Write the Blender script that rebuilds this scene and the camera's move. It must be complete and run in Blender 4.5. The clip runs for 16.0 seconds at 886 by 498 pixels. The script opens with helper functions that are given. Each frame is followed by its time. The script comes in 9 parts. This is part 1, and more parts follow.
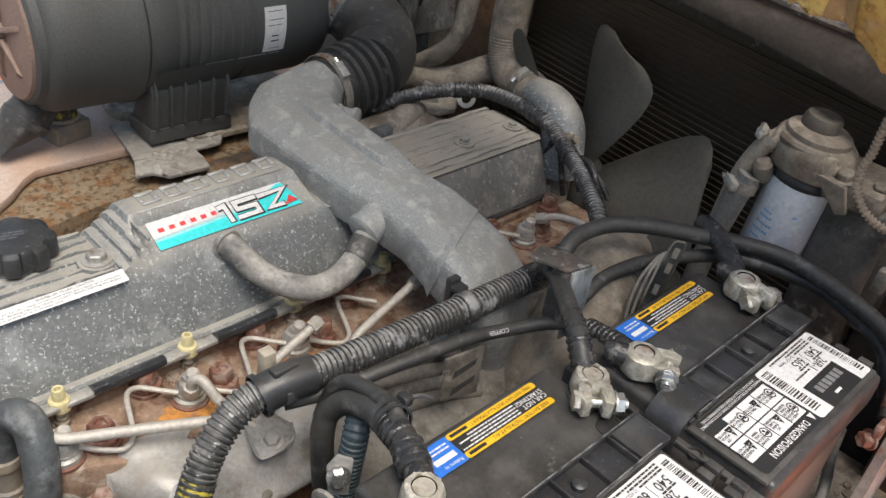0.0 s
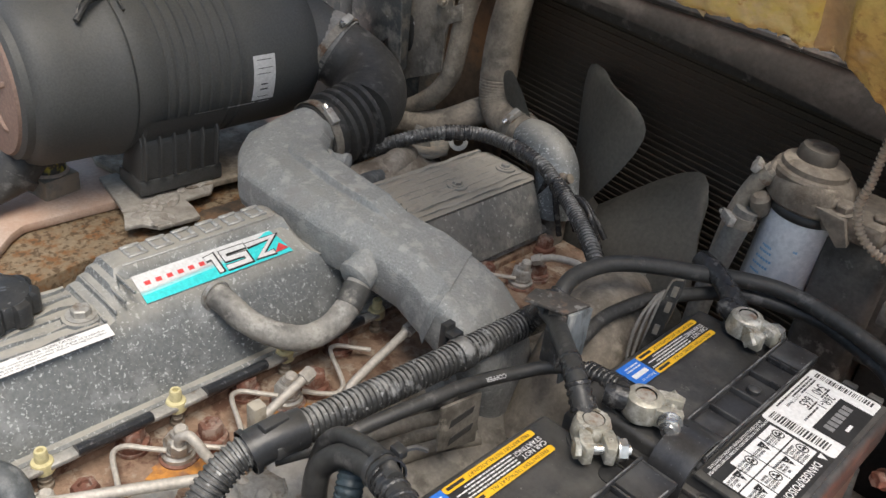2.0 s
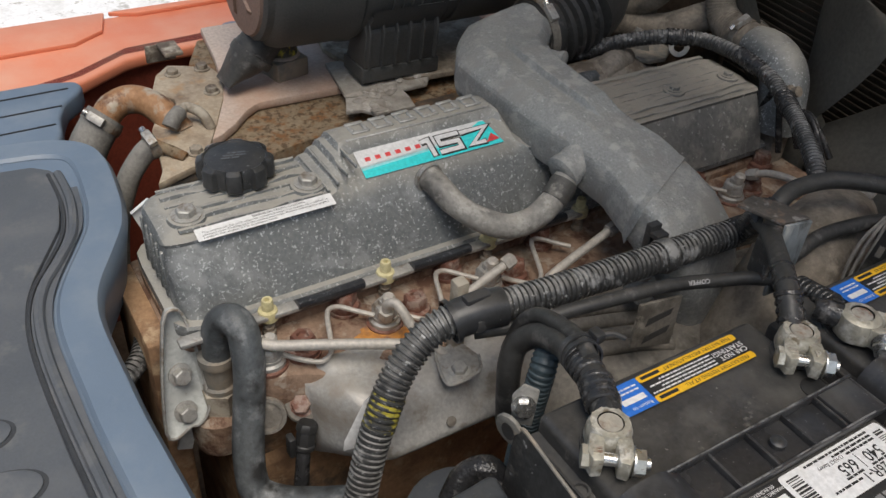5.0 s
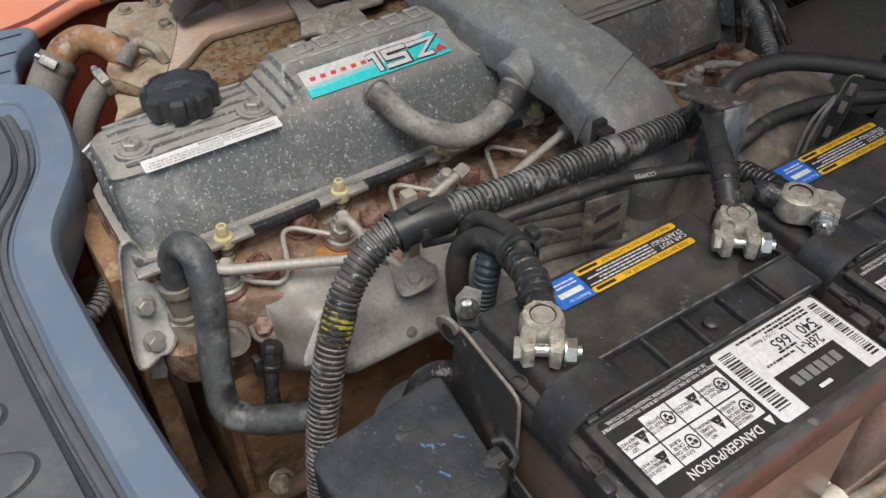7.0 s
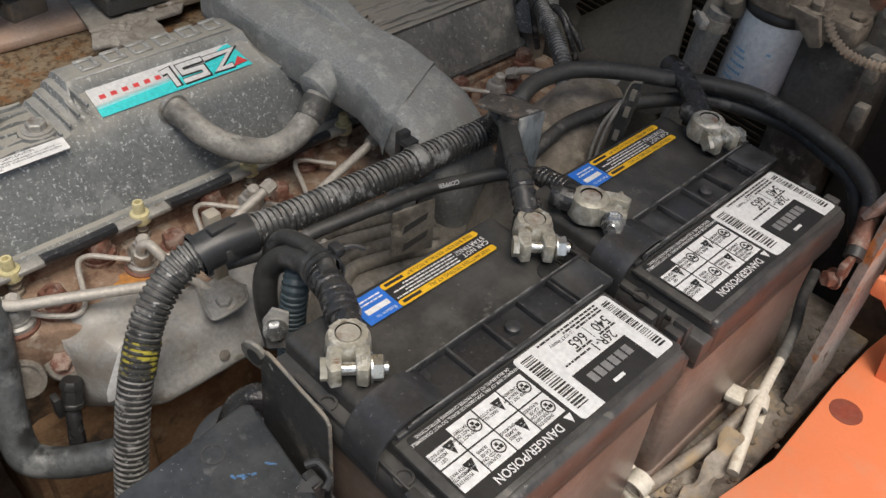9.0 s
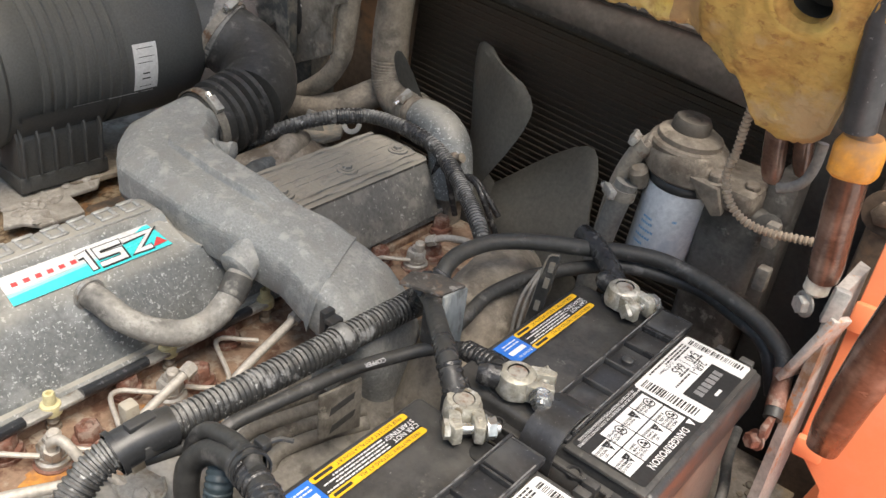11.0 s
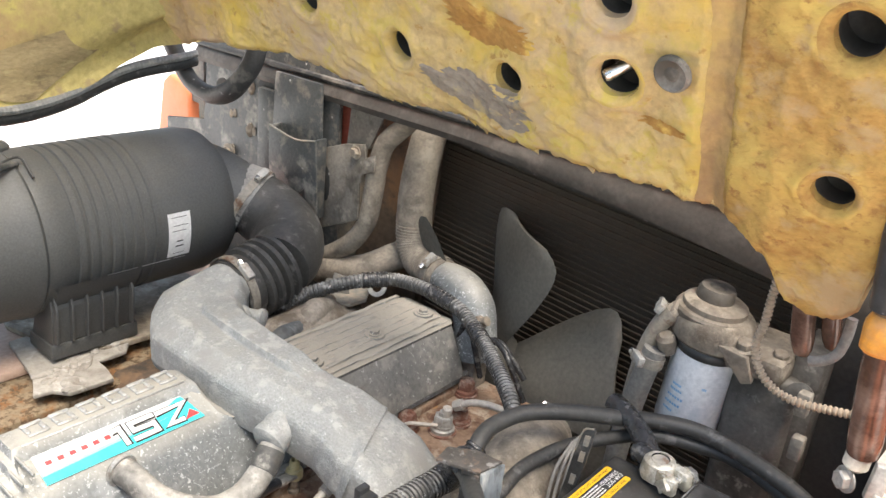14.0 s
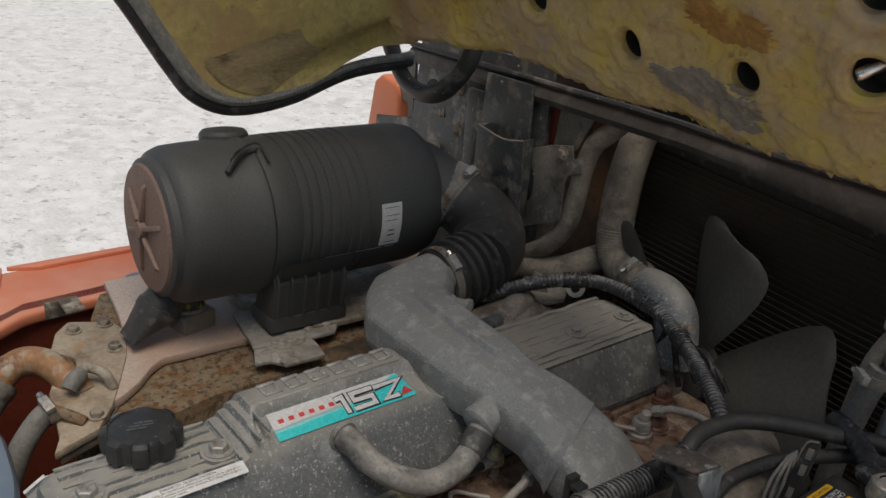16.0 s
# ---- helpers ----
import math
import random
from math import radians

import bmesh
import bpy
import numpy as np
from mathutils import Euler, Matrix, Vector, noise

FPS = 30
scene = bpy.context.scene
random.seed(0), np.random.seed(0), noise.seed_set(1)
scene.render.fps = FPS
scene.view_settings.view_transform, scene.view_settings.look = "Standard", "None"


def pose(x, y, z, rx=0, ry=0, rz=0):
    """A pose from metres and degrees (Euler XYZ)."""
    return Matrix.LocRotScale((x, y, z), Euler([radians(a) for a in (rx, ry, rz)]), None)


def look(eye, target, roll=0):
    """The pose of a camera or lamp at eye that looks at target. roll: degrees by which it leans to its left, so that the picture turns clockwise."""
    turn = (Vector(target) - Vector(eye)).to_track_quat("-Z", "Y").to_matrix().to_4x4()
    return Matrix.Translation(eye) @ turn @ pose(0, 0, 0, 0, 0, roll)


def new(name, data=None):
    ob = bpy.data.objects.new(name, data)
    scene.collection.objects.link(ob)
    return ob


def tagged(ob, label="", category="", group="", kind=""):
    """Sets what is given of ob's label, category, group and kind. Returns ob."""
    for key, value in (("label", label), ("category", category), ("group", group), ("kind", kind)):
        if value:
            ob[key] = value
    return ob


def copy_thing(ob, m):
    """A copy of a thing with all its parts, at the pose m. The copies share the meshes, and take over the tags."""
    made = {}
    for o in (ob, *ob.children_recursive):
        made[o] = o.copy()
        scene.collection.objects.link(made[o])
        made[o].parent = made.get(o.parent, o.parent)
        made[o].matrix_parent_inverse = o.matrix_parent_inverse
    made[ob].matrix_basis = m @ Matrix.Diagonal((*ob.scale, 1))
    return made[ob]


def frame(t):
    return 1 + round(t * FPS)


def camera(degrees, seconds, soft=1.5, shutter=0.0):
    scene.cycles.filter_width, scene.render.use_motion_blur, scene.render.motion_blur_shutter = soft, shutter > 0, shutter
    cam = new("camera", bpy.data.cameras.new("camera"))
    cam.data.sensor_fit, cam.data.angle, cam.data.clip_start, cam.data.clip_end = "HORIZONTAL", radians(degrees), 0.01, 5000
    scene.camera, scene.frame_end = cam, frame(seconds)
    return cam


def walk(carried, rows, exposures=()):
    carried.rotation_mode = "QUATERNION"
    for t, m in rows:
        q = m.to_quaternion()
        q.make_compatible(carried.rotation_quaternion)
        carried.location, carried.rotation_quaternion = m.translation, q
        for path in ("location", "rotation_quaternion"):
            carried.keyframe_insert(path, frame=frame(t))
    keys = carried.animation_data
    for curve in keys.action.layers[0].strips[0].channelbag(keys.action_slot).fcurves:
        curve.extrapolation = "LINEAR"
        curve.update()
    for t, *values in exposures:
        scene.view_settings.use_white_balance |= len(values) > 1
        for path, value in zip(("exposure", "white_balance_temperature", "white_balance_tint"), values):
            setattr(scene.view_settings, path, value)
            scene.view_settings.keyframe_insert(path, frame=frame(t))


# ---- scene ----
cam = camera(54.81, 16.0)
PATH = [
    (0, (0.1731, -0.3428, 1.2725), (-0.3725, 0.2865, 0.7191), 8.91),
    (0.5, (0.1747, -0.3375, 1.2814), (-0.3701, 0.2990, 0.7354), 7.74),
    (1, (0.1795, -0.3370, 1.2752), (-0.3825, 0.3095, 0.7592), 7.23),
    (1.5, (0.1722, -0.3326, 1.2640), (-0.3939, 0.3122, 0.7505), 7.23),
    (2, (0.1685, -0.3273, 1.2643), (-0.4011, 0.3172, 0.7543), 7.02),
    (2.5, (0.1697, -0.3336, 1.2617), (-0.4058, 0.3072, 0.7536), 7.06),
    (3, (0.1691, -0.3500, 1.2557), (-0.4131, 0.2754, 0.7362), 8.59),
    (3.5, (0.1661, -0.3689, 1.2565), (-0.4757, 0.1694, 0.7102), 5.86),
    (3.7, (0.1654, -0.3749, 1.2554), (-0.4916, 0.1399, 0.7046), 5.29),
    (5.8, (0.1925, -0.3321, 1.2468), (-0.4507, 0.0775, 0.5998), 2.22),
    (6, (0.1962, -0.3290, 1.2460), (-0.4377, 0.0750, 0.5865), 1.86),
    (6.5, (0.2065, -0.3226, 1.2436), (-0.4201, 0.0770, 0.5745), 0.35),
    (7, (0.2161, -0.3143, 1.2418), (-0.4059, 0.0904, 0.5714), -0.75),
    (7.5, (0.2196, -0.3099, 1.2419), (-0.3835, 0.0988, 0.5569), -0.38),
    (8, (0.2207, -0.3064, 1.2391), (-0.3759, 0.1208, 0.5597), 0.38),
    (8.5, (0.2243, -0.3033, 1.2403), (-0.3200, 0.2002, 0.5693), 3.89),
    (9, (0.2223, -0.2926, 1.2477), (-0.2814, 0.2613, 0.5848), 5.61),
    (9.5, (0.2254, -0.2884, 1.2526), (-0.2599, 0.3093, 0.6145), 6.91),
    (10, (0.2218, -0.2851, 1.2636), (-0.2733, 0.3482, 0.6687), 6.87),
    (10.2, (0.2182, -0.2862, 1.2632), (-0.2759, 0.3585, 0.6799), 7.05),
    (12.3, (0.1903, -0.2871, 1.2936), (-0.3621, 0.4347, 0.8767), 5.85),
    (12.5, (0.1884, -0.2880, 1.2957), (-0.3684, 0.4364, 0.8890), 5.81),
    (13, (0.1837, -0.2908, 1.3012), (-0.3811, 0.4359, 0.9099), 5.78),
    (13.5, (0.1818, -0.2961, 1.3027), (-0.3848, 0.4321, 0.9172), 5.82),
    (14, (0.1820, -0.3029, 1.3016), (-0.3899, 0.4233, 0.9201), 5.71),
    (14.5, (0.1802, -0.3119, 1.2995), (-0.4061, 0.4045, 0.9213), 5.63),
    (15, (0.1795, -0.3283, 1.2980), (-0.4497, 0.3516, 0.9214), 5.23),
    (15.5, (0.1717, -0.3472, 1.2936), (-0.4955, 0.2964, 0.9186), 5.48),
    (16, (0.1604, -0.3570, 1.2832), (-0.5453, 0.2403, 0.9021), 4.93),
]
EXPOSURES = [(0, 0.65, 6600, 10), (0.5, 0.28, 6600, 10), (1, 0.62, 6600, 10), (2, 0.59, 6600, 10), (3, 0.08, 6600, 10), (3.7, -0.13, 6600, 10), (5.8, 0.15, 6500, 10), (6.5, 0.31, 6500, 10), (7, 0.10, 6500, 10), (8, -0.14, 6550, 10), (8.7, 0.07, 6650, 10), (9, 0.1, 6680, 10), (9.5, 0.26, 6740, 10), (10.2, 0.47, 6850, 10), (12.3, 1.7, 6850, 10), (14, 1.69, 6850, 10), (14.5, 1.02, 6850, 10), (15, -0.06, 6850, 10), (16, -0.56, 6750, 10)]
walk(cam, [(t, look(eye, target, roll)) for t, eye, target, roll in PATH], EXPOSURES)

# ---- light ----
world = bpy.data.worlds.new("sky")
scene.world = world
world.use_nodes = True
wn = world.node_tree
sky = wn.nodes.new("ShaderNodeTexSky")
sky.sky_type, sky.sun_disc = "NISHITA", False
sky.sun_elevation, sky.sun_rotation = radians(69), radians(112)
sky.air_density, sky.dust_density = 1.4, 3.0
wn.links.new(sky.outputs[0], wn.nodes["Background"].inputs["Color"])
wn.nodes["Background"].inputs["Strength"].default_value = 0.105
sun = new("sun", bpy.data.lights.new("sun", "SUN"))
sun.data.energy, sun.data.angle, sun.data.color = 2.75, radians(36), (1.0, 0.95, 0.88)
sun.matrix_world = look((1.5, -0.6, 4.2), (0, 0, 0))


# ---- materials ----
def surf(name, a, b, scale=14.0, rough=0.6, metal=0.0, bump=0.15, grain=220.0, spots=(), dust=None, spec=0.5, rvar=0.15, stretch=(1, 1, 1), transmit=0.0, mott=0.35):
    """A weathered surface: two colours mixed at a large scale, a fine grain with relief, layers of spots (colour, scale, share, softness), dust on top."""
    m = bpy.data.materials.new(name)
    m.use_nodes = True
    nt = m.node_tree
    N, K = nt.nodes.new, nt.links.new
    p = nt.nodes["Principled BSDF"]
    co = N("ShaderNodeTexCoord")
    mp = N("ShaderNodeMapping")
    mp.inputs["Scale"].default_value = stretch
    K(co.outputs["Object"], mp.inputs[0])
    rnd = N("ShaderNodeObjectInfo")
    off = N("ShaderNodeVectorMath")
    off.operation = "SCALE"
    off.inputs[0].default_value = (3.1, 5.3, 7.7)
    K(rnd.outputs["Random"], off.inputs["Scale"])
    K(off.outputs[0], mp.inputs["Location"])

    def noise_of(sc, detail=5.0, rg=0.6):
        n = N("ShaderNodeTexNoise")
        n.inputs["Scale"].default_value, n.inputs["Detail"].default_value, n.inputs["Roughness"].default_value = sc, detail, rg
        K(mp.outputs[0], n.inputs["Vector"])
        return n.outputs[0]

    def ramp(src, lo, hi):
        r = N("ShaderNodeMapRange")
        r.inputs["From Min"].default_value, r.inputs["From Max"].default_value = lo, hi
        K(src, r.inputs["Value"])
        return r.outputs[0]

    def mix(fac, x, y, kind="MIX"):
        q = N("ShaderNodeMix")
        q.data_type, q.blend_type = "RGBA", kind
        for sock, val in ((q.inputs["Factor"], fac), (q.inputs["A"], x), (q.inputs["B"], y)):
            if isinstance(val, (int, float)):
                sock.default_value = val
            elif isinstance(val, tuple):
                sock.default_value = (*val, 1)
            else:
                K(val, sock)
        return q.outputs["Result"]

    big, fine = noise_of(scale), noise_of(grain, 3.0)
    col = mix(ramp(big, 0.32, 0.68), a, b)
    g = ramp(fine, 0.25, 0.75)
    col = mix(mott, col, mix(g, tuple(c * 0.55 for c in a), tuple(min(1, c * 1.5) for c in b)))
    height = fine
    for colour, sc, share, soft in spots:
        s = noise_of(sc, 6.0, 0.65)
        cut = 0.5 + 0.1 * 4.91 * ((1 - share) ** 0.14 - share**0.14)
        col = mix(ramp(s, cut - soft, cut + soft), col, colour)
    if dust:
        geo = N("ShaderNodeNewGeometry")
        sep = N("ShaderNodeSeparateXYZ")
        K(geo.outputs["Normal"], sep.inputs[0])
        up = ramp(sep.outputs["Z"], 0.5, 1.0)
        mul = N("ShaderNodeMath")
        mul.operation = "MULTIPLY"
        K(up, mul.inputs[0])
        K(ramp(noise_of(scale * 2.3), 0.62 - dust[1] * 0.5, 0.95 - dust[1] * 0.5), mul.inputs[1])
        col = mix(mul.outputs[0], col, dust[0])
    K(col, p.inputs["Base Color"])
    rr = N("ShaderNodeMapRange")
    rr.inputs["To Min"].default_value, rr.inputs["To Max"].default_value = max(0.03, rough - rvar), min(1, rough + rvar)
    K(big, rr.inputs["Value"])
    K(rr.outputs[0], p.inputs["Roughness"])
    p.inputs["Metallic"].default_value = metal
    p.inputs["Specular IOR Level"].default_value = spec
    if transmit:
        p.inputs["Transmission Weight"].default_value = transmit
    if bump:
        bp = N("ShaderNodeBump")
        bp.inputs["Strength"].default_value, bp.inputs["Distance"].default_value = bump, 0.002
        K(height, bp.inputs["Height"])
        K(bp.outputs[0], p.inputs["Normal"])
    return m


M_DUCT = surf("sandy_cast_aluminium", (0.255, 0.265, 0.26), (0.325, 0.335, 0.328), 10, 0.66, 0.2, 0.6, 420, spots=[((0.46, 0.47, 0.465), 160, 0.10, 0.02), ((0.27, 0.27, 0.26), 24, 0.18, 0.08), ((0.40, 0.40, 0.385), 60, 0.2, 0.06)], dust=((0.33, 0.325, 0.30), 0.26))
M_COVER = surf("weathered_cover_paint", (0.13, 0.14, 0.142), (0.20, 0.21, 0.208), 12, 0.55, 0.1, 0.35, 260, spots=[((0.27, 0.28, 0.28), 28, 0.25, 0.05), ((0.50, 0.51, 0.51), 190, 0.10, 0.015), ((0.56, 0.57, 0.57), 330, 0.12, 0.015)], dust=((0.37, 0.355, 0.315), 0.85))
M_COVER2 = surf("dusty_cover_paint", (0.12, 0.12, 0.113), (0.19, 0.186, 0.174), 22, 0.62, 0.1, 0.7, 200, spots=[((0.40, 0.39, 0.37), 150, 0.12, 0.02), ((0.26, 0.25, 0.225), 40, 0.2, 0.06)], dust=((0.33, 0.305, 0.26), 0.95))
M_EMBOSS = surf("worn_raised_metal", (0.30, 0.30, 0.29), (0.41, 0.41, 0.39), 60, 0.5, 0.3, 0.3, 300)
M_BLACKPL = surf("black_plastic", (0.022, 0.023, 0.024), (0.04, 0.041, 0.043), 10, 0.36, 0, 0.06, 300, spots=[((0.20, 0.20, 0.20), 260, 0.05, 0.012), ((0.07, 0.07, 0.07), 14, 0.25, 0.1)], dust=((0.085, 0.083, 0.08), 0.2))
M_BATT = surf("battery_lid_plastic", (0.034, 0.034, 0.034), (0.056, 0.054, 0.052), 18, 0.38, 0, 0.05, 300, spots=[((0.22, 0.21, 0.20), 260, 0.035, 0.012), ((0.10, 0.095, 0.088), 9, 0.25, 0.1), ((0.14, 0.132, 0.12), 60, 0.05, 0.03)], dust=((0.12, 0.115, 0.106), 0.22))
# Black case plastic; the orange frame's brown reflection is mixed into the colour.
M_BATTSIDE = surf("battery_case_brown_reflection", (0.145, 0.118, 0.103), (0.27, 0.20, 0.165), 9, 0.32, 0, 0.05, 200, spots=[((0.15, 0.095, 0.065), 10, 0.22, 0.14)])
M_CLEANER = surf("cleaner_housing_plastic", (0.062, 0.064, 0.063), (0.086, 0.087, 0.085), 7, 0.56, 0, 0.12, 420, dust=((0.12, 0.118, 0.112), 0.25))
M_DUSTCAP = surf("dusty_end_plastic", (0.20, 0.135, 0.105), (0.28, 0.19, 0.15), 20, 0.7, 0, 0.1, 300)
M_RUBBER = surf("black_rubber", (0.026, 0.026, 0.026), (0.055, 0.054, 0.051), 20, 0.5, 0, 0.2, 200, spots=[((0.13, 0.125, 0.12), 45, 0.14, 0.05)], dust=((0.13, 0.122, 0.11), 0.12))
M_HOSE = surf("dusty_grey_rubber", (0.13, 0.125, 0.115), (0.24, 0.23, 0.21), 18, 0.7, 0, 0.2, 260, spots=[((0.06, 0.06, 0.06), 16, 0.16, 0.08)], dust=((0.34, 0.32, 0.285), 0.35))
M_TANHOSE = surf("dirt_covered_rubber", (0.20, 0.172, 0.138), (0.30, 0.26, 0.21), 10, 0.8, 0, 0.2, 260, spots=[((0.11, 0.095, 0.078), 26, 0.22, 0.12), ((0.33, 0.29, 0.235), 60, 0.2, 0.08)])
M_LOOM = surf("conduit_plastic", (0.03, 0.03, 0.03), (0.06, 0.06, 0.058), 40, 0.42, 0, 0.1, 300, spots=[((0.28, 0.28, 0.275), 55, 0.14, 0.05), ((0.42, 0.42, 0.41), 190, 0.10, 0.03)], dust=((0.30, 0.295, 0.28), 0.6))
M_WORNHOSE = surf("worn_blue_black_rubber", (0.05, 0.056, 0.06), (0.12, 0.13, 0.135), 26, 0.5, 0, 0.25, 240, spots=[((0.21, 0.22, 0.225), 34, 0.2, 0.06), ((0.03, 0.03, 0.03), 30, 0.2, 0.06)])
M_TEAL = surf("dark_teal_conduit", (0.03, 0.045, 0.055), (0.06, 0.085, 0.095), 40, 0.5, 0, 0.1, 300, dust=((0.12, 0.13, 0.135), 0.2))
# The grey spots put the tape's silvery sheen into the colour.
M_TAPE = surf("black_tape", (0.018, 0.018, 0.019), (0.040, 0.040, 0.041), 60, 0.24, 0, 0.9, 160, spots=[((0.13, 0.125, 0.12), 90, 0.16, 0.05)])
M_RUST = surf("rusted_iron", (0.20, 0.125, 0.083), (0.29, 0.20, 0.14), 18, 0.85, 0, 0.6, 190, spots=[((0.11, 0.055, 0.034), 40, 0.30, 0.06), ((0.34, 0.28, 0.22), 55, 0.22, 0.05), ((0.42, 0.19, 0.04), 13, 0.05, 0.04)])
M_RUSTORANGE = surf("orange_brown_rust", (0.28, 0.165, 0.085), (0.40, 0.25, 0.14), 12, 0.85, 0, 0.5, 170, spots=[((0.20, 0.115, 0.065), 22, 0.3, 0.08), ((0.44, 0.32, 0.20), 40, 0.16, 0.05), ((0.10, 0.075, 0.055), 16, 0.14, 0.06)])
M_RUSTBOLT = surf("rusty_bolt", (0.12, 0.048, 0.03), (0.22, 0.105, 0.075), 60, 0.62, 0.1, 0.5, 240, spots=[((0.30, 0.22, 0.18), 70, 0.33, 0.05)])
M_RUSTPLATE = surf("pitted_rust_plate", (0.185, 0.135, 0.085), (0.26, 0.205, 0.135), 22, 0.9, 0, 0.6, 160, spots=[((0.20, 0.095, 0.035), 60, 0.34, 0.08), ((0.10, 0.065, 0.035), 130, 0.3, 0.05)])
M_LEG = surf("streaked_blue_grey_paint", (0.12, 0.145, 0.16), (0.22, 0.24, 0.25), 26, 0.5, 0.1, 0.25, 220, spots=[((0.42, 0.42, 0.40), 34, 0.26, 0.05), ((0.05, 0.05, 0.05), 40, 0.25, 0.05)], stretch=(1, 1, 0.35))
M_STEEL = surf("dull_steel", (0.33, 0.32, 0.30), (0.47, 0.46, 0.43), 50, 0.52, 0.45, 0.2, 260, spots=[((0.24, 0.20, 0.16), 60, 0.15, 0.06)])
M_PLATE = surf("grey_green_plate_paint", (0.40, 0.415, 0.40), (0.52, 0.535, 0.515), 14, 0.5, 0.05, 0.15, 240, spots=[((0.32, 0.32, 0.30), 30, 0.18, 0.06), ((0.20, 0.13, 0.08), 30, 0.06, 0.04)])
M_ZINC = surf("zinc_plated", (0.55, 0.55, 0.53), (0.72, 0.71, 0.68), 60, 0.28, 0.9, 0.15, 240)
M_DUSTPLATE = surf("dirt_caked_plate", (0.27, 0.25, 0.22), (0.40, 0.375, 0.335), 22, 0.8, 0, 0.8, 120, spots=[((0.17, 0.145, 0.12), 30, 0.25, 0.06), ((0.48, 0.45, 0.41), 60, 0.18, 0.05)])
M_BREATHER = surf("pale_dusty_rubber", (0.20, 0.192, 0.175), (0.33, 0.318, 0.29), 20, 0.7, 0, 0.25, 240, spots=[((0.11, 0.105, 0.098), 22, 0.22, 0.08), ((0.42, 0.405, 0.37), 60, 0.2, 0.06)], dust=((0.42, 0.40, 0.36), 0.4))
M_LEADLIGHT = surf("worn_bright_lead", (0.46, 0.43, 0.37), (0.60, 0.57, 0.50), 60, 0.45, 0.5, 0.3, 220, spots=[((0.33, 0.22, 0.16), 90, 0.2, 0.08)])
M_LEAD = surf("brass_lead_clamp", (0.36, 0.34, 0.28), (0.50, 0.475, 0.40), 70, 0.48, 0.5, 0.5, 190, spots=[((0.72, 0.70, 0.64), 90, 0.3, 0.06), ((0.24, 0.20, 0.14), 80, 0.14, 0.05)])
M_PIPE = surf("oxidised_pipe", (0.40, 0.37, 0.33), (0.52, 0.49, 0.44), 40, 0.6, 0.3, 0.2, 260)
M_CREAM = surf("cream_plastic", (0.52, 0.46, 0.24), (0.62, 0.56, 0.33), 40, 0.45, 0, 0.05, 300)
M_NYLON = surf("white_nylon", (0.66, 0.60, 0.48), (0.76, 0.71, 0.60), 30, 0.5, 0, 0.05, 300, spots=[((0.35, 0.24, 0.13), 40, 0.08, 0.05)])
M_DIRTMETAL = surf("dirty_painted_metal", (0.20, 0.165, 0.125), (0.32, 0.275, 0.215), 10, 0.8, 0, 0.4, 200, spots=[((0.11, 0.085, 0.065), 18, 0.36, 0.08), ((0.42, 0.38, 0.31), 30, 0.28, 0.06)])
M_CASTGREY = surf("grimy_grey_casting", (0.15, 0.135, 0.115), (0.24, 0.22, 0.19), 22, 0.7, 0.1, 0.3, 220, spots=[((0.09, 0.08, 0.065), 26, 0.25, 0.07), ((0.34, 0.31, 0.26), 40, 0.12, 0.05)])
M_TANK = surf("dust_covered_tank", (0.47, 0.375, 0.31), (0.58, 0.49, 0.42), 7, 0.75, 0, 0.2, 220, spots=[((0.47, 0.30, 0.215), 6, 0.3, 0.12)])
M_ORANGE = surf("orange_paint", (0.76, 0.22, 0.092), (0.83, 0.26, 0.12), 5, 0.36, 0, 0.008, 300, spots=[((0.72, 0.28, 0.15), 16, 0.12, 0.08), ((0.50, 0.20, 0.11), 70, 0.02, 0.02)], dust=((0.70, 0.31, 0.19), 0.35), mott=0.06)
M_ORANGEWORN = surf("worn_orange_edge", (0.34, 0.31, 0.28), (0.50, 0.46, 0.42), 14, 0.6, 0.2, 0.4, 200, spots=[((0.55, 0.22, 0.075), 26, 0.14, 0.03), ((0.26, 0.15, 0.09), 18, 0.14, 0.05), ((0.14, 0.09, 0.06), 40, 0.08, 0.03)])
# Dark red; serves also as painted shade in the side plate's hole.
M_REDDARK = surf("dark_red_and_hole_shade", (0.19, 0.035, 0.02), (0.25, 0.055, 0.03), 8, 0.6, 0, 0.1, 200, dust=((0.22, 0.13, 0.09), 0.3))
M_BLUE = surf("blue_grey_plastic", (0.135, 0.182, 0.245), (0.160, 0.212, 0.280), 6, 0.46, 0, 0.03, 700, spots=[((0.19, 0.235, 0.29), 14, 0.2, 0.1)], mott=0.06)
M_MAT = surf("grey_rubber_mat", (0.082, 0.092, 0.106), (0.108, 0.118, 0.132), 8, 0.62, 0, 0.12, 500, spots=[((0.14, 0.145, 0.15), 30, 0.14, 0.06)], dust=((0.14, 0.146, 0.155), 0.25), mott=0.14)
M_MATLINE = surf("mat_groove", (0.03, 0.033, 0.038), (0.045, 0.049, 0.055), 20, 0.7, 0, 0.1, 300)
M_BLACKMETAL = surf("black_painted_metal", (0.022, 0.023, 0.024), (0.055, 0.055, 0.053), 16, 0.5, 0.1, 0.2, 220, spots=[((0.16, 0.15, 0.135), 24, 0.14, 0.06), ((0.42, 0.42, 0.41), 90, 0.04, 0.02)])
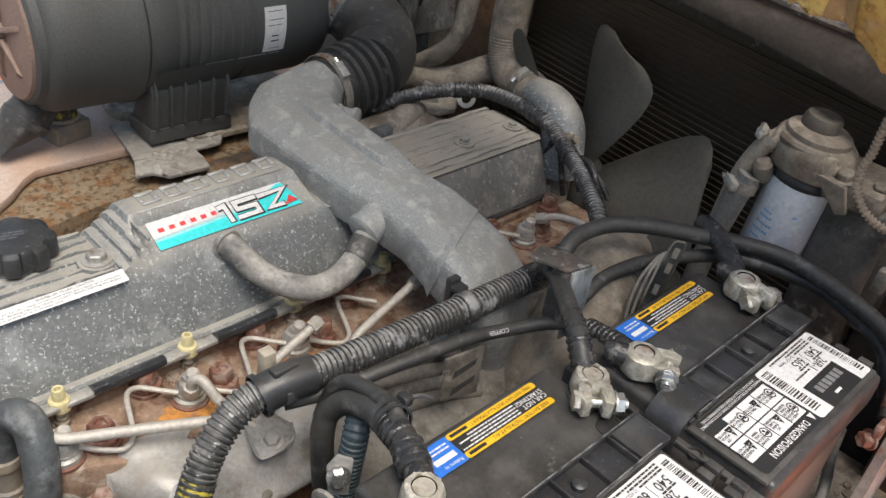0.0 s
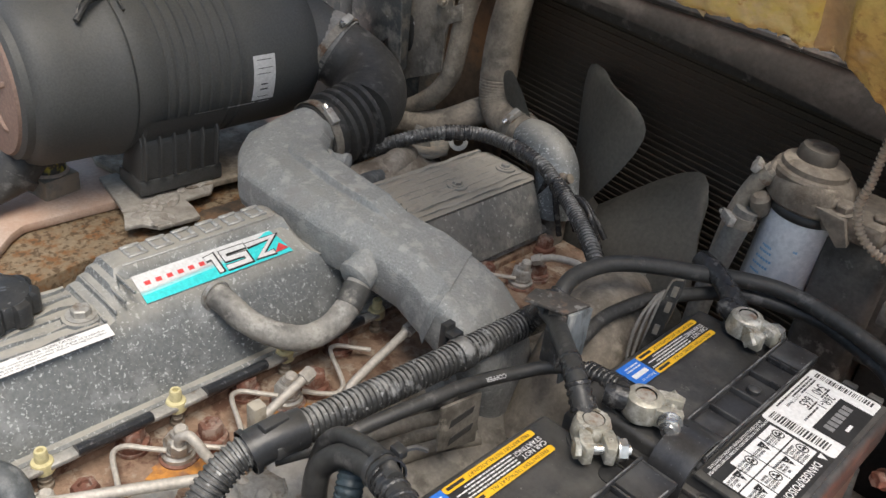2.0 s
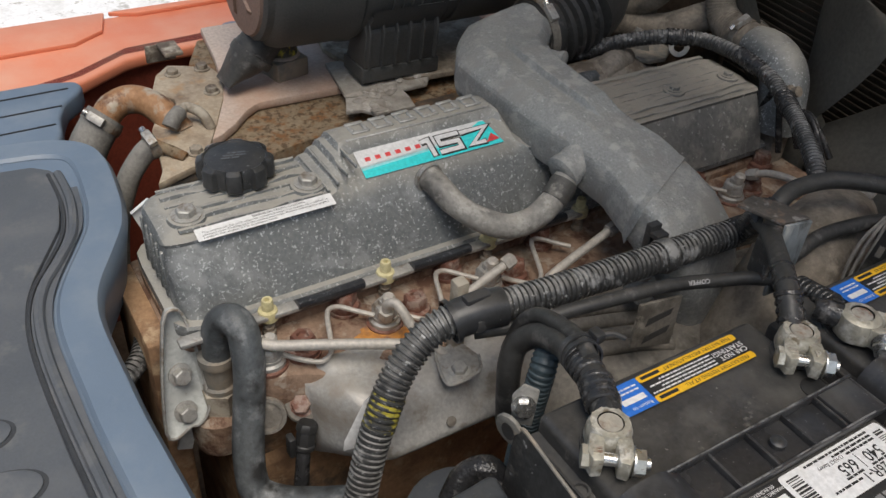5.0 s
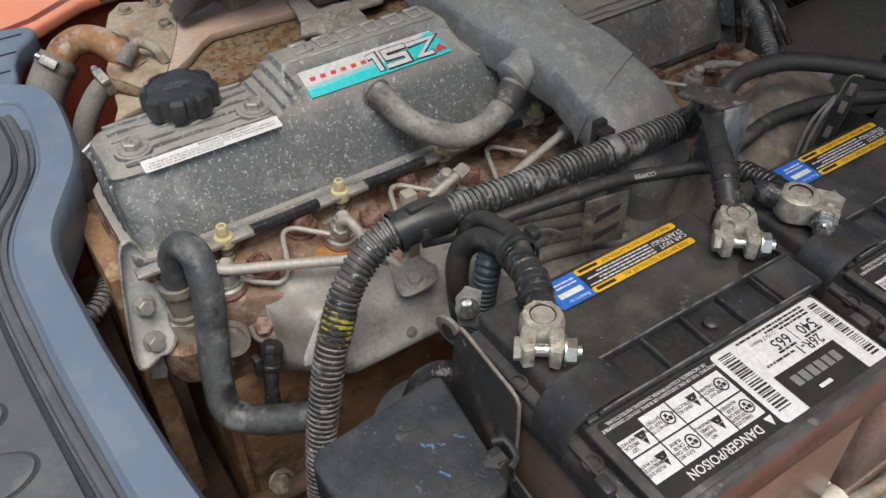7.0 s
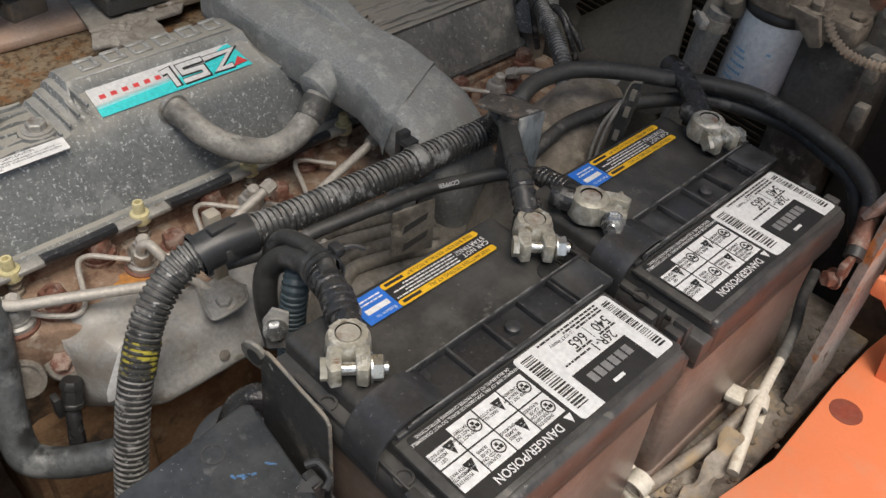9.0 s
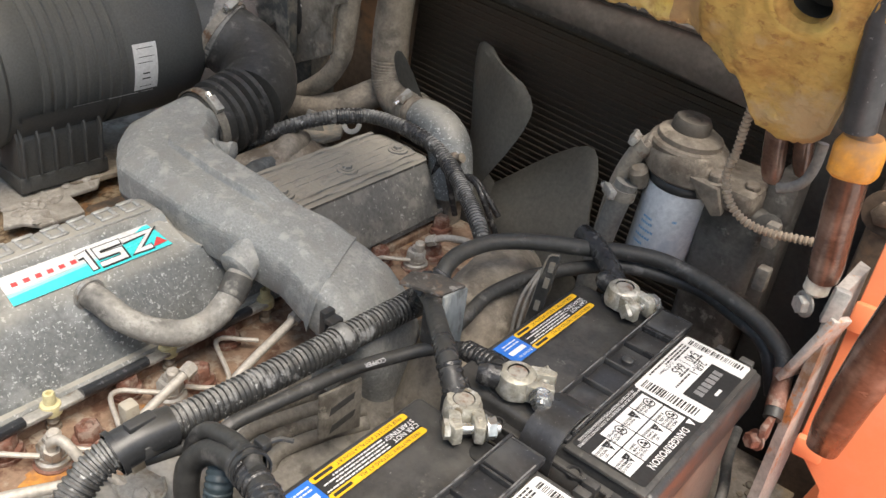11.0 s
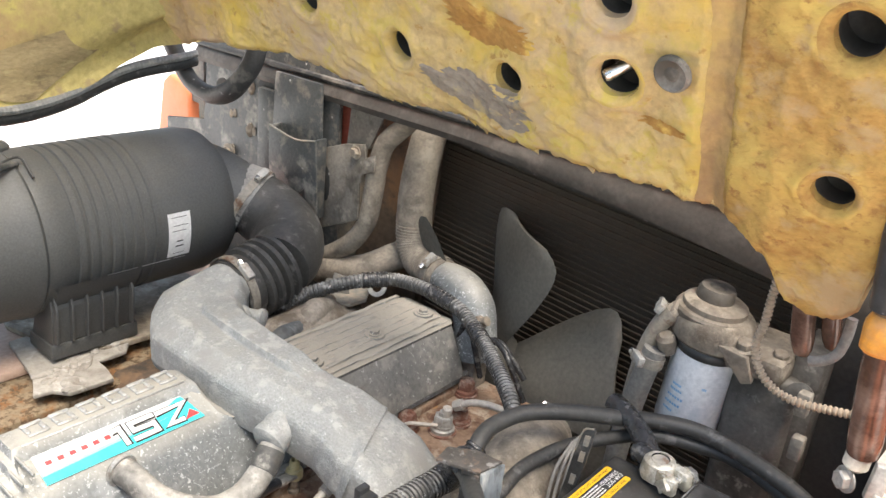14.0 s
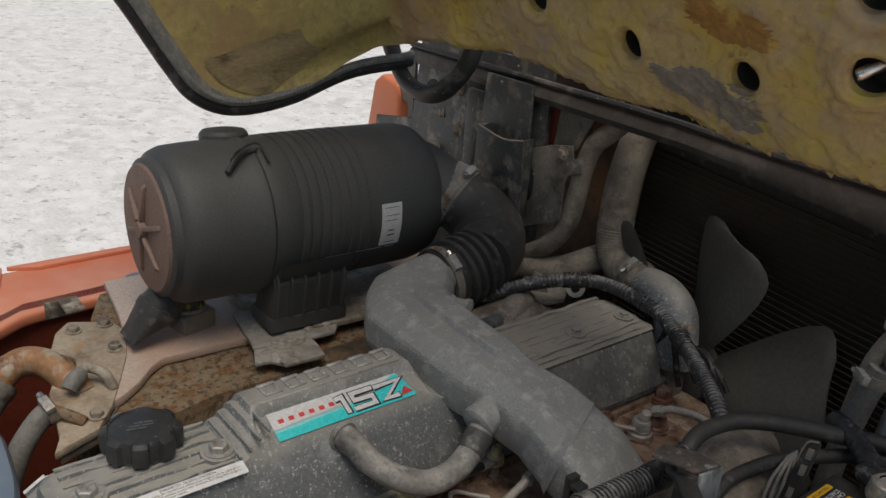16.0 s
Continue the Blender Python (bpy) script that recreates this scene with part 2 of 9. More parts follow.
M_GREENMETAL = surf("dark_painted_metal", (0.030, 0.034, 0.036), (0.058, 0.063, 0.064), 14, 0.42, 0.1, 0.25, 220, spots=[((0.24, 0.225, 0.20), 16, 0.17, 0.05), ((0.13, 0.12, 0.105), 45, 0.18, 0.06), ((0.5, 0.5, 0.48), 70, 0.03, 0.02)])
M_GREYMETAL = surf("dirty_grey_metal", (0.15, 0.145, 0.13), (0.24, 0.23, 0.205), 12, 0.65, 0.2, 0.25, 220, spots=[((0.36, 0.30, 0.23), 22, 0.32, 0.08)])
M_BAR = surf("dusty_grey_bar", (0.045, 0.041, 0.037), (0.07, 0.064, 0.057), 8, 0.55, 0.1, 0.04, 220, spots=[((0.12, 0.11, 0.10), 20, 0.2, 0.08)])
M_FOAM = surf("yellow_foam", (0.47, 0.33, 0.15), (0.56, 0.415, 0.19), 7, 0.9, 0, 0.5, 160, spots=[((0.60, 0.43, 0.09), 9, 0.32, 0.09), ((0.45, 0.335, 0.22), 8, 0.22, 0.08), ((0.52, 0.40, 0.10), 30, 0.14, 0.05), ((0.34, 0.17, 0.045), 7, 0.05, 0.02), ((0.40, 0.24, 0.07), 40, 0.06, 0.03)])
M_FOAMBROWN = surf("ochre_foam", (0.36, 0.21, 0.055), (0.44, 0.275, 0.08), 9, 0.9, 0, 0.6, 200, spots=[((0.30, 0.16, 0.045), 34, 0.20, 0.10), ((0.52, 0.37, 0.10), 9, 0.30, 0.1), ((0.30, 0.165, 0.05), 90, 0.14, 0.05), ((0.42, 0.30, 0.15), 14, 0.18, 0.06)], stretch=(1, 1, 1.5))
M_FOAMTAN = surf("tan_foam_channel", (0.36, 0.23, 0.095), (0.45, 0.30, 0.13), 9, 0.9, 0, 0.5, 160, spots=[((0.50, 0.35, 0.12), 16, 0.25, 0.08), ((0.33, 0.21, 0.10), 26, 0.2, 0.08)])
M_FOAMGREY = surf("scorched_grey_lining", (0.20, 0.165, 0.125), (0.32, 0.27, 0.215), 18, 0.85, 0, 0.5, 160, spots=[((0.42, 0.33, 0.18), 26, 0.14, 0.04)])
M_STAIN = surf("brown_stained_foam", (0.34, 0.17, 0.04), (0.42, 0.23, 0.06), 14, 0.85, 0, 0.4, 160, spots=[((0.58, 0.40, 0.10), 22, 0.25, 0.04)])
M_FOAMGREEN = surf("olive_foam", (0.38, 0.31, 0.10), (0.50, 0.41, 0.17), 7, 0.9, 0, 0.9, 120, spots=[((0.42, 0.28, 0.14), 6, 0.25, 0.08), ((0.54, 0.46, 0.15), 12, 0.2, 0.06), ((0.34, 0.26, 0.13), 40, 0.1, 0.04)])
# Near-black for holes and slots: the shade inside is put into the colour.
M_HOLE = surf("cavity_shade", (0.03, 0.029, 0.028), (0.05, 0.048, 0.045), 20, 0.8, 0, 0.1, 200)
M_FIN = surf("radiator_fins", (0.058, 0.045, 0.033), (0.08, 0.064, 0.048), 60, 0.7, 0.1, 0.5, 500)
M_TUBE = surf("radiator_tubes", (0.068, 0.053, 0.040), (0.092, 0.073, 0.056), 40, 0.75, 0.1, 0.2, 300)
M_FAN = surf("dusty_fan_plastic", (0.085, 0.082, 0.070), (0.125, 0.119, 0.103), 16, 0.6, 0, 0.1, 200)
M_FILTER = surf("white_filter_paint", (0.60, 0.63, 0.66), (0.70, 0.73, 0.76), 24, 0.35, 0, 0.04, 200, spots=[((0.46, 0.52, 0.58), 12, 0.15, 0.06)])
M_FILTERHEAD = surf("dust_caked_head", (0.135, 0.115, 0.092), (0.21, 0.182, 0.148), 16, 0.75, 0.1, 0.35, 220, spots=[((0.10, 0.08, 0.06), 22, 0.3, 0.08), ((0.29, 0.25, 0.20), 34, 0.2, 0.06)])
M_HEAD = surf("dusty_cast_head", (0.22, 0.19, 0.155), (0.34, 0.305, 0.26), 24, 0.75, 0.1, 0.4, 220, spots=[((0.14, 0.115, 0.09), 30, 0.36, 0.07)])
M_STRUT = surf("rust_brown_cylinder", (0.070, 0.038, 0.027), (0.13, 0.070, 0.048), 22, 0.24, 0.2, 0.1, 220, spots=[((0.26, 0.17, 0.13), 16, 0.2, 0.08)])
M_CONCRETE = surf("pale_concrete", (0.80, 0.79, 0.76), (0.90, 0.89, 0.86), 2.6, 0.85, 0, 0.3, 60, spots=[((0.66, 0.65, 0.61), 5, 0.2, 0.08), ((0.89, 0.88, 0.86), 9, 0.34, 0.05), ((0.46, 0.44, 0.40), 16, 0.10, 0.05), ((0.36, 0.34, 0.31), 40, 0.05, 0.03)])
M_FLOOR = surf("grimy_chassis", (0.10, 0.073, 0.052), (0.17, 0.122, 0.085), 9, 0.8, 0, 0.4, 160, spots=[((0.24, 0.135, 0.07), 10, 0.2, 0.08), ((0.06, 0.05, 0.04), 22, 0.2, 0.08)])
M_TRAY = surf("dusty_tray_steel", (0.25, 0.22, 0.185), (0.36, 0.325, 0.28), 16, 0.65, 0.2, 0.3, 220, spots=[((0.10, 0.085, 0.07), 18, 0.36, 0.08), ((0.40, 0.31, 0.20), 26, 0.27, 0.05)])
M_WHITE = surf("white_label", (0.74, 0.74, 0.73), (0.80, 0.80, 0.79), 30, 0.4, 0, 0.0, 300)
M_INK = surf("black_ink", (0.02, 0.02, 0.02), (0.03, 0.03, 0.03), 30, 0.45, 0, 0.0, 300)
M_BRANDGREY = surf("silver_print", (0.20, 0.20, 0.20), (0.30, 0.30, 0.30), 90, 0.4, 0.2, 0.0, 300)
M_GREYINK = surf("grey_ink", (0.45, 0.45, 0.45), (0.52, 0.52, 0.52), 30, 0.45, 0, 0.0, 300)
M_YELLOW = surf("yellow_label", (0.80, 0.43, 0.02), (0.86, 0.48, 0.03), 30, 0.4, 0, 0.0, 300)
M_BLUELAB = surf("blue_label", (0.02, 0.14, 0.55), (0.03, 0.17, 0.62), 30, 0.4, 0, 0.0, 300)
M_CYAN = surf("cyan_label", (0.03, 0.60, 0.62), (0.05, 0.68, 0.70), 30, 0.4, 0, 0.0, 300)
M_PALE = surf("pale_decal", (0.62, 0.62, 0.62), (0.70, 0.70, 0.70), 60, 0.4, 0, 0.0, 300)
M_RED = surf("red_ink", (0.60, 0.05, 0.06), (0.68, 0.07, 0.07), 30, 0.4, 0, 0.0, 300)
M_BLUEINK = surf("faint_blue_ink", (0.12, 0.34, 0.58), (0.20, 0.44, 0.66), 30, 0.4, 0, 0.0, 300)
M_YPAINT = surf("yellow_paint_marks", (0.36, 0.31, 0.04), (0.46, 0.40, 0.06), 60, 0.6, 0, 0.1, 300, spots=[((0.05, 0.05, 0.045), 80, 0.62, 0.04)])
M_ALUSMOOTH = surf("smooth_cast_aluminium", (0.34, 0.335, 0.32), (0.46, 0.455, 0.435), 9, 0.5, 0.25, 0.2, 260, spots=[((0.33, 0.295, 0.25), 20, 0.25, 0.08), ((0.24, 0.22, 0.19), 40, 0.08, 0.05)], dust=((0.46, 0.43, 0.385), 0.35))
M_STAINRUST = surf("fresh_rust_stain", (0.42, 0.16, 0.03), (0.55, 0.26, 0.06), 60, 0.8, 0, 0.3, 240, spots=[((0.24, 0.12, 0.07), 50, 0.35, 0.08)])
M_FAINT = surf("faint_moulded_mark", (0.05, 0.05, 0.052), (0.065, 0.065, 0.068), 30, 0.5, 0, 0.0, 300)
M_BLUEFAINT = surf("rubbed_blue_crayon", (0.05, 0.13, 0.26), (0.09, 0.20, 0.38), 200, 0.7, 0, 0.1, 300, spots=[((0.04, 0.05, 0.06), 160, 0.4, 0.06)])
M_PUMP = surf("dusty_tan_plate", (0.34, 0.27, 0.19), (0.44, 0.37, 0.28), 9, 0.8, 0, 0.3, 200, spots=[((0.22, 0.16, 0.11), 16, 0.25, 0.08), ((0.40, 0.25, 0.13), 24, 0.15, 0.06)])
# Fender orange, made paler and pinker to carry haze and highlight in its colour.
M_FENDER = surf("haze_lightened_orange_paint", (0.72, 0.23, 0.125), (0.78, 0.28, 0.16), 4, 0.4, 0, 0.008, 300, dust=((0.74, 0.36, 0.24), 0.4), mott=0.06)
M_SEAL = surf("grey_rubber_seal", (0.16, 0.16, 0.155), (0.26, 0.26, 0.25), 30, 0.55, 0, 0.2, 220, spots=[((0.32, 0.31, 0.29), 60, 0.2, 0.05)])
M_PLUNGER = surf("brown_black_knob", (0.055, 0.048, 0.04), (0.09, 0.08, 0.068), 20, 0.6, 0, 0.15, 220, dust=((0.17, 0.155, 0.13), 0.4))
M_FOAMPATCH = surf("brown_scratched_foam", (0.26, 0.20, 0.10), (0.36, 0.28, 0.15), 10, 0.85, 0, 0.6, 120, spots=[((0.40, 0.33, 0.17), 34, 0.14, 0.03), ((0.13, 0.095, 0.05), 14, 0.25, 0.06)], stretch=(1, 1, 2.5))
M_BAND = surf("dull_clip_band", (0.20, 0.18, 0.15), (0.31, 0.285, 0.245), 50, 0.6, 0.25, 0.2, 260, spots=[((0.15, 0.09, 0.055), 50, 0.25, 0.06)])
M_GRIMEPLATE = surf("grimy_bracket_plate", (0.05, 0.046, 0.042), (0.10, 0.09, 0.08), 40, 0.6, 0.1, 0.7, 120, spots=[((0.15, 0.105, 0.08), 60, 0.2, 0.05), ((0.24, 0.23, 0.22), 90, 0.14, 0.04)])
M_GLOSSPL = surf("glossy_black_plastic", (0.024, 0.024, 0.025), (0.040, 0.040, 0.042), 10, 0.30, 0, 0.04, 300, spots=[((0.18, 0.18, 0.18), 300, 0.05, 0.012), ((0.075, 0.075, 0.075), 20, 0.2, 0.08)])
M_WORNPL = surf("scuffed_plastic_edge", (0.10, 0.10, 0.10), (0.24, 0.24, 0.235), 90, 0.5, 0, 0.1, 300, spots=[((0.04, 0.04, 0.04), 70, 0.35, 0.05)])
M_CUFF = surf("dusty_rubber_cuff", (0.19, 0.185, 0.175), (0.30, 0.29, 0.27), 22, 0.7, 0, 0.15, 200, spots=[((0.08, 0.075, 0.07), 24, 0.25, 0.08)])
M_FUSECOVER = surf("dusty_fuse_cover", (0.024, 0.027, 0.031), (0.042, 0.046, 0.051), 12, 0.36, 0, 0.08, 300, spots=[((0.34, 0.35, 0.36), 420, 0.05, 0.012), ((0.075, 0.08, 0.085), 22, 0.25, 0.1), ((0.13, 0.135, 0.14), 60, 0.08, 0.04)], dust=((0.085, 0.085, 0.085), 0.15))
M_SLEEVE = surf("worn_black_sleeve", (0.016, 0.018, 0.022), (0.034, 0.037, 0.042), 40, 0.32, 0, 0.3, 260, spots=[((0.12, 0.12, 0.13), 200, 0.14, 0.03)])
M_BOXGREY = surf("grimy_grey_housing", (0.085, 0.08, 0.072), (0.135, 0.127, 0.115), 18, 0.6, 0.1, 0.2, 220, spots=[((0.05, 0.045, 0.04), 22, 0.25, 0.08), ((0.22, 0.21, 0.19), 50, 0.1, 0.04)])
M_RUSTPIPE = surf("orange_rust_pipe", (0.27, 0.125, 0.05), (0.40, 0.23, 0.12), 18, 0.6, 0.1, 0.4, 180, spots=[((0.42, 0.36, 0.28), 24, 0.22, 0.05), ((0.14, 0.06, 0.03), 40, 0.2, 0.05)])
M_CYANPALE = surf("pale_cyan_print", (0.52, 0.70, 0.71), (0.58, 0.75, 0.76), 30, 0.4, 0, 0.0, 300)
M_CYANMID = surf("light_cyan_print", (0.26, 0.65, 0.67), (0.30, 0.71, 0.73), 30, 0.4, 0, 0.0, 300)
M_DARKEND = surf("worn_hose_end", (0.05, 0.049, 0.046), (0.10, 0.097, 0.09), 30, 0.6, 0, 0.25, 220, spots=[((0.26, 0.25, 0.22), 60, 0.25, 0.06)])




# ---- building tools ----
def thing(name, at, label, category, group="", kind=""):
    ob = new(name)
    ob.location, ob.empty_display_size = at, 0.02
    return tagged(ob, label, category, group, kind)


def to_mesh(name, bm, material, smooth):
    bmesh.ops.recalc_face_normals(bm, faces=bm.faces)
    me = bpy.data.meshes.new(name)
    bm.to_mesh(me)
    bm.free()
    if smooth:
        me.shade_smooth()
        me.set_sharp_from_angle(angle=radians(smooth))
    me.materials.append(material)
    return me


def part(name, bm, material, parent, label="", smooth=38):
    """Links a bmesh, given in world places, as one mesh under a thing or a part."""
    root = parent
    while root.parent:
        root = root.parent
    bmesh.ops.translate(bm, verts=bm.verts, vec=-root.location)
    ob = new(name, to_mesh(name, bm, material, smooth))
    ob.parent = parent
    return tagged(ob, label)


def solo(name, bm, material, at, label, category, kind="", smooth=38, group=""):
    bmesh.ops.translate(bm, verts=bm.verts, vec=-Vector(at))
    ob = new(name, to_mesh(name, bm, material, smooth))
    ob.location = at
    return tagged(ob, label, category, group, kind)


def add(bm, other):
    me = bpy.data.meshes.new("tmp")
    other.to_mesh(me)
    other.free()
    bm.from_mesh(me)
    bpy.data.meshes.remove(me)
    return bm


def put(bm, m):
    bmesh.ops.transform(bm, matrix=m, verts=bm.verts)
    return bm


def box(x0, x1, y0, y1, z0, z1, bevel=0.002, seg=2):
    bm = bmesh.new()
    bmesh.ops.create_cube(bm, size=1.0)
    put(bm, Matrix.Translation(((x0 + x1) / 2, (y0 + y1) / 2, (z0 + z1) / 2)) @ Matrix.Diagonal((x1 - x0, y1 - y0, z1 - z0, 1)))
    if bevel:
        bmesh.ops.bevel(bm, geom=bm.edges[:], offset=bevel, segments=seg, profile=0.5, affect="EDGES", clamp_overlap=True)
    return bm


def basis(right, up, at=(0, 0, 0)):
    """A frame with x along right, y along up, z out."""
    r = Vector(right).normalized()
    u = Vector(up)
    u = (u - r * u.dot(r)).normalized()
    n = r.cross(u)
    m = Matrix((r, u, n)).transposed().to_4x4()
    m.translation = at
    return m


def prism(poly, depth, m=None, bevel=0.0, seg=2):
    """A polygon in x, y, made depth thick along z (from 0), then set by m."""
    bm = bmesh.new()
    vs = [bm.verts.new((x, y, 0)) for x, y in poly]
    f = bm.faces.new(vs)
    top = bmesh.ops.extrude_face_region(bm, geom=[f])
    bmesh.ops.translate(bm, verts=[v for v in top["geom"] if isinstance(v, bmesh.types.BMVert)], vec=(0, 0, depth))
    bmesh.ops.recalc_face_normals(bm, faces=bm.faces)
    if bevel:
        bmesh.ops.bevel(bm, geom=bm.edges[:], offset=bevel, segments=seg, profile=0.5, affect="EDGES", clamp_overlap=True)
    return put(bm, m) if m else bm


def loft(rings, close=True, caps=True):
    bm = bmesh.new()
    vs = [[bm.verts.new(p) for p in ring] for ring in rings]
    n = len(vs[0])
    for a, b in zip(vs, vs[1:]):
        for i in range(n if close else n - 1):
            j = (i + 1) % n
            bm.faces.new((a[i], a[j], b[j], b[i]))
    if caps and close:
        bm.faces.new(vs[0][::-1])
        bm.faces.new(vs[-1])
    return bm


def lathe(profile, at, axis=(0, 0, 1), seg=24, caps=True):
    """Rings of (radius, height) about an axis through at."""
    q = Vector((0, 0, 1)).rotation_difference(Vector(axis).normalized()).to_matrix()
    at = Vector(at)
    rings = []
    for r, h in profile:
        rings.append([at + q @ Vector((r * math.cos(2 * math.pi * i / seg), r * math.sin(2 * math.pi * i / seg), h)) for i in range(seg)])
    return loft(rings, True, caps)


def smooth_path(pts, sub=6):
    pts = [Vector(p) for p in pts]
    ext = [2 * pts[0] - pts[1]] + pts + [2 * pts[-1] - pts[-2]]
    out = []
    for i in range(1, len(ext) - 2):
        a, b, c, d = ext[i - 1 : i + 3]
        for k in range(sub):
            t = k / sub
            out.append(0.5 * ((2 * b) + (c - a) * t + (2 * a - 5 * b + 4 * c - d) * t * t + (3 * b - a - 3 * c + d) * t**3))
    out.append(pts[-1])
    return out


def tube(pts, r, seg=12, sub=6, ridge=None, flat=1.0, wob=0.0):
    """A hose along points; r a number or one per point; ridge (pitch, depth) makes it corrugated."""
    rs = r if isinstance(r, (list, tuple)) else [r] * len(pts)
    path = smooth_path(pts, sub)
    rad = [rs[min(i // sub, len(rs) - 1)] * (1 - (i % sub) / sub) + rs[min(i // sub + 1, len(rs) - 1)] * ((i % sub) / sub) for i in range(len(path))]
    if ridge:
        length = [0.0]
        for a, b in zip(path, path[1:]):
            length.append(length[-1] + (b - a).length)
        n = int(length[-1] / ridge[0])
        fine, frad = [], []
        for k in range(n):
            for f, dr in ((0.0, 0), (0.15, 1), (0.55, 1), (0.7, 0)):
                s = (k + f) * ridge[0]
                i = min(max(np.searchsorted(length, s) - 1, 0), len(path) - 2)
                t = (s - length[i]) / max(length[i + 1] - length[i], 1e-9)
                fine.append(path[i].lerp(path[i + 1], t))
                frad.append(rad[i] * (1 - t) + rad[i + 1] * t - (0 if dr else ridge[1]))
        path, rad = fine, frad
    tang = [(path[min(i + 1, len(path) - 1)] - path[max(i - 1, 0)]).normalized() for i in range(len(path))]
    side = tang[0].orthogonal().normalized()
    rings = []
    for i, (p, t) in enumerate(zip(path, tang)):
        side = (side - t * side.dot(t)).normalized()
        other = t.cross(side)
        rr = rad[i] * (1 + wob * noise.noise(p * 60))
        rings.append([p + rr * (math.cos(2 * math.pi * k / seg) * side + flat * math.sin(2 * math.pi * k / seg) * other) for k in range(seg)])
    return loft(rings)


def ring_band(at, axis, r, width, thick=0.0012, seg=28):
    return lathe([(r, -width / 2), (r + thick, -width / 2), (r + thick, width / 2), (r, width / 2)], at, axis, seg, caps=False)


def hexhead(at, axis=(0, 0, 1), r=0.008, h=0.006, washer=0.012):
    bm = lathe([(washer, 0), (washer, 0.0018), (r * 1.02, 0.002)], at, axis, 20)
    return add(bm, lathe([(r, 0.0015), (r, h - 0.001), (r * 0.85, h)], at, axis, 6))


def tie(name, at, axis, r, parent, material=None, screw=(0, 0, 1)):
    """A worm-drive hose clip: band and screw housing."""
    b = part(name, ring_band(at, axis, r, 0.011), M_BAND, parent, "dull steel worm-drive band")
    out = Vector(screw)
    ax = Vector(axis).normalized()
    out = (out - ax * out.dot(ax)).normalized()
    m = basis(ax.cross(out), out, Vector(at) + out * (r + 0.003))
    part("screw_housing", put(box(-0.011, 0.009, -0.003, 0.004, -0.005, 0.005, 0.001), m), material or M_STEEL, b)
    part("screw", lathe([(0.0035, 0), (0.0035, 0.006)], m @ Vector((0.009, 0.001, 0)), ax.cross(out), 8), M_ZINC, b)
    return b


def letters(text, size, thick=0.0, bold=0.0):
    """A flat or raised word in x, y, centred, from the built-in font."""
    cu = bpy.data.curves.new("word", "FONT")
    cu.body, cu.size, cu.extrude, cu.resolution_u = text, size, thick / 2, 2
    cu.align_x, cu.align_y = "CENTER", "CENTER"
    cu.offset = bold * size
    ob = bpy.data.objects.new("word", cu)
    me = ob.to_mesh()
    bm = bmesh.new()
    bm.from_mesh(me)
    ob.to_mesh_clear()
    bpy.data.objects.remove(ob)
    bpy.data.curves.remove(cu)
    return bm


def bars(rows, height, seed=1, gap=0.35):
    """Writing too small to read: dashes row by row. rows of (x0, x1, y)."""
    rng = random.Random(seed)
    bm = bmesh.new()
    for x0, x1, y in rows:
        x = x0
        while x < x1 - height:
            w = min(rng.uniform(1.2, 4.5) * height, x1 - x)
            rect(bm, x, x + w, y - height / 2, y + height / 2)
            x += w + gap * height * 1.6
    return bm


def rect(bm, x0, x1, y0, y1, z=0.0):
    return bm.faces.new([bm.verts.new(p) for p in ((x0, y0, z), (x1, y0, z), (x1, y1, z), (x0, y1, z))])


def sheet(x0, x1, y0, y1, z=0.0, corner=0.0):
    bm = bmesh.new()
    if corner:
        vs = []
        for cx, cy, a0 in ((x1 - corner, y1 - corner, 0), (x0 + corner, y1 - corner, 90), (x0 + corner, y0 + corner, 180), (x1 - corner, y0 + corner, 270)):
            for k in range(4):
                a = radians(a0 + 30 * k)
                vs.append(bm.verts.new((cx + corner * math.cos(a), cy + corner * math.sin(a), z)))
        bm.faces.new(vs)
    else:
        rect(bm, x0, x1, y0, y1, z)
    return bm


def roughen(bm, amount, scale):
    bm.normal_update()
    for v in bm.verts:
        v.co += v.normal * amount * noise.noise(v.co * scale)
    return bm


# ---- setting ----
def ground():
    bm = bmesh.new()
    rect(bm, -400, 400, -400, 400)
    solo("ground", bm, M_CONCRETE, (0, 0, 0), "pale sunlit concrete yard with grey stains", "ground", "structure", smooth=0)


ground()

# Chassis under and round the engine
solo("chassis_floor", box(-1.02, 0.36, -0.75, 0.75, 0.0, 0.30, 0.004), M_FLOOR, (0, 0, 0.26), "grimy brown chassis plate under the engine", "chassis", "structure")
solo("chassis_wall_front", box(-1.02, 0.36, -0.44, -0.40, 0.30, 0.74, 0.004), M_FLOOR, (0, -0.42, 0.30), "brown chassis wall below the cowl", "chassis", "structure")
solo("chassis_wall_rear", box(-1.0, 0.30, 0.66, 0.70, 0.30, 1.02, 0.004), M_FLOOR, (0, 0.68, 0.30), "dark wall behind the radiator", "chassis", "structure")


def cab_front():
    """Added, unseen panel and posts behind the camera; they dim the radiator."""
    t = thing("cab_front", (-0.35, -1.2, 0.3), "unseen dark grey panel and posts added to block low sky", "cab", kind="structure")
    part("dash_panel", box(-1.0, 0.35, -1.24, -1.18, 0.30, 1.55, 0.02), M_BAR, t)
    part("dash_top", box(-0.95, 0.30, -1.22, -1.02, 1.20, 1.50, 0.04), M_BAR, t)
    for x in (-0.98, 0.30):
        part("guard_post", box(x - 0.03, x + 0.03, -1.23, -1.17, 1.5, 2.15, 0.01), M_BAR, t)


cab_front()


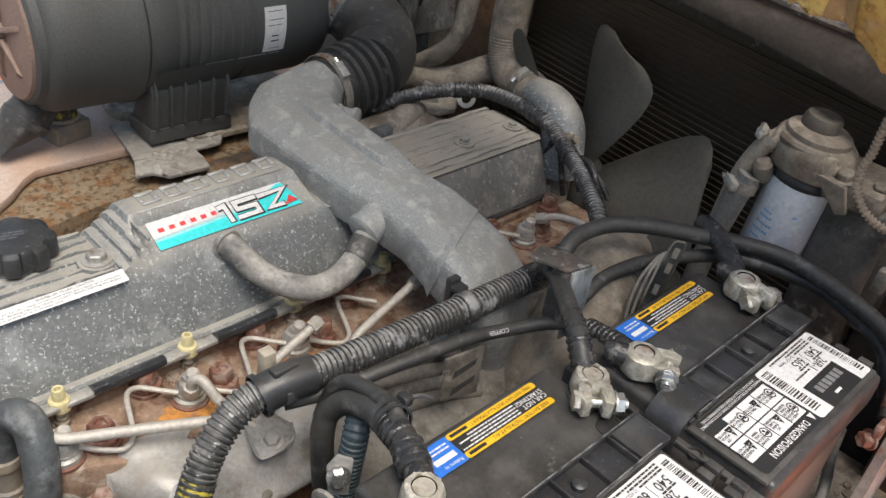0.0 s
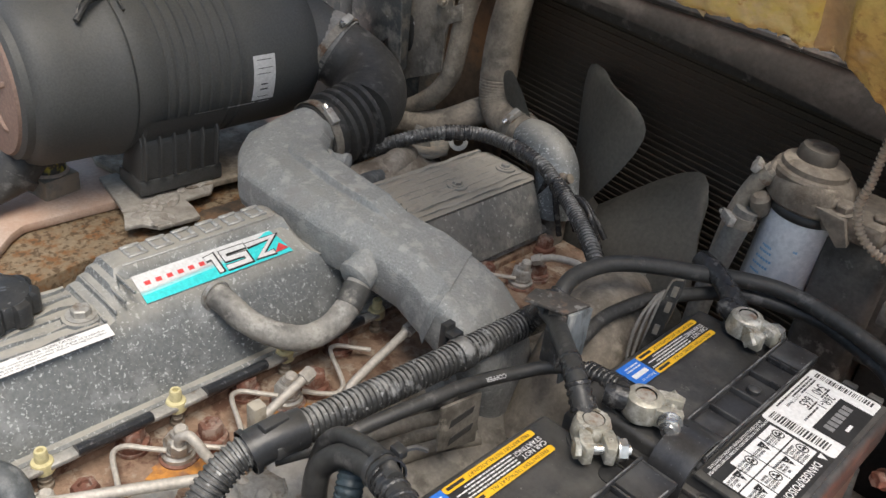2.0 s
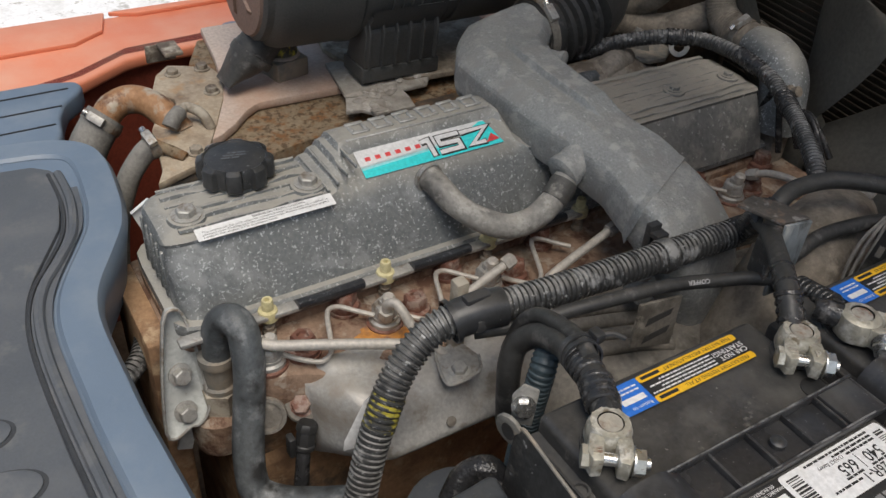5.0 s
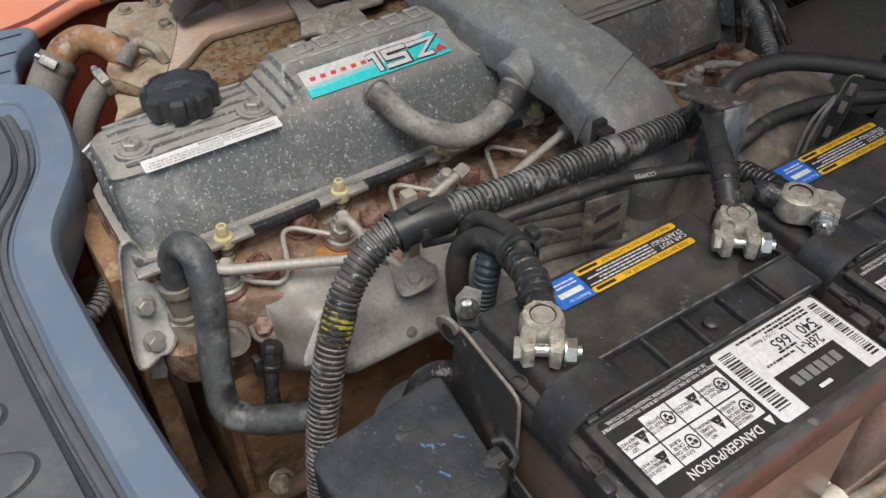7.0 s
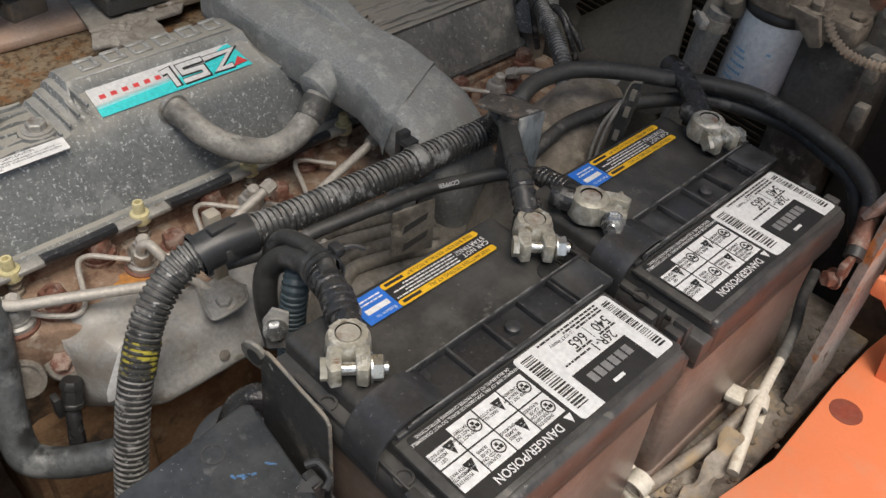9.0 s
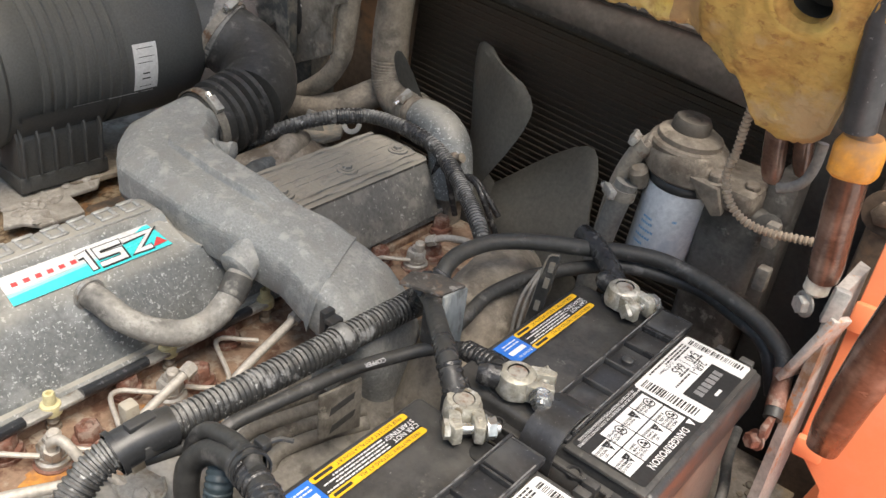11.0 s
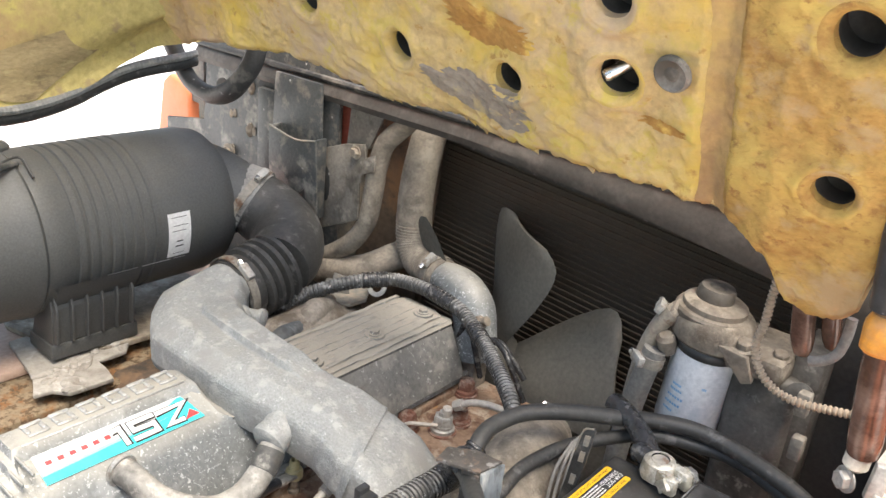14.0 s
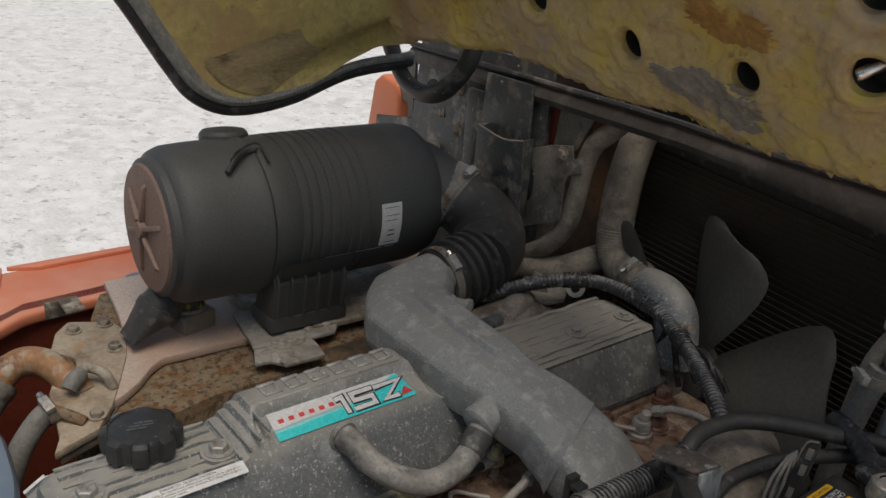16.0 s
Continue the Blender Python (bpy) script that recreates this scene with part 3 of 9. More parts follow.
def left_fender():
    t = thing("fender", (-1.1, 0, 0.3), "orange painted rear fender with a folded edge, beside the engine bay", "fender", kind="structure")
    poly = [(-1.118, 0.75), (-1.118, -0.80), (-0.90, -0.80), (-0.905, -0.250), (-0.922, -0.195), (-0.965, -0.128), (-0.972, -0.09), (-0.975, 0.03), (-0.975, 0.75)]
    part("fender_top", prism(poly, 0.02, Matrix.Translation((0, 0, 0.70)), 0.006, 3), M_FENDER, t)
    wall = [(-0.915, -0.80), (-0.92, -0.25), (-0.937, -0.195), (-0.98, -0.128), (-0.99, 0.03), (-0.99, 0.75), (-1.01, 0.75), (-1.01, 0.03), (-1.0, -0.12), (-0.95, -0.20), (-0.935, -0.25), (-0.93, -0.80)]
    # Inner wall in a much darker red than the orange top.
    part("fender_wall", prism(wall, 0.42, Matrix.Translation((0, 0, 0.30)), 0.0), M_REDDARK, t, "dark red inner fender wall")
    part("fender_lip", prism([(-1.122, 0.75), (-1.122, -0.112), (-1.118, -0.112), (-1.102, -0.072), (-1.106, 0.06), (-1.104, 0.75)], 0.007, Matrix.Translation((0, 0, 0.7195)), 0.002), M_FENDER, t)
    part("fender_lip", prism([(-1.122, -0.80), (-1.122, -0.118), (-1.06, -0.135), (-1.03, -0.18), (-1.02, -0.80)], 0.007, Matrix.Translation((0, 0, 0.7195)), 0.002), M_FENDER, t)
    part("cap_disc", put(lathe([(0.02, 0), (0.02, 0.003), (0.015, 0.005)], (0, 0, 0), (0, 0, 1), 24), Matrix.Translation((-1.005, 0.042, 0.7195))), M_BLUE, t, "pale blue-grey cap")
    part("fender_side", box(-1.12, -1.10, -0.80, 0.75, 0.0, 0.702, 0.006), M_ORANGE, t)


left_fender()


def cowl():
    t = thing("cowl", (-0.4, -0.4, 0.74), "blue-grey plastic cowl with a dark rubber floor mat", "cowl", kind="structure")
    edge = [(-0.655, -0.72), (-0.655, -0.50), (-0.655, -0.36), (-0.652, -0.315), (-0.645, -0.281), (-0.632, -0.257), (-0.613, -0.243), (-0.587, -0.238), (-0.56, -0.2385), (-0.53, -0.241), (-0.505, -0.244), (-0.472, -0.252), (-0.443, -0.266), (-0.403, -0.287), (-0.376, -0.296), (-0.345, -0.299), (-0.29, -0.298), (-0.25, -0.297), (-0.206, -0.294), (-0.165, -0.291), (-0.106, -0.286), (0.02, -0.270), (0.30, -0.232)]
    path = smooth_path([(x, y, 0) for x, y in edge], 4)
    # rim: a rolled lip that falls away on the engine side
    prof = [(-0.008, -0.075), (-0.001, -0.03), (0.003, -0.009), (-0.001, -0.001), (-0.008, 0.0), (-0.028, -0.001), (-0.031, -0.004), (-0.031, -0.03)]
    rings = []
    for i, p in enumerate(path):
        d = (path[min(i + 1, len(path) - 1)] - path[max(i - 1, 0)]).normalized()
        out = Vector((-d.y, d.x, 0))
        rings.append([p + out * a + Vector((0, 0, 0.80 + h)) for a, h in prof])
    part("rim", loft(rings), M_BLUE, t, "blue-grey rolled plastic rim")

    def band(a0, a1, z, mat, name, thick=0.006, skip=0):
        far, near = [], []
        for i, p in enumerate(path):
            d = (path[min(i + 1, len(path) - 1)] - path[max(i - 1, 0)]).normalized()
            out = Vector((-d.y, d.x, 0))
            far.append((p + out * a0)[:2])
            near.append((p + out * a1)[:2])
        rings2 = [[(*far[i], z), (*near[i], z), (*near[i], z - thick), (*far[i], z - thick)] for i in range(skip, len(path))]
        return part(name, loft(rings2), mat, t)

    first = next(i for i, p in enumerate(path) if p.x > -0.55)
    band(-0.0315, -0.0335, 0.794, M_INK, "seal_groove", 0.012, first)
    band(-0.0335, -0.0500, 0.799, M_MAT, "seal_strip", 0.012, first)
    # mat with a raised rib and pads, behind the seals
    poly = []
    for i, p in enumerate(path):
        d = (path[min(i + 1, len(path) - 1)] - path[max(i - 1, 0)]).normalized()
        if p.x > -0.52:
            poly.append((p + Vector((-d.y, d.x, 0)) * -0.052)[:2])
    poly = [(-0.602, -0.72), (-0.602, -0.33), (-0.598, -0.303), (-0.586, -0.289), (-0.565, -0.2795), (-0.540, -0.2800)] + poly + [(0.30, -0.72)]
    under = [(p.x, p.y - 0.024) if p.x > -0.60 else (p.x + 0.024, min(p.y, -0.262)) for p in path] + [(0.30, -0.72)]
    part("cowl_top", prism(under, 0.014, Matrix.Translation((0, 0, 0.781)), 0.0), M_BLUE, t)
    part("mat", prism(poly, 0.012, Matrix.Translation((0, 0, 0.788)), 0.002), M_MAT, t, "grey rubber floor mat with raised pads")
    for x, y, r in ((-0.223, -0.398, 0.024), (-0.172, -0.392, 0.025), (-0.275, -0.405, 0.022), (-0.33, -0.415, 0.022), (-0.395, -0.42, 0.022), (-0.12, -0.390, 0.025), (-0.20, -0.465, 0.025), (-0.27, -0.475, 0.025)):
        m = Matrix.Translation((x, y, 0.80)) @ Matrix.Diagonal((0.72, 1.3, 1, 1))
        pad = part("pad", put(lathe([(r, 0), (r, 0.0018), (r - 0.0015, 0.0028)], (0, 0, 0), (0, 0, 1), 32), m), M_MAT, t)
        part("pad_groove", put(lathe([(r + 0.0024, 0.0), (r + 0.0024, 0.0004), (r, 0.0004), (r, 0.0)], (0, 0, 0), (0, 0, 1), 32, caps=False), m), M_MATLINE, pad)
    part("groove_rib", tube([(-0.575, -0.284, 0.80), (-0.545, -0.283, 0.80), (-0.52, -0.284, 0.80), (-0.495, -0.288, 0.80), (-0.470, -0.295, 0.80), (-0.440, -0.312, 0.80), (-0.41, -0.330, 0.80), (-0.37, -0.340, 0.80), (-0.31, -0.342, 0.80), (-0.20, -0.336, 0.80), (-0.08, -0.325, 0.80)], 0.0042, 8, 5), M_MAT, t)
    part("groove_line", tube([(-0.578, -0.292, 0.7992), (-0.545, -0.291, 0.7992), (-0.52, -0.292, 0.7992), (-0.495, -0.296, 0.7992), (-0.470, -0.304, 0.7992), (-0.440, -0.321, 0.7992), (-0.41, -0.338, 0.7992), (-0.37, -0.348, 0.7992), (-0.31, -0.350, 0.7992), (-0.20, -0.344, 0.7992), (-0.08, -0.333, 0.7992)], 0.0022, 6, 5), M_MATLINE, t)
    part("cowl_base", box(-0.638, 0.30, -0.72, -0.40, 0.70, 0.786, 0.004), M_BLUE, t)
    # lower corner plate at the end of the cowl, with pressed lines
    low = [(-0.90, -0.62), (-0.898, -0.246), (-0.887, -0.209), (-0.874, -0.204), (-0.856, -0.212), (-0.832, -0.234), (-0.80, -0.246), (-0.765, -0.251), (-0.70, -0.28), (-0.67, -0.30), (-0.66, -0.62)]
    part("corner_plate", prism(low, 0.03, Matrix.Translation((0, 0, 0.71)), 0.006, 3), M_BLUE, t, "blue-grey corner plate with pressed lines")
    for k in range(3):
        part("pressed_line", box(-0.868 + 0.042 * k, -0.866 + 0.042 * k, -0.50, -0.222 - 0.016 * k, 0.7402, 0.7412, 0), M_INK, t, smooth=0)


cowl()

# The rear of the bay leans a few degrees against the engine.
LEANR = Matrix.Translation((-0.35, 0.58, 0.95)) @ Matrix.Rotation(radians(4.3), 4, "Y") @ Matrix.Translation((0.35, -0.58, -0.95))


def radiator():
    t = thing("radiator", (-0.35, 0.6, 0.5), "dusty brown radiator core with horizontal tubes behind the fan", "radiator")
    part("core", put(box(-0.66, 0.12, 0.592, 0.63, 0.48, 1.0, 0.001, 1), LEANR), M_FIN, t, "dark fins")
    part("side_tank", put(box(-0.72, -0.66, 0.56, 0.64, 0.48, 1.01, 0.006), LEANR), M_GREYMETAL, t)
    part("side_tank", put(box(0.12, 0.19, 0.56, 0.64, 0.48, 1.01, 0.006), LEANR), M_GREYMETAL, t)
    part("side_shroud", put(box(-0.66, -0.530, 0.566, 0.584, 0.48, 1.005, 0.004), LEANR), M_FLOOR, t, "brown dusty edge plate")
    tub = part("core_tube", put(box(-0.66, 0.12, 0.5888, 0.5915, 0.9905, 0.993, 0.0005, 1), LEANR), M_TUBE, t)
    step = LEANR.to_3x3() @ Vector((0, 0, -0.0086))
    for k in range(1, 44):
        o = tub.copy()
        scene.collection.objects.link(o)
        o.location = tub.location + step * k
    b = thing("radiator_support", (-0.35, 0.55, 0.97), "dusty black cross bar over the radiator with a rubber seal", "cross bar")
    sec = [(0.575, 0.985), (0.572, 1.0), (0.545, 1.018), (0.525, 1.035), (0.515, 1.058), (0.52, 1.075), (0.56, 1.078), (0.60, 1.06), (0.62, 1.0)]
    part("bar", put(loft([[(x, y, z) for y, z in sec] for x in (-0.80, -0.79, 0.24, 0.25)]), LEANR), M_RUBBER, b)
    part("front_lip", loft([[(x, y, z + dz + up * ex) for y, z, up in ((0.470, 1.036, 0), (0.462, 1.038, 0), (0.459, 1.046, 0.2), (0.463, 1.056, 0.8), (0.470, 1.064, 1), (0.482, 1.061, 1), (0.488, 1.050, 0.5), (0.482, 1.046, 0), (0.478, 1.036, 0))] for x, dz, ex in ((-0.93, 0, 0), (-0.92, 0, 0), (-0.60, 0, 0), (-0.40, -0.001, 0), (-0.30, -0.007, 0.004), (-0.20, -0.015, 0.012), (-0.10, -0.027, 0.022), (0.0, -0.041, 0.032), (0.10, -0.055, 0.036))]), M_BAR, b, "folded front lip")
    part("lip_edge", tube([(-0.93, 0.466, 1.065), (-0.7, 0.466, 1.065), (-0.5, 0.466, 1.065), (-0.40, 0.466, 1.064), (-0.30, 0.466, 1.060), (-0.20, 0.466, 1.059), (-0.10, 0.466, 1.056), (0.0, 0.466, 1.051), (0.10, 0.466, 1.042)], 0.0045, 8, 4), M_BLACKMETAL, b)
    part("seal", put(tube([(-0.80, 0.518, 1.068), (-0.4, 0.514, 1.070), (0.0, 0.514, 1.070), (0.24, 0.518, 1.068)], 0.009, 10, 6), LEANR), M_RUBBER, b, "black rubber seal")
    for x in (-0.10, 0.0):
        part("rivet", put(lathe([(0.004, 0), (0.003, 0.002)], (x, 0.535, 1.03), (0, -0.7, 0.7), 10), LEANR), M_INK, b)


radiator()


def fan():
    c = Vector((-0.385, 0.525, 0.735))
    t = thing("cooling_fan", c, "pale plastic engine cooling fan before the radiator", "fan")
    part("hub", lathe([(0.035, -0.03), (0.05, -0.025), (0.052, 0.02), (0.03, 0.03)], c, (0, 1, 0), 24), M_FAN, t)
    for k in range(6):
        a = radians(60 * k + 79)
        rings = []
        for s, w, tw in ((0.045, 0.030, 38), (0.07, 0.042, 36), (0.10, 0.056, 33), (0.13, 0.068, 30), (0.16, 0.077, 28), (0.180, 0.079, 27), (0.191, 0.075, 26), (0.198, 0.064, 26), (0.202, 0.042, 26)):
            ca, tt = Vector((math.cos(a), 0, math.sin(a))), radians(tw)
            sd = Vector((-math.sin(a), 0, math.cos(a))) * math.cos(tt) + Vector((0, 1, 0)) * math.sin(tt)
            nn = ca.cross(sd)
            rings.append([c + ca * s + sd * (w * u) + nn * (0.0018 * v - 0.008 * (u * u)) for u, v in ((-1, 0), (-0.75, 1), (-0.4, 1), (0, 1), (0.4, 1), (0.75, 1), (1, 0), (0.75, -1), (0.4, -1), (0, -1), (-0.4, -1), (-0.75, -1))])
        part("blade", loft(rings), M_FAN, t, smooth=60)


fan()

# ---- hood, standing open over the rear of the bay ----
HU, HV = Vector((1, 0, -0.03)).normalized(), Vector((0, -0.37, 0.93)).normalized()
HM = basis(HU, HV, (-0.25, 0.331, 1.093))  # z of this frame comes out of the underside
HOLES = [(-0.124, 0.073, 0.0150), (0.0026, 0.071, 0.0150), (0.111, 0.0995, 0.0170), (0.281, 0.1712, 0.0165), (0.2843, 0.055, 0.0148), (0.107, 0.164, 0.0160), (-0.25, 0.098, 0.0150)]


def hood():
    t = thing("hood", (-0.25, 0.331, 1.093), "open engine hood lined with torn yellow sound foam", "hood")
    low = [(-0.60, 0.03), (-0.56, 0.010), (-0.53, -0.020), (-0.49, -0.006), (-0.44, 0.002), (-0.394, 0.0064), (-0.320, 0.016), (-0.22, 0.011), (-0.133, 0.0055), (-0.087, 0.0093), (-0.039, 0.002), (0.0, 0.001), (0.045, 0.006), (0.103, 0.001), (0.156, 0.001), (0.191, -0.003), (0.225, -0.016), (0.2440, -0.0255), (0.2516, -0.0420), (0.259, -0.056), (0.2659, -0.0630), (0.281, -0.067), (0.2955, -0.0668), (0.309, -0.058), (0.3179, -0.0471), (0.3233, -0.0098), (0.336, 0.017), (0.40, 0.03)]

    def low_v(u):
        for (a, b), (c, d) in zip(low, low[1:]):
            if a <= u <= c:
                return b + (d - b) * (u - a) / max(c - a, 1e-6)
        return low[0][1] if u < low[0][0] else low[-1][1]

    def zone(u, v):
        return 1 if u > 0.194 + 0.01 * v else 0

    def height(u, v, lv):
        h = 0.009 * noise.noise((u * 9, v * 9, 0)) + 0.0045 * noise.noise((u * 26, v * 26, 5))
        near = math.exp(-max(0.0, v - lv) / 0.035) if lv > -0.5 else 0.0
        crease = max(0.0, 1 - abs(noise.noise((u * 16 + v * 9, v * 22 - u * 5, 3))) / 0.10)
        rag = max(0.0, 1 - abs(noise.noise((u * 22, v * 60 + u * 20, 11))) / 0.22)
        away = min(1.0, min(math.hypot(u - hx, v - hy) / (hr * 1.9) for hx, hy, hr in HOLES)) ** 4
        h += (-0.0013 * crease + 0.0024 * near * rag + 0.0016 * near * noise.noise((u * 60, v * 60, 1))) * away * (0.35 if u > 0.21 else 1.0)
        fine = 0.002 * noise.noise((u * 80, v * 80, 9)) + 0.0012 * noise.noise((u * 180, v * 180, 2))
        calm = 1.0
        for hx, hy, hr in HOLES:
            d = math.hypot(u - hx, v - hy)
            calm = min(calm, max(0.0, (d - hr * 1.05) / 0.008))
            ring = (d - hr) / 0.014
            if 0 <= ring < 1:
                h += 0.004 * math.sin(math.pi * ring) - 0.003 * (1 - ring)
        h += fine * calm
        h += -0.008 * max(0, 1 - abs(u - 0.194 - 0.01 * v) / 0.016) ** 0.7  # pressed channel
        h += 0.004 * max(0, 1 - abs(u - 0.245) / 0.03)
        edge = (v - lv) / 0.012
        if edge < 1:
            h -= 0.010 * (1 - max(0, edge)) ** 2
        return h

    def stain(name, mat, label, uc, vc, a, b, lean, seed, lift=0.0007):
        # a ragged patch that lies on the lining
        bms = bmesh.new()
        rows = []
        for j in range(9):
            row = []
            for i in range(96):
                th = 2 * math.pi * i / 96
                c, s = math.cos(th), math.sin(th)
                k = 1 + 0.45 * noise.noise((c * 1.6, s * 1.6, seed)) + 0.22 * noise.noise((c * 6, s * 6, seed)) + 0.10 * noise.noise((c * 18, s * 18, seed))
                v = vc + b * s * k * j / 8
                u = uc + a * c * k * j / 8 - lean * (v - vc)
                row.append(bms.verts.new((u, v, height(u, v, low_v(u)) + lift)))
            rows.append(row)
        for j in range(8):
            for i in range(96):
                q = [rows[j][i], rows[j][(i + 1) % 96], rows[j + 1][(i + 1) % 96], rows[j + 1][i]]
                if j == 0:
                    bms.faces.new((rows[0][i], q[2], q[3]))
                else:
                    bms.faces.new(q)
        part(name, put(bms, HM), mat, t, label, smooth=80)

    # foam face as a fine grid, thick at the edge, with round holes let in
    bm = bmesh.new()
    nu, nv = 400, 160
    u0, u1, vt = -0.60, 0.40, 0.42
    grid = []
    rng = random.Random(4)
    for i in range(nu + 1):
        u = u0 + (u1 - u0) * i / nu
        lv = low_v(u) + 0.003 * noise.noise((u * 90, 0, 3)) + 0.002 * noise.noise((u * 260, 1, 3))
        col = []
        for j in range(nv + 1):
            f = j / nv
            v = lv + (vt - lv) * (f**1.25)
            vert = bm.verts.new((u, v, height(u, v, lv)))
            col.append(vert)
        grid.append(col)
    for i in range(nu):
        for j in range(nv):
            q = (grid[i][j], grid[i + 1][j], grid[i + 1][j + 1], grid[i][j + 1])
            c = sum((x.co for x in q), Vector()) / 4
            if any((c.x - hx) ** 2 + (c.y - hy) ** 2 < (hr * 1.2) ** 2 for hx, hy, hr in HOLES):
                continue
            face = bm.faces.new(q)
            face.material_index = zone(c.x, c.y)
    bmesh.ops.delete(bm, geom=[v for v in bm.verts if not v.link_faces], context="VERTS")
    for k, (nm, mat, lb) in enumerate((("foam_lining", M_FOAM, "torn yellow sound foam"), ("foam_pad", M_FOAMBROWN, "ochre foam pad"))):
        one = bm.copy()
        bmesh.ops.delete(one, geom=[f for f in one.faces if f.material_index != k], context="FACES")
        for f in one.faces:
            f.material_index = 0
        part(nm, put(one, HM), mat, t, lb, smooth=80)
    bm.free()
    # pressed channel, a narrow strip with a soft edge
    rows = []
    for j in range(140):
        v = -0.004 + 0.424 * j / 139
        mid = 0.194 + 0.01 * v + 0.0012 * noise.noise((v * 30, 0, 4))
        wl = 0.0118 + 0.0012 * noise.noise((v * 60, 1, 4))
        wr = 0.0118 + 0.0012 * noise.noise((v * 60, 5, 4))
        rows.append([Vector((mid + f, v, height(mid + f, v, low_v(mid + f)) + 0.0007)) for f in (-wl, -0.009, -0.006, -0.003, 0, 0.003, 0.006, 0.009, wr)])
    part("foam_channel", put(loft(rows, close=False, caps=False), HM), M_FOAMTAN, t, "tan pressed channel", smooth=80)
    stain("scorched_patch", M_FOAMGREY, "scorched grey patch", -0.034, 0.048, 0.058, 0.021, 0.9, 3)
    stain("stained_patch", M_STAIN, "brown oil stain", -0.012, 0.120, 0.052, 0.018, 0.6, 8)
    stain("stained_patch", M_STAIN, "brown oil stain", 0.150, 0.066, 0.020, 0.005, 0.2, 12)
    # steel shell behind the foam
    shell = [(a, b) for a, b in low] + [(0.40, 0.46), (-0.56, 0.46)]
    part("shell", prism([(a, b + 0.004) for a, b in shell], -0.03, HM @ Matrix.Translation((0, 0, -0.044)), 0.0), M_ORANGE, t, "orange steel shell")
    for hx, hy, hr in HOLES:
        rows = []
        for f, dz in ((1.55, -0.0012), (1.42, 0.0004), (1.25, 0.0009), (1.10, 0.0010), (1.02, 0.0), (0.985, -0.0025), (0.97, -0.006), (0.97, -0.010)):
            row = []
            for i in range(56):
                a = 2 * math.pi * i / 56
                k = f * (1 + 0.025 * noise.noise((math.cos(a) * 1.5 + hx * 90, math.sin(a) * 1.5, hy * 50)))
                u, v = hx + hr * k * math.cos(a), hy + hr * k * math.sin(a)
                row.append(Vector((u, v, height(u, v, -1.0) + dz)))
            rows.append(row)
        part("foam_rim", put(loft(rows, caps=False), HM), M_FOAMBROWN if hx > 0.203 else M_FOAM, t, "pressed rim round a hole", smooth=80)
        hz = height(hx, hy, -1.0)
        # The cup has real depth; its near-black colour adds painted shade.
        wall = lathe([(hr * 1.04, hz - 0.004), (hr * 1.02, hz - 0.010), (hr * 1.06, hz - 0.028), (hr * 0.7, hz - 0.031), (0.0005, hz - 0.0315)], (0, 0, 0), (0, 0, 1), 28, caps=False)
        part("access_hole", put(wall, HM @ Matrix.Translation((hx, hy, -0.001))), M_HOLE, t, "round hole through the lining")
    bolt = lathe([(0.0095, 0), (0.0095, 0.004), (0.0052, 0.0045), (0.0052, 0.028), (0.0044, 0.030)], (0, 0, 0), (0, 0, 1), 14)
    part("stud", put(bolt, HM @ Matrix.Translation((0.117, 0.107, -0.026)) @ Matrix.Rotation(radians(-38), 4, "Y") @ Matrix.Rotation(radians(18), 4, "X")), M_ZINC, t, "bright threaded stud")
    disc = lathe([(0.0150, 0), (0.0145, 0.003), (0.0125, 0.0048), (0.0105, 0.003), (0.006, 0.0022), (0.004, 0.0035), (0.003, 0.0038)], (0, 0, 0), (0, 0, 1), 28)
    part("clip_disc", put(disc, HM @ Matrix.Translation((0.160, 0.1174, 0.000))), M_CASTGREY, t, "grey fastener disc")
    # frayed tufts on the lower edge
    for k in range(26):
        u = rng.uniform(-0.16, 0.19)
        bmt = bmesh.new()
        v = low_v(u)
        ln, w = rng.uniform(0.001, 0.005), rng.uniform(0.0015, 0.004)
        tz = height(u, v + 0.003, v)
        base = [bmt.verts.new((u - w, v + 0.003, tz + 0.001)), bmt.verts.new((u + w, v + 0.003, tz + 0.001)), bmt.verts.new((u + w, v + 0.003, tz - 0.005)), bmt.verts.new((u - w, v + 0.003, tz - 0.005))]
        tip = bmt.verts.new((u + rng.uniform(-0.004, 0.004), v - ln, tz - 0.003 + rng.uniform(-0.002, 0.002)))
        for i in range(4):
            bmt.faces.new((base[i], base[(i + 1) % 4], tip))
        part("foam_tuft", put(bmt, HM), M_FOAM, t, smooth=0)
    # side panel at the far side, foam inside and a rubber seal on its edge
    rim = [(-0.09, 1.30), (-0.05, 1.21), (-0.008, 1.150), (0.019, 1.108), (0.045, 1.068), (0.073, 1.032), (0.112, 1.012), (0.150, 1.009), (0.188, 1.013), (0.230, 1.023), (0.280, 1.041), (0.328, 1.051), (0.381, 1.055), (0.43, 1.062)]
    rimp = smooth_path([(-0.85, y, z) for y, z in rim], 5)
    rings = []
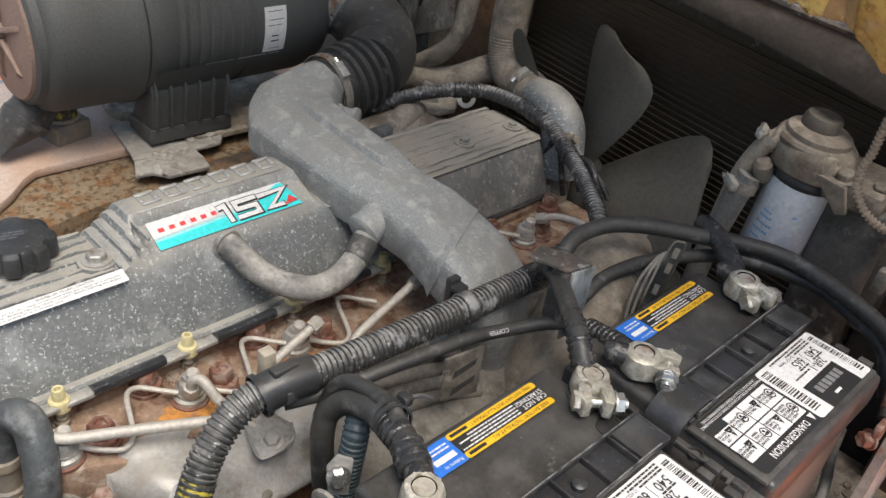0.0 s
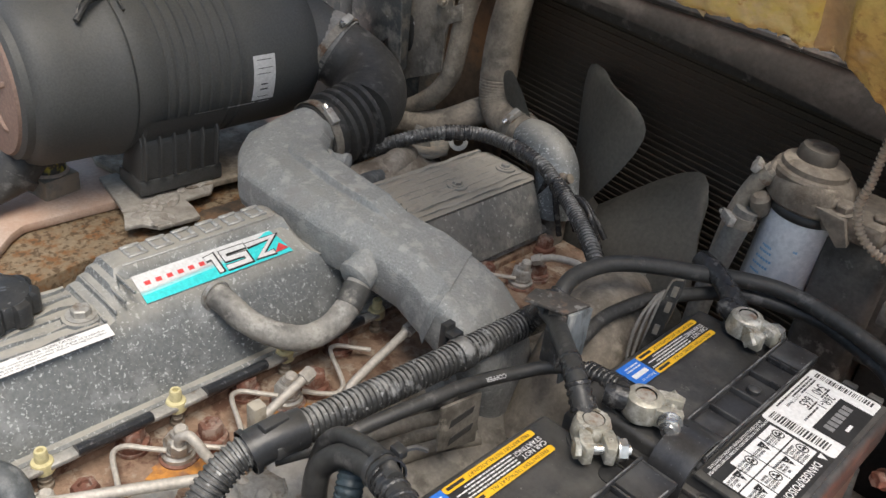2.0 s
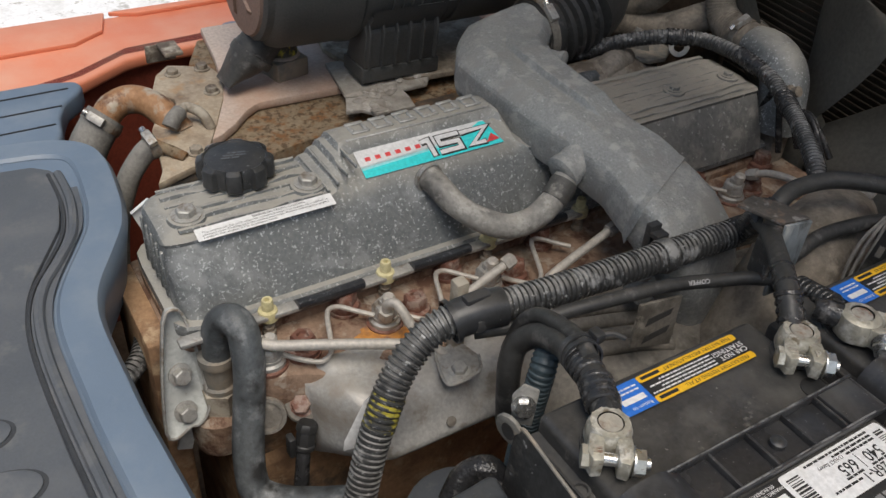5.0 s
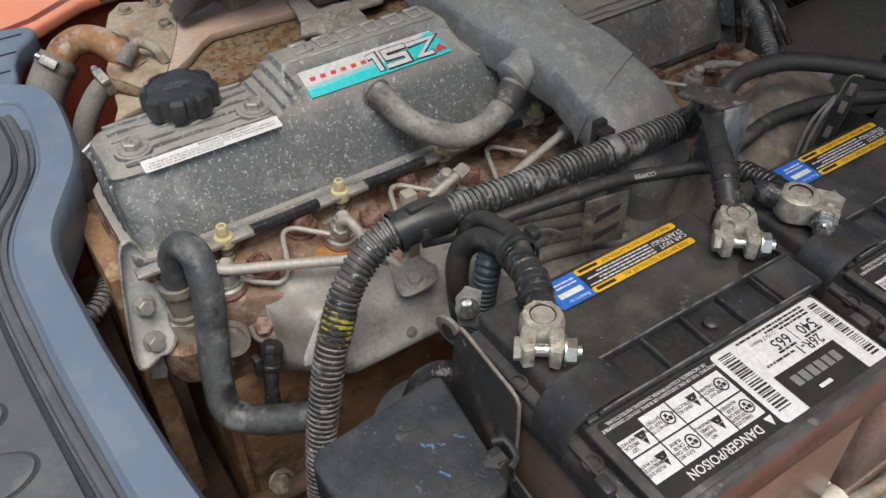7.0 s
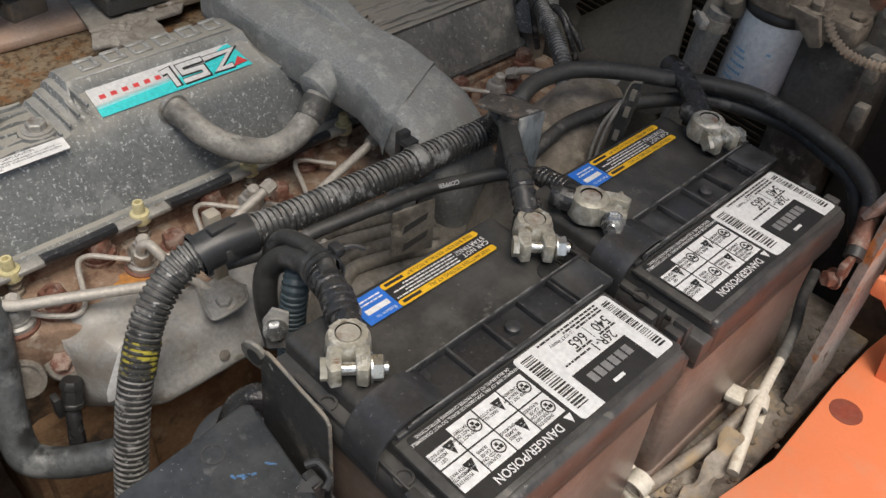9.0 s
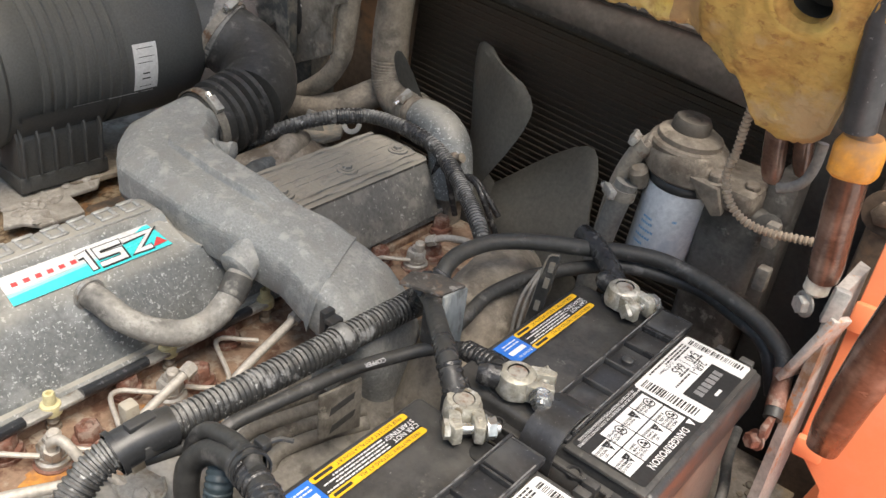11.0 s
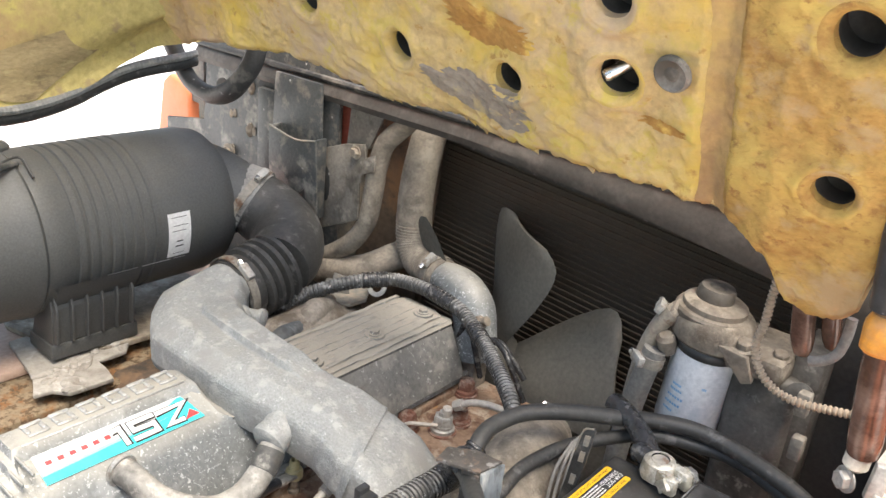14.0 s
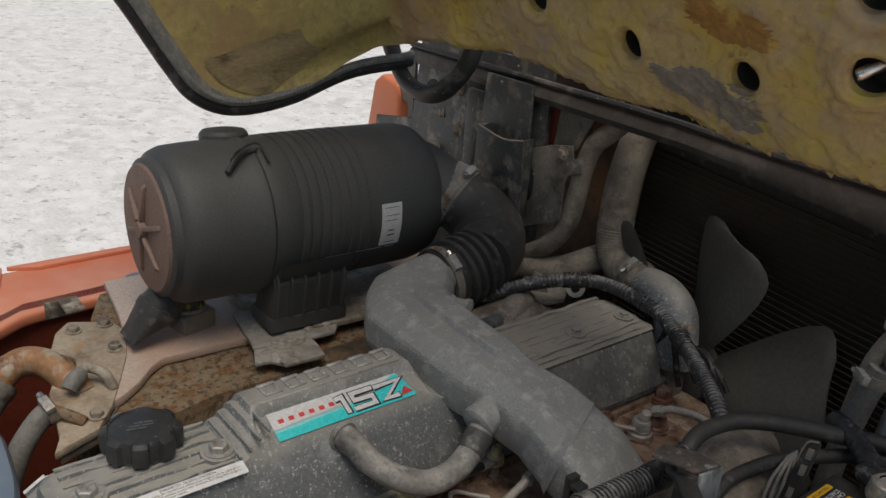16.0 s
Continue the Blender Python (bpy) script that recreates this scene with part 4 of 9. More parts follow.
    for p in rimp:
        ring = []
        for f in (0.0, 0.06, 0.14, 0.25, 0.4, 0.55, 0.7, 0.85, 1.0):
            top = Vector((-0.785, 0.331 - 0.37 / 0.93 * (max(p.z, 1.05) - 1.093) - 0.012, max(p.z, 1.05) + 0.085))
            gap = 0.019 + 0.020 * min(1.0, max(0.0, (p.y - 0.19) / 0.13))
            q = Vector(p).lerp(top, gap / (top - p).length).lerp(top, f)
            bulge = math.sin(math.pi * min(1, f)) * 0.03
            nz = noise.noise(q * 9) * 0.008 + noise.noise(q * 30) * 0.004
            ring.append((q.x - bulge + nz, q.y, q.z))
        rings.append(ring)
    part("side_lining", loft(rings, close=False, caps=False), M_FOAMGREEN, t, "olive yellow foam on the side panel", smooth=80)
    outer = [[(x - 0.02, y, z) for x, y, z in r] for r in rings]
    part("side_panel", loft(outer, close=False, caps=False), M_ORANGE, t, smooth=80)
    s = part("edge_seal", tube([p + Vector((-0.008, 0, -0.004)) for p in rimp[::3]], 0.0095, 10, 4), M_RUBBER, t, "rubber edge seal")
    part("seal_lip", tube([p + Vector((0.004, 0, 0.008)) for p in rimp[::3]], 0.0058, 8, 4, ridge=(0.005, 0.0003)), M_SEAL, s)
    face = []
    for p, r in zip(rimp, rings):
        if p.y < 0.205:
            q = Vector(r[0])
            face.append([p + Vector((0.003, 0, 0.003)), p.lerp(q, 0.35) + Vector((0.005, 0, 0)), p.lerp(q, 0.7) + Vector((0.004, 0, 0)), q + Vector((0.001, 0, 0.002))])
    part("seal_face", loft(face, close=False, caps=False), M_SEAL, s, "wide grey rubber flap", smooth=60)
    # darker scratched patch on the side lining
    patch = [[(x + 0.0025, y, z) for x, y, z in r[1:6]] for r in rings[21:36]]
    part("lining_patch", loft(patch, close=False, caps=False), M_FOAMPATCH, t, "brown scratched patch", smooth=80)
    # main top above the seen part
    part("hood_top", prism([(-0.60, 0.42), (0.55, 0.42), (0.55, 1.15), (-0.60, 1.15)], -0.03, HM, 0.0), M_FOAM, t)
    h = part("hinge_hook", tube([(-0.890, 0.375, 1.110), (-0.890, 0.392, 1.082), (-0.879, 0.399, 1.052), (-0.855, 0.40, 1.028), (-0.825, 0.401, 1.018), (-0.795, 0.402, 1.018), (-0.765, 0.403, 1.031), (-0.743, 0.406, 1.052), (-0.728, 0.412, 1.078), (-0.722, 0.418, 1.115)], [0.013, 0.013, 0.012, 0.012, 0.012, 0.012, 0.012, 0.011, 0.011, 0.010], 14, 6, flat=1.25), M_BLACKMETAL, t, "curved black hinge arm")
    part("hinge_clip", prism([(0, 0), (0.026, -0.004), (0.027, -0.014), (0.008, -0.030), (0.0, -0.034)], 0.005, basis((1, 0.12, -0.1), (0, -0.2, 1), (-0.868, 0.345, 1.122)), 0.001), M_RUSTBOLT, h, "rusty hinge clip")


hood()


def superellipse_of(p, w, h, n=20):
    """A rounded section across a lever that rises to the side."""
    p, a, b = Vector(p), Vector((1.0, 0.1, -0.1)).normalized(), Vector((0, -0.8, -0.5)).normalized()
    return [p + a * (w * 0.5 * math.copysign(abs(math.cos(2 * math.pi * i / n)) ** 0.7, math.cos(2 * math.pi * i / n))) + b * (h * 0.5 * math.copysign(abs(math.sin(2 * math.pi * i / n)) ** 0.7, math.sin(2 * math.pi * i / n))) for i in range(n)]


def right_side():
    t = thing("side_frame", (0.17, 0.3, 0.5), "orange painted side frame with a worn edge beside the batteries", "frame", kind="structure")
    plate = [(0.128, 0.02), (0.140, 0.13), (0.150, 0.19), (0.146, 0.30), (0.147, 0.362), (0.152, 0.413), (0.30, 0.413), (0.42, 0.35), (0.42, -0.15), (0.128, -0.15)]
    hole = (0.167, 0.278)
    bm = prism(plate, 0.006, Matrix.Translation((0, 0, 0.700)), 0.0015)
    part("side_plate", bm, M_ORANGE, t, "orange top plate with a round hole")
    # Flat disc on the plate; the hole's inner shade is its colour.
    part("plate_hole", lathe([(0.0135, 0), (0.0135, 0.0006)], (*hole, 0.706), (0, 0, 1), 24), M_REDDARK, t, smooth=0)
    part("side_wall", box(0.40, 0.42, -0.35, 0.62, 0.30, 0.70, 0.004), M_ORANGE, t)
    # upright worn post and the orange panel beside it
    foot, head = Vector((0.116, 0.300, 0.655)), Vector((0.110, 0.356, 0.928))
    rings = []
    for k in range(13):
        p = foot.lerp(head, k / 12)
        w = 0.0085 + 0.0014 * noise.noise((k * 0.7, 1, 0))
        rings.append([p, p + Vector((w, -0.003, 0)), p + Vector((w + 0.003, 0.045, 0.004)), p + Vector((0.002, 0.05, 0.004))])
    part("post", loft(rings), M_ORANGEWORN, t, "worn steel post with chipped orange paint")
    part("post_head", prism([(0, 0), (0.013, 0.003), (0.016, 0.030), (0.003, 0.032)], 0.010, basis((0.9, 0.3, 0), (0.05, 0.1, 1), (0.108, 0.344, 0.903)), 0.002), M_STEEL, t, "bare steel bracket")
    pm = basis((1, 0.10, 0), (0, 0.2, 1), (0.130, 0.345, 0.78))
    part("panel", prism([(0.0, 0.0), (0.0, 0.20), (0.30, 0.20), (0.30, -0.08), (0.035, -0.08), (0.03, -0.03), (0.012, -0.012)], -0.006, pm, 0.0015), M_ORANGE, t, "orange upright panel")
    part("panel_tab", put(box(-0.002, 0.022, -0.004, 0.014, 0.0, 0.012, 0.003), pm), M_ORANGE, t)
    part("panel_tab", put(box(-0.002, 0.016, 0.115, 0.14, 0.0, 0.010, 0.003), pm), M_ORANGE, t)
    part("latch_lever", loft([superellipse_of(p, w, h) for p, w, h in (((0.1505, 0.320, 0.808), 0.016, 0.012), ((0.1515, 0.316, 0.816), 0.026, 0.020), ((0.154, 0.298, 0.850), 0.030, 0.024), ((0.159, 0.275, 0.900), 0.032, 0.026), ((0.166, 0.255, 0.955), 0.034, 0.026), ((0.172, 0.245, 1.0), 0.034, 0.026))]), M_STRUT, t, "smooth brown latch lever")


right_side()


# ---- batteries ----
LAB = basis((0, -1, 0), (1, 0, 0))  # label frame: writing runs along -y, its top towards +x
TOP = 0.85
CELL_WORDS = ("KEEP OUT OF\nTHE REACH OF\nCHILDREN", "SHIELD EYES\nEXPLOSIVE\nGASES CAN\nCAUSE\nBLINDNESS", "READ ALL\nINSTRUCTIONS", "NO\nSPARKS\nFLAMES\nSMOKING", "DO NOT TIP\nDO NOT OPEN\nBATTERY", "SULFURIC\nACID CAN\nCAUSE\nBURNS", "GET\nMEDICAL\nHELP FAST", "FLUSH EYES\nIMMEDIATELY\nWITH WATER")


def battery():
    t = thing("battery", (0, 0, 0.653), "black plastic car battery with white and yellow labels, dusty top", "battery", "batteries in the tray")
    part("case", prism([(-0.080, -0.098), (0.084, -0.098), (0.084, 0.098), (-0.080, 0.098)], 0.158, Matrix.Translation((0, 0, 0.655)), 0.008, 3), M_BATTSIDE, t, "black case with a brown reflection in its colour")
    part("foot", box(-0.0865, 0.0865, -0.103, 0.103, 0.653, 0.672, 0.003), M_BATTSIDE, t)
    part("rim", box(-0.0845, 0.0885, -0.102, 0.102, 0.806, 0.818, 0.003), M_BATT, t)
    lid = part("lid", box(-0.0865, 0.0905, -0.0935, 0.0955, 0.816, TOP - 0.001, 0.005, 3), M_BATT, t, "dusty black lid")
    part("end_ledge", box(-0.0845, 0.0895, -0.1045, 0.1045, 0.815, 0.8365, 0.003, 2), M_BATT, lid)
    for s in (-1, 1):
        for x in (-0.034, 0.034):
            part("vent_ring", lathe([(0.0062, 0), (0.0062, 0.0022), (0.0045, 0.0022), (0.0042, 0.0004)], (x, s * 0.0992, 0.8364), (0, 0, 1), 20, caps=False), M_BATT, lid)
        part("ledge_rib", box(-0.062, 0.062, s * 0.1030 - 0.001, s * 0.1030 + 0.001, 0.836, 0.8405, 0.0006), M_BATT, lid)
    part("label_bed", box(0.0205, 0.0850, -0.0955, 0.0945, TOP - 0.004, TOP, 0.0015), M_BATT, lid)
    for s in (-1, 1):
        for x in (0.045, 0.066):
            part("end_tab", box(x, x + 0.012, s * 0.106 - 0.004, s * 0.106 + 0.004, 0.826, 0.846, 0.0015), M_BATT, lid)
    # folded carrying strap with ribs
    h = part("handle", box(-0.0090, 0.0205, -0.092, 0.1035, TOP - 0.001, TOP + 0.003, 0.0012), M_GLOSSPL, t, "glossy ribbed carrying strap")
    for x, hz in ((-0.0098, 0.0092), (0.0185, 0.0070)):
        rim = box(x, x + 0.0026, -0.085, 0.1035, TOP + 0.001, TOP + hz, 0.0010)
        rim = part("handle_rim", rim, M_GLOSSPL, h)
        part("worn_edge", tube([(x + 0.0013 + 0.0003 * noise.noise((k * 3.1, x * 90, 0)), -0.082 + 0.0145 * k, TOP + hz - 0.0001) for k in range(13)], [0.0005 + 0.0005 * abs(noise.noise((k * 1.7, x * 50, 2))) for k in range(13)], 6, 2), M_WORNPL, rim, "pale worn edge")
    part("handle_end", box(-0.0092, 0.0205, 0.0700, 0.1035, TOP + 0.002, TOP + 0.0075, 0.0016), M_GLOSSPL, h)
    for y in (-0.060, -0.028, 0.004, 0.036, 0.066, 0.1012):
        part("handle_rib", box(-0.0085, 0.019, y - 0.001, y + 0.001, TOP + 0.002, TOP + 0.0078, 0.0005), M_GLOSSPL, h)
    part("button", lathe([(0.0052, 0), (0.0052, 0.0045), (0.003, 0.006)], (0.006, 0.018, TOP + 0.002), (0, 0, 1), 18), M_BLACKPL, h)
    strap = smooth_path([(0.003, -0.052, TOP + 0.0045), (0.003, -0.064, TOP + 0.0110), (0.003, -0.080, TOP + 0.0125), (0.003, -0.095, TOP + 0.0085), (0.003, -0.1055, TOP - 0.003), (0.003, -0.1080, TOP - 0.022)], 6)
    part("strap_end", loft([[p + Vector((-0.0125, 0, 0)), p + Vector((0.0165, 0, 0)), p + Vector((0.0165, 0.0012, -0.002)), p + Vector((-0.0125, 0.0012, -0.002))] for p in strap]), M_GLOSSPL, h)
    # posts
    for y in (-0.0735, 0.0945):
        part("post_base", lathe([(0.0155, 0), (0.0150, 0.0018), (0.0125, 0.0022), (0.0125, 0.004)], (-0.046, y, TOP - 0.001), (0, 0, 1), 24), M_BATT, lid)

    def lay(bm, z, mat, name, parent, label=""):
        # flat pieces given in u (along -y) and v (x)
        for q in bm.verts:
            if q.co.y > 0:
                q.co.y = 0.0220 + (q.co.y - 0.027) * 1.185
        return part(name, put(bm, Matrix.Translation((0, 0, TOP + z)) @ LAB), mat, parent, label, smooth=0)

    # large label: u from -0.092 to 0.089, v from 0.028 to 0.0765
    big = lay(sheet(-0.092, 0.089, 0.027, 0.0768, 0, 0.003), 0.0004, M_INK, "label", t, "black and white warning label")
    lay(sheet(-0.0915, 0.001, 0.0275, 0.0765, 0, 0.003), 0.0007, M_WHITE, "label_white", big)
    lay(sheet(-0.072, -0.019, 0.0545, 0.0768), 0.0010, M_INK, "label_block", big)
    for k in range(6):
        u = -0.0655 + 0.0068 * k
        lay(sheet(u, u + 0.0052, 0.0590, 0.0655), 0.0013, M_BRANDGREY, "brand_bar", big)
    lay(sheet(-0.046, -0.036, 0.0700, 0.0722), 0.0013, M_WHITE, "brand_bar", big)
    rng = random.Random(7)

    def barcode(u0, u1, v0, v1, upright):
        bm = bmesh.new()
        p = v0 if upright else u0
        end = v1 if upright else u1
        while p < end:
            w = rng.choice((0.0005, 0.0005, 0.0009, 0.0013))
            if upright:
                rect(bm, u0, u1, p, min(p + w, end))
            else:
                rect(bm, p, min(p + w, end), v0, v1)
            p += w + rng.choice((0.0005, 0.0007, 0.0011))
        return bm

    tagged(lay(barcode(-0.0885, -0.0815, 0.032, 0.073, True), 0.0010, M_INK, "barcode", big), kind="stuff")
    tagged(lay(barcode(-0.0130, -0.0025, 0.031, 0.070, True), 0.0010, M_INK, "barcode", big), kind="stuff")
    lay(put(letters("26R-1", 0.0088, 0, 0.01), Matrix.Translation((-0.058, 0.0495, 0))), 0.0010, M_INK, "printed_number", big)
    lay(put(letters("540", 0.0098, 0, 0.01), Matrix.Translation((-0.068, 0.0405, 0))), 0.0010, M_INK, "printed_number", big)
    lay(put(letters("665", 0.0098, 0, 0.01), Matrix.Translation((-0.045, 0.0405, 0))), 0.0010, M_INK, "printed_number", big)
    lay(put(letters("12-VOLT Battery", 0.0032), Matrix.Translation((-0.038, 0.0345, 0))), 0.0010, M_INK, "printed_line", big)
    lay(bars([(-0.078, -0.020, 0.0298), (-0.078, -0.040, 0.0322), (-0.078, -0.052, 0.0345), (-0.076, -0.060, 0.0455), (-0.052, -0.036, 0.0455), (-0.046, -0.022, 0.0485)], 0.0013, 3), 0.0010, M_INK, "small_print", big)
    lay(sheet(-0.0562, -0.0556, 0.0360, 0.0455), 0.0010, M_INK, "divider", big)
    lay(put(letters("DANGER/POISON", 0.0070, 0, 0.012), Matrix.Translation((0.0420, 0.0713, 0))), 0.0008, M_WHITE, "printed_warning", big)
    lay(prism([(0.003, 0.0685), (0.0090, 0.0685), (0.0060, 0.0740)], 0.0001), 0.0008, M_WHITE, "warning_triangle", big)
    lay(put(letters("WARNING: RISK OF FIRE, EXPLOSION OR BURNS. DO NOT DISASSEMBLE\nOR INCINERATE. FOLLOW PROPER CHARGING INSTRUCTIONS.", 0.0027, 0, 0.008), Matrix.Translation((0.045, 0.0310, 0))), 0.0008, M_WHITE, "printed_warning", big)
    cells = [(0.004, 0.0245), (0.0255, 0.0455), (0.0465, 0.0665), (0.0675, 0.0875)]
    for i, (a, b) in enumerate(cells):
        for v0, v1 in ((0.0355, 0.0505), (0.0515, 0.0665)):
            if i == 3 and v0 < 0.05:
                v0 = 0.0405
            c = lay(sheet(a, b, v0, v1), 0.0007, M_WHITE, "warning_cell", big)
            lay(put(letters(CELL_WORDS[2 * i + (v0 > 0.05)], 0.0025, 0, 0.02), Matrix.Translation(((a + b) / 2 + 0.0045, (v0 + v1) / 2, 0))), 0.0010, M_INK, "printed_warning", c)
            mid = (v0 + v1) / 2
            if i % 2:
                sym = prism([(a + 0.0015, mid - 0.004), (a + 0.009, mid - 0.004), (a + 0.0052, mid + 0.004)], 0.0001)
            else:
                sym = lathe([(0.0042, 0), (0.0042, 0.0001), (0.0034, 0.0001), (0.0034, 0)], (a + 0.0055, mid, 0), (0, 0, 1), 20, caps=False)
            lay(sym, 0.0010, M_INK, "warning_symbol", c)
            inner = bmesh.new()
            for sx, sy, r in ((-0.0012, 0.0008, 0.0013), (0.0014, 0.0010, 0.0009), (0.0004, -0.0014, 0.0011)):
                if i % 2 == 0:
                    rect(inner, a + 0.0055 + sx - r, a + 0.0055 + sx + r, mid + sy - r * 0.8, mid + sy + r * 0.8)
                else:
                    rect(inner, a + 0.0052 + sx * 0.8 - r * 0.7, a + 0.0052 + sx * 0.8 + r * 0.7, mid - 0.0022 + (sy + 0.0014) * 0.8, mid - 0.0014 + (sy + 0.0014) * 0.8)
            lay(inner, 0.0011, M_WHITE if i % 2 else M_INK, "warning_symbol", c)
    # long label beside the posts: u from -0.070 to 0.047
    lg = lay(sheet(-0.0700, 0.0470, -0.0800, -0.0555, 0, 0.002), 0.0004, M_INK, "label", t, "yellow, black and blue label")
    lay(sheet(-0.0700, 0.0200, -0.0800, -0.0742, 0, 0.002), 0.0007, M_YELLOW, "label_stripe", lg)
    lay(sheet(-0.0700, 0.0200, -0.0613, -0.0555, 0, 0.002), 0.0007, M_YELLOW, "label_stripe", lg)
    blue = lay(sheet(0.0200, 0.0470, -0.0800, -0.0555), 0.0007, M_BLUELAB, "label_end", lg)
    lay(put(letters("CAR NOT", 0.0056, 0, 0.01), Matrix.Translation((-0.057, -0.0651, 0))), 0.0009, M_WHITE, "printed_line", lg)
    lay(put(letters("STARTING?", 0.0056, 0, 0.01), Matrix.Translation((-0.0555, -0.0700, 0))), 0.0009, M_WHITE, "printed_line", lg)
    lay(bars([(-0.04, 0.018, -0.0632), (-0.04, 0.010, -0.0660), (-0.04, 0.016, -0.0688), (-0.04, 0.006, -0.0716)], 0.0012, 5), 0.0009, M_WHITE, "small_print", lg)
    lay(put(letters("FREE BATTERY TESTING AT ALL", 0.0041), Matrix.Translation((-0.035, -0.0585, 0))), 0.0009, M_INK, "printed_line", lg)
    lay(put(letters("FREE BATTERY INSTALLATION AT", 0.0041), Matrix.Translation((-0.034, -0.0772, 0))), 0.0009, M_INK, "printed_line", lg)
    for v in (-0.0585, -0.0772):
        lay(sheet(0.001, 0.017, v - 0.0013, v + 0.0013), 0.0009, M_INK, "brand_bar", lg)
    lay(put(letters("Return to", 0.0042), Matrix.Translation((0.031, -0.0588, 0))), 0.0009, M_WHITE, "printed_line", blue)
    lay(sheet(0.0235, 0.0425, -0.0678, -0.0632), 0.0009, M_WHITE, "brand_bar", blue)
    lay(bars([(0.0235, 0.044, -0.0720), (0.0235, 0.042, -0.0752)], 0.0013, 9), 0.0009, M_WHITE, "small_print", blue)
    # pressed date disc
    part("date_disc", lathe([(0.0095, 0), (0.0095, 0.0008), (0.0085, 0.0012)], (-0.016, 0.082, TOP - 0.001), (0, 0, 1), 24), M_INK, lid)
    return t


BAT = battery()
B2 = copy_thing(BAT, pose(0, 0.2235, 0.653))
BAT["label"] = "black plastic car battery with labels, beside the fuse box"
B2["label"] = "black plastic car battery with labels, beside the fuel filter"


def terminal(px, py, ang, kind, nut_side=1):
    """A cast battery clamp: ring round the post, two jaws and a pinch bolt. ang: the way the jaws point."""
    t = thing("battery_terminal", (px, py, TOP), "cast metal battery clamp with a pinch bolt on a post", "battery clamp", "battery clamps")
    m = Matrix.Translation((px, py, TOP + 0.004)) @ Matrix.Rotation(radians(ang), 4, "Z") @ Matrix.Diagonal((0.92, 0.92, 0.98, 1))
    if kind == "ring":
        bm = lathe([(0.0088, 0), (0.0145, 0), (0.0155, 0.003), (0.0150, 0.013), (0.0128, 0.0175), (0.0088, 0.0178)], (0, 0, 0), (0, 0, 1), 28, caps=False)
        part("ring", put(roughen(bm, 0.0004, 120), m), M_LEAD, t)
    else:
        bm = lathe([(0.0088, 0), (0.0160, 0), (0.0172, 0.004), (0.0150, 0.0165), (0.0120, 0.0185), (0.0088, 0.0186)], (0, 0, 0), (0, 0, 1), 28, caps=False)
        part("ring", put(roughen(bm, 0.0005, 120), m), M_LEAD, t)
    for s in (-1, 1):
        jaw = prism([(0.010, s * 0.0040), (0.030, s * 0.0046), (0.0315, s * 0.0115), (0.024, s * 0.0150), (0.009, s * 0.0135)], 0.0155, Matrix.Translation((0, 0, 0.0008)), 0.0012)
        jaw = part("jaw", put(roughen(jaw, 0.0003, 140), m), M_LEAD, t)
        mark = letters("P", 0.0085, 0.0008, 0.02) if s > 0 else add(box(-0.0028, 0.0028, 0.0005, 0.0022, -0.0004, 0.0004, 0), box(-0.0028, 0.0028, -0.0024, -0.0008, -0.0004, 0.0004, 0))
        part("cast_mark", put(mark, m @ Matrix.Translation((0.0225, s * 0.0088, 0.0167)) @ Matrix.Rotation(radians(90), 4, "Z")), M_LEADLIGHT, jaw, smooth=0)
    part("post", put(lathe([(0.0090, 0), (0.0083, 0.0205), (0.0078, 0.0216), (0.0040, 0.0212), (0.0010, 0.0218)], (0, 0, -0.004), (0, 0, 1), 28), m), M_LEADLIGHT, t, "worn lead terminal post")
    for k in range(9):
        a = radians(65 + 29 * k)
        part("cast_mark", put(box(-0.0016, 0.0016, -0.0005, 0.0005, 0, 0.0007, 0), m @ Matrix.Rotation(a, 4, "Z") @ Matrix.Translation((0.0126, 0, 0.0170)) @ Matrix.Rotation(radians(90 + 20 * (k % 3 - 1)), 4, "Z")), M_LEADLIGHT, t, smooth=0)
    b = part("pinch_bolt", put(lathe([(0.0042, -0.016), (0.0042, 0.025)], (0.022, 0, 0.0085), (0, nut_side, 0), 12), m), M_ZINC, t, "bright pinch bolt")
    part("bolt_head", put(lathe([(0.0078, -0.0180), (0.0078, -0.0135), (0.0070, -0.013)], (0.022, 0, 0.0085), (0, nut_side, 0), 4 if kind != "ring" else 6), m), M_LEAD, b)
    part("nut", put(lathe([(0.0092, 0.0150), (0.0086, 0.0148), (0.0086, 0.0215), (0.0078, 0.022)], (0.022, 0, 0.0085), (0, nut_side, 0), 6), m), M_ZINC, b)
    part("washer", put(lathe([(0.0100, 0.0138), (0.0100, 0.0150)], (0.022, 0, 0.0085), (0, nut_side, 0), 18), m), M_ZINC, b)
    part("cable_socket", put(lathe([(0.0080, -0.032), (0.0098, -0.028), (0.0098, -0.014), (0.0085, -0.011)], (0, 0, 0.009), (1, 0, 0), 14), m), M_TAPE, t, "taped cable end")
    return t


terminal(-0.046, -0.0735, -38, "ring")
terminal(-0.046, 0.0945, -42, "ring")
terminal(-0.037, 0.147, 28, "heavy", -1)
terminal(-0.040, 0.310, -20, "heavy", 1)


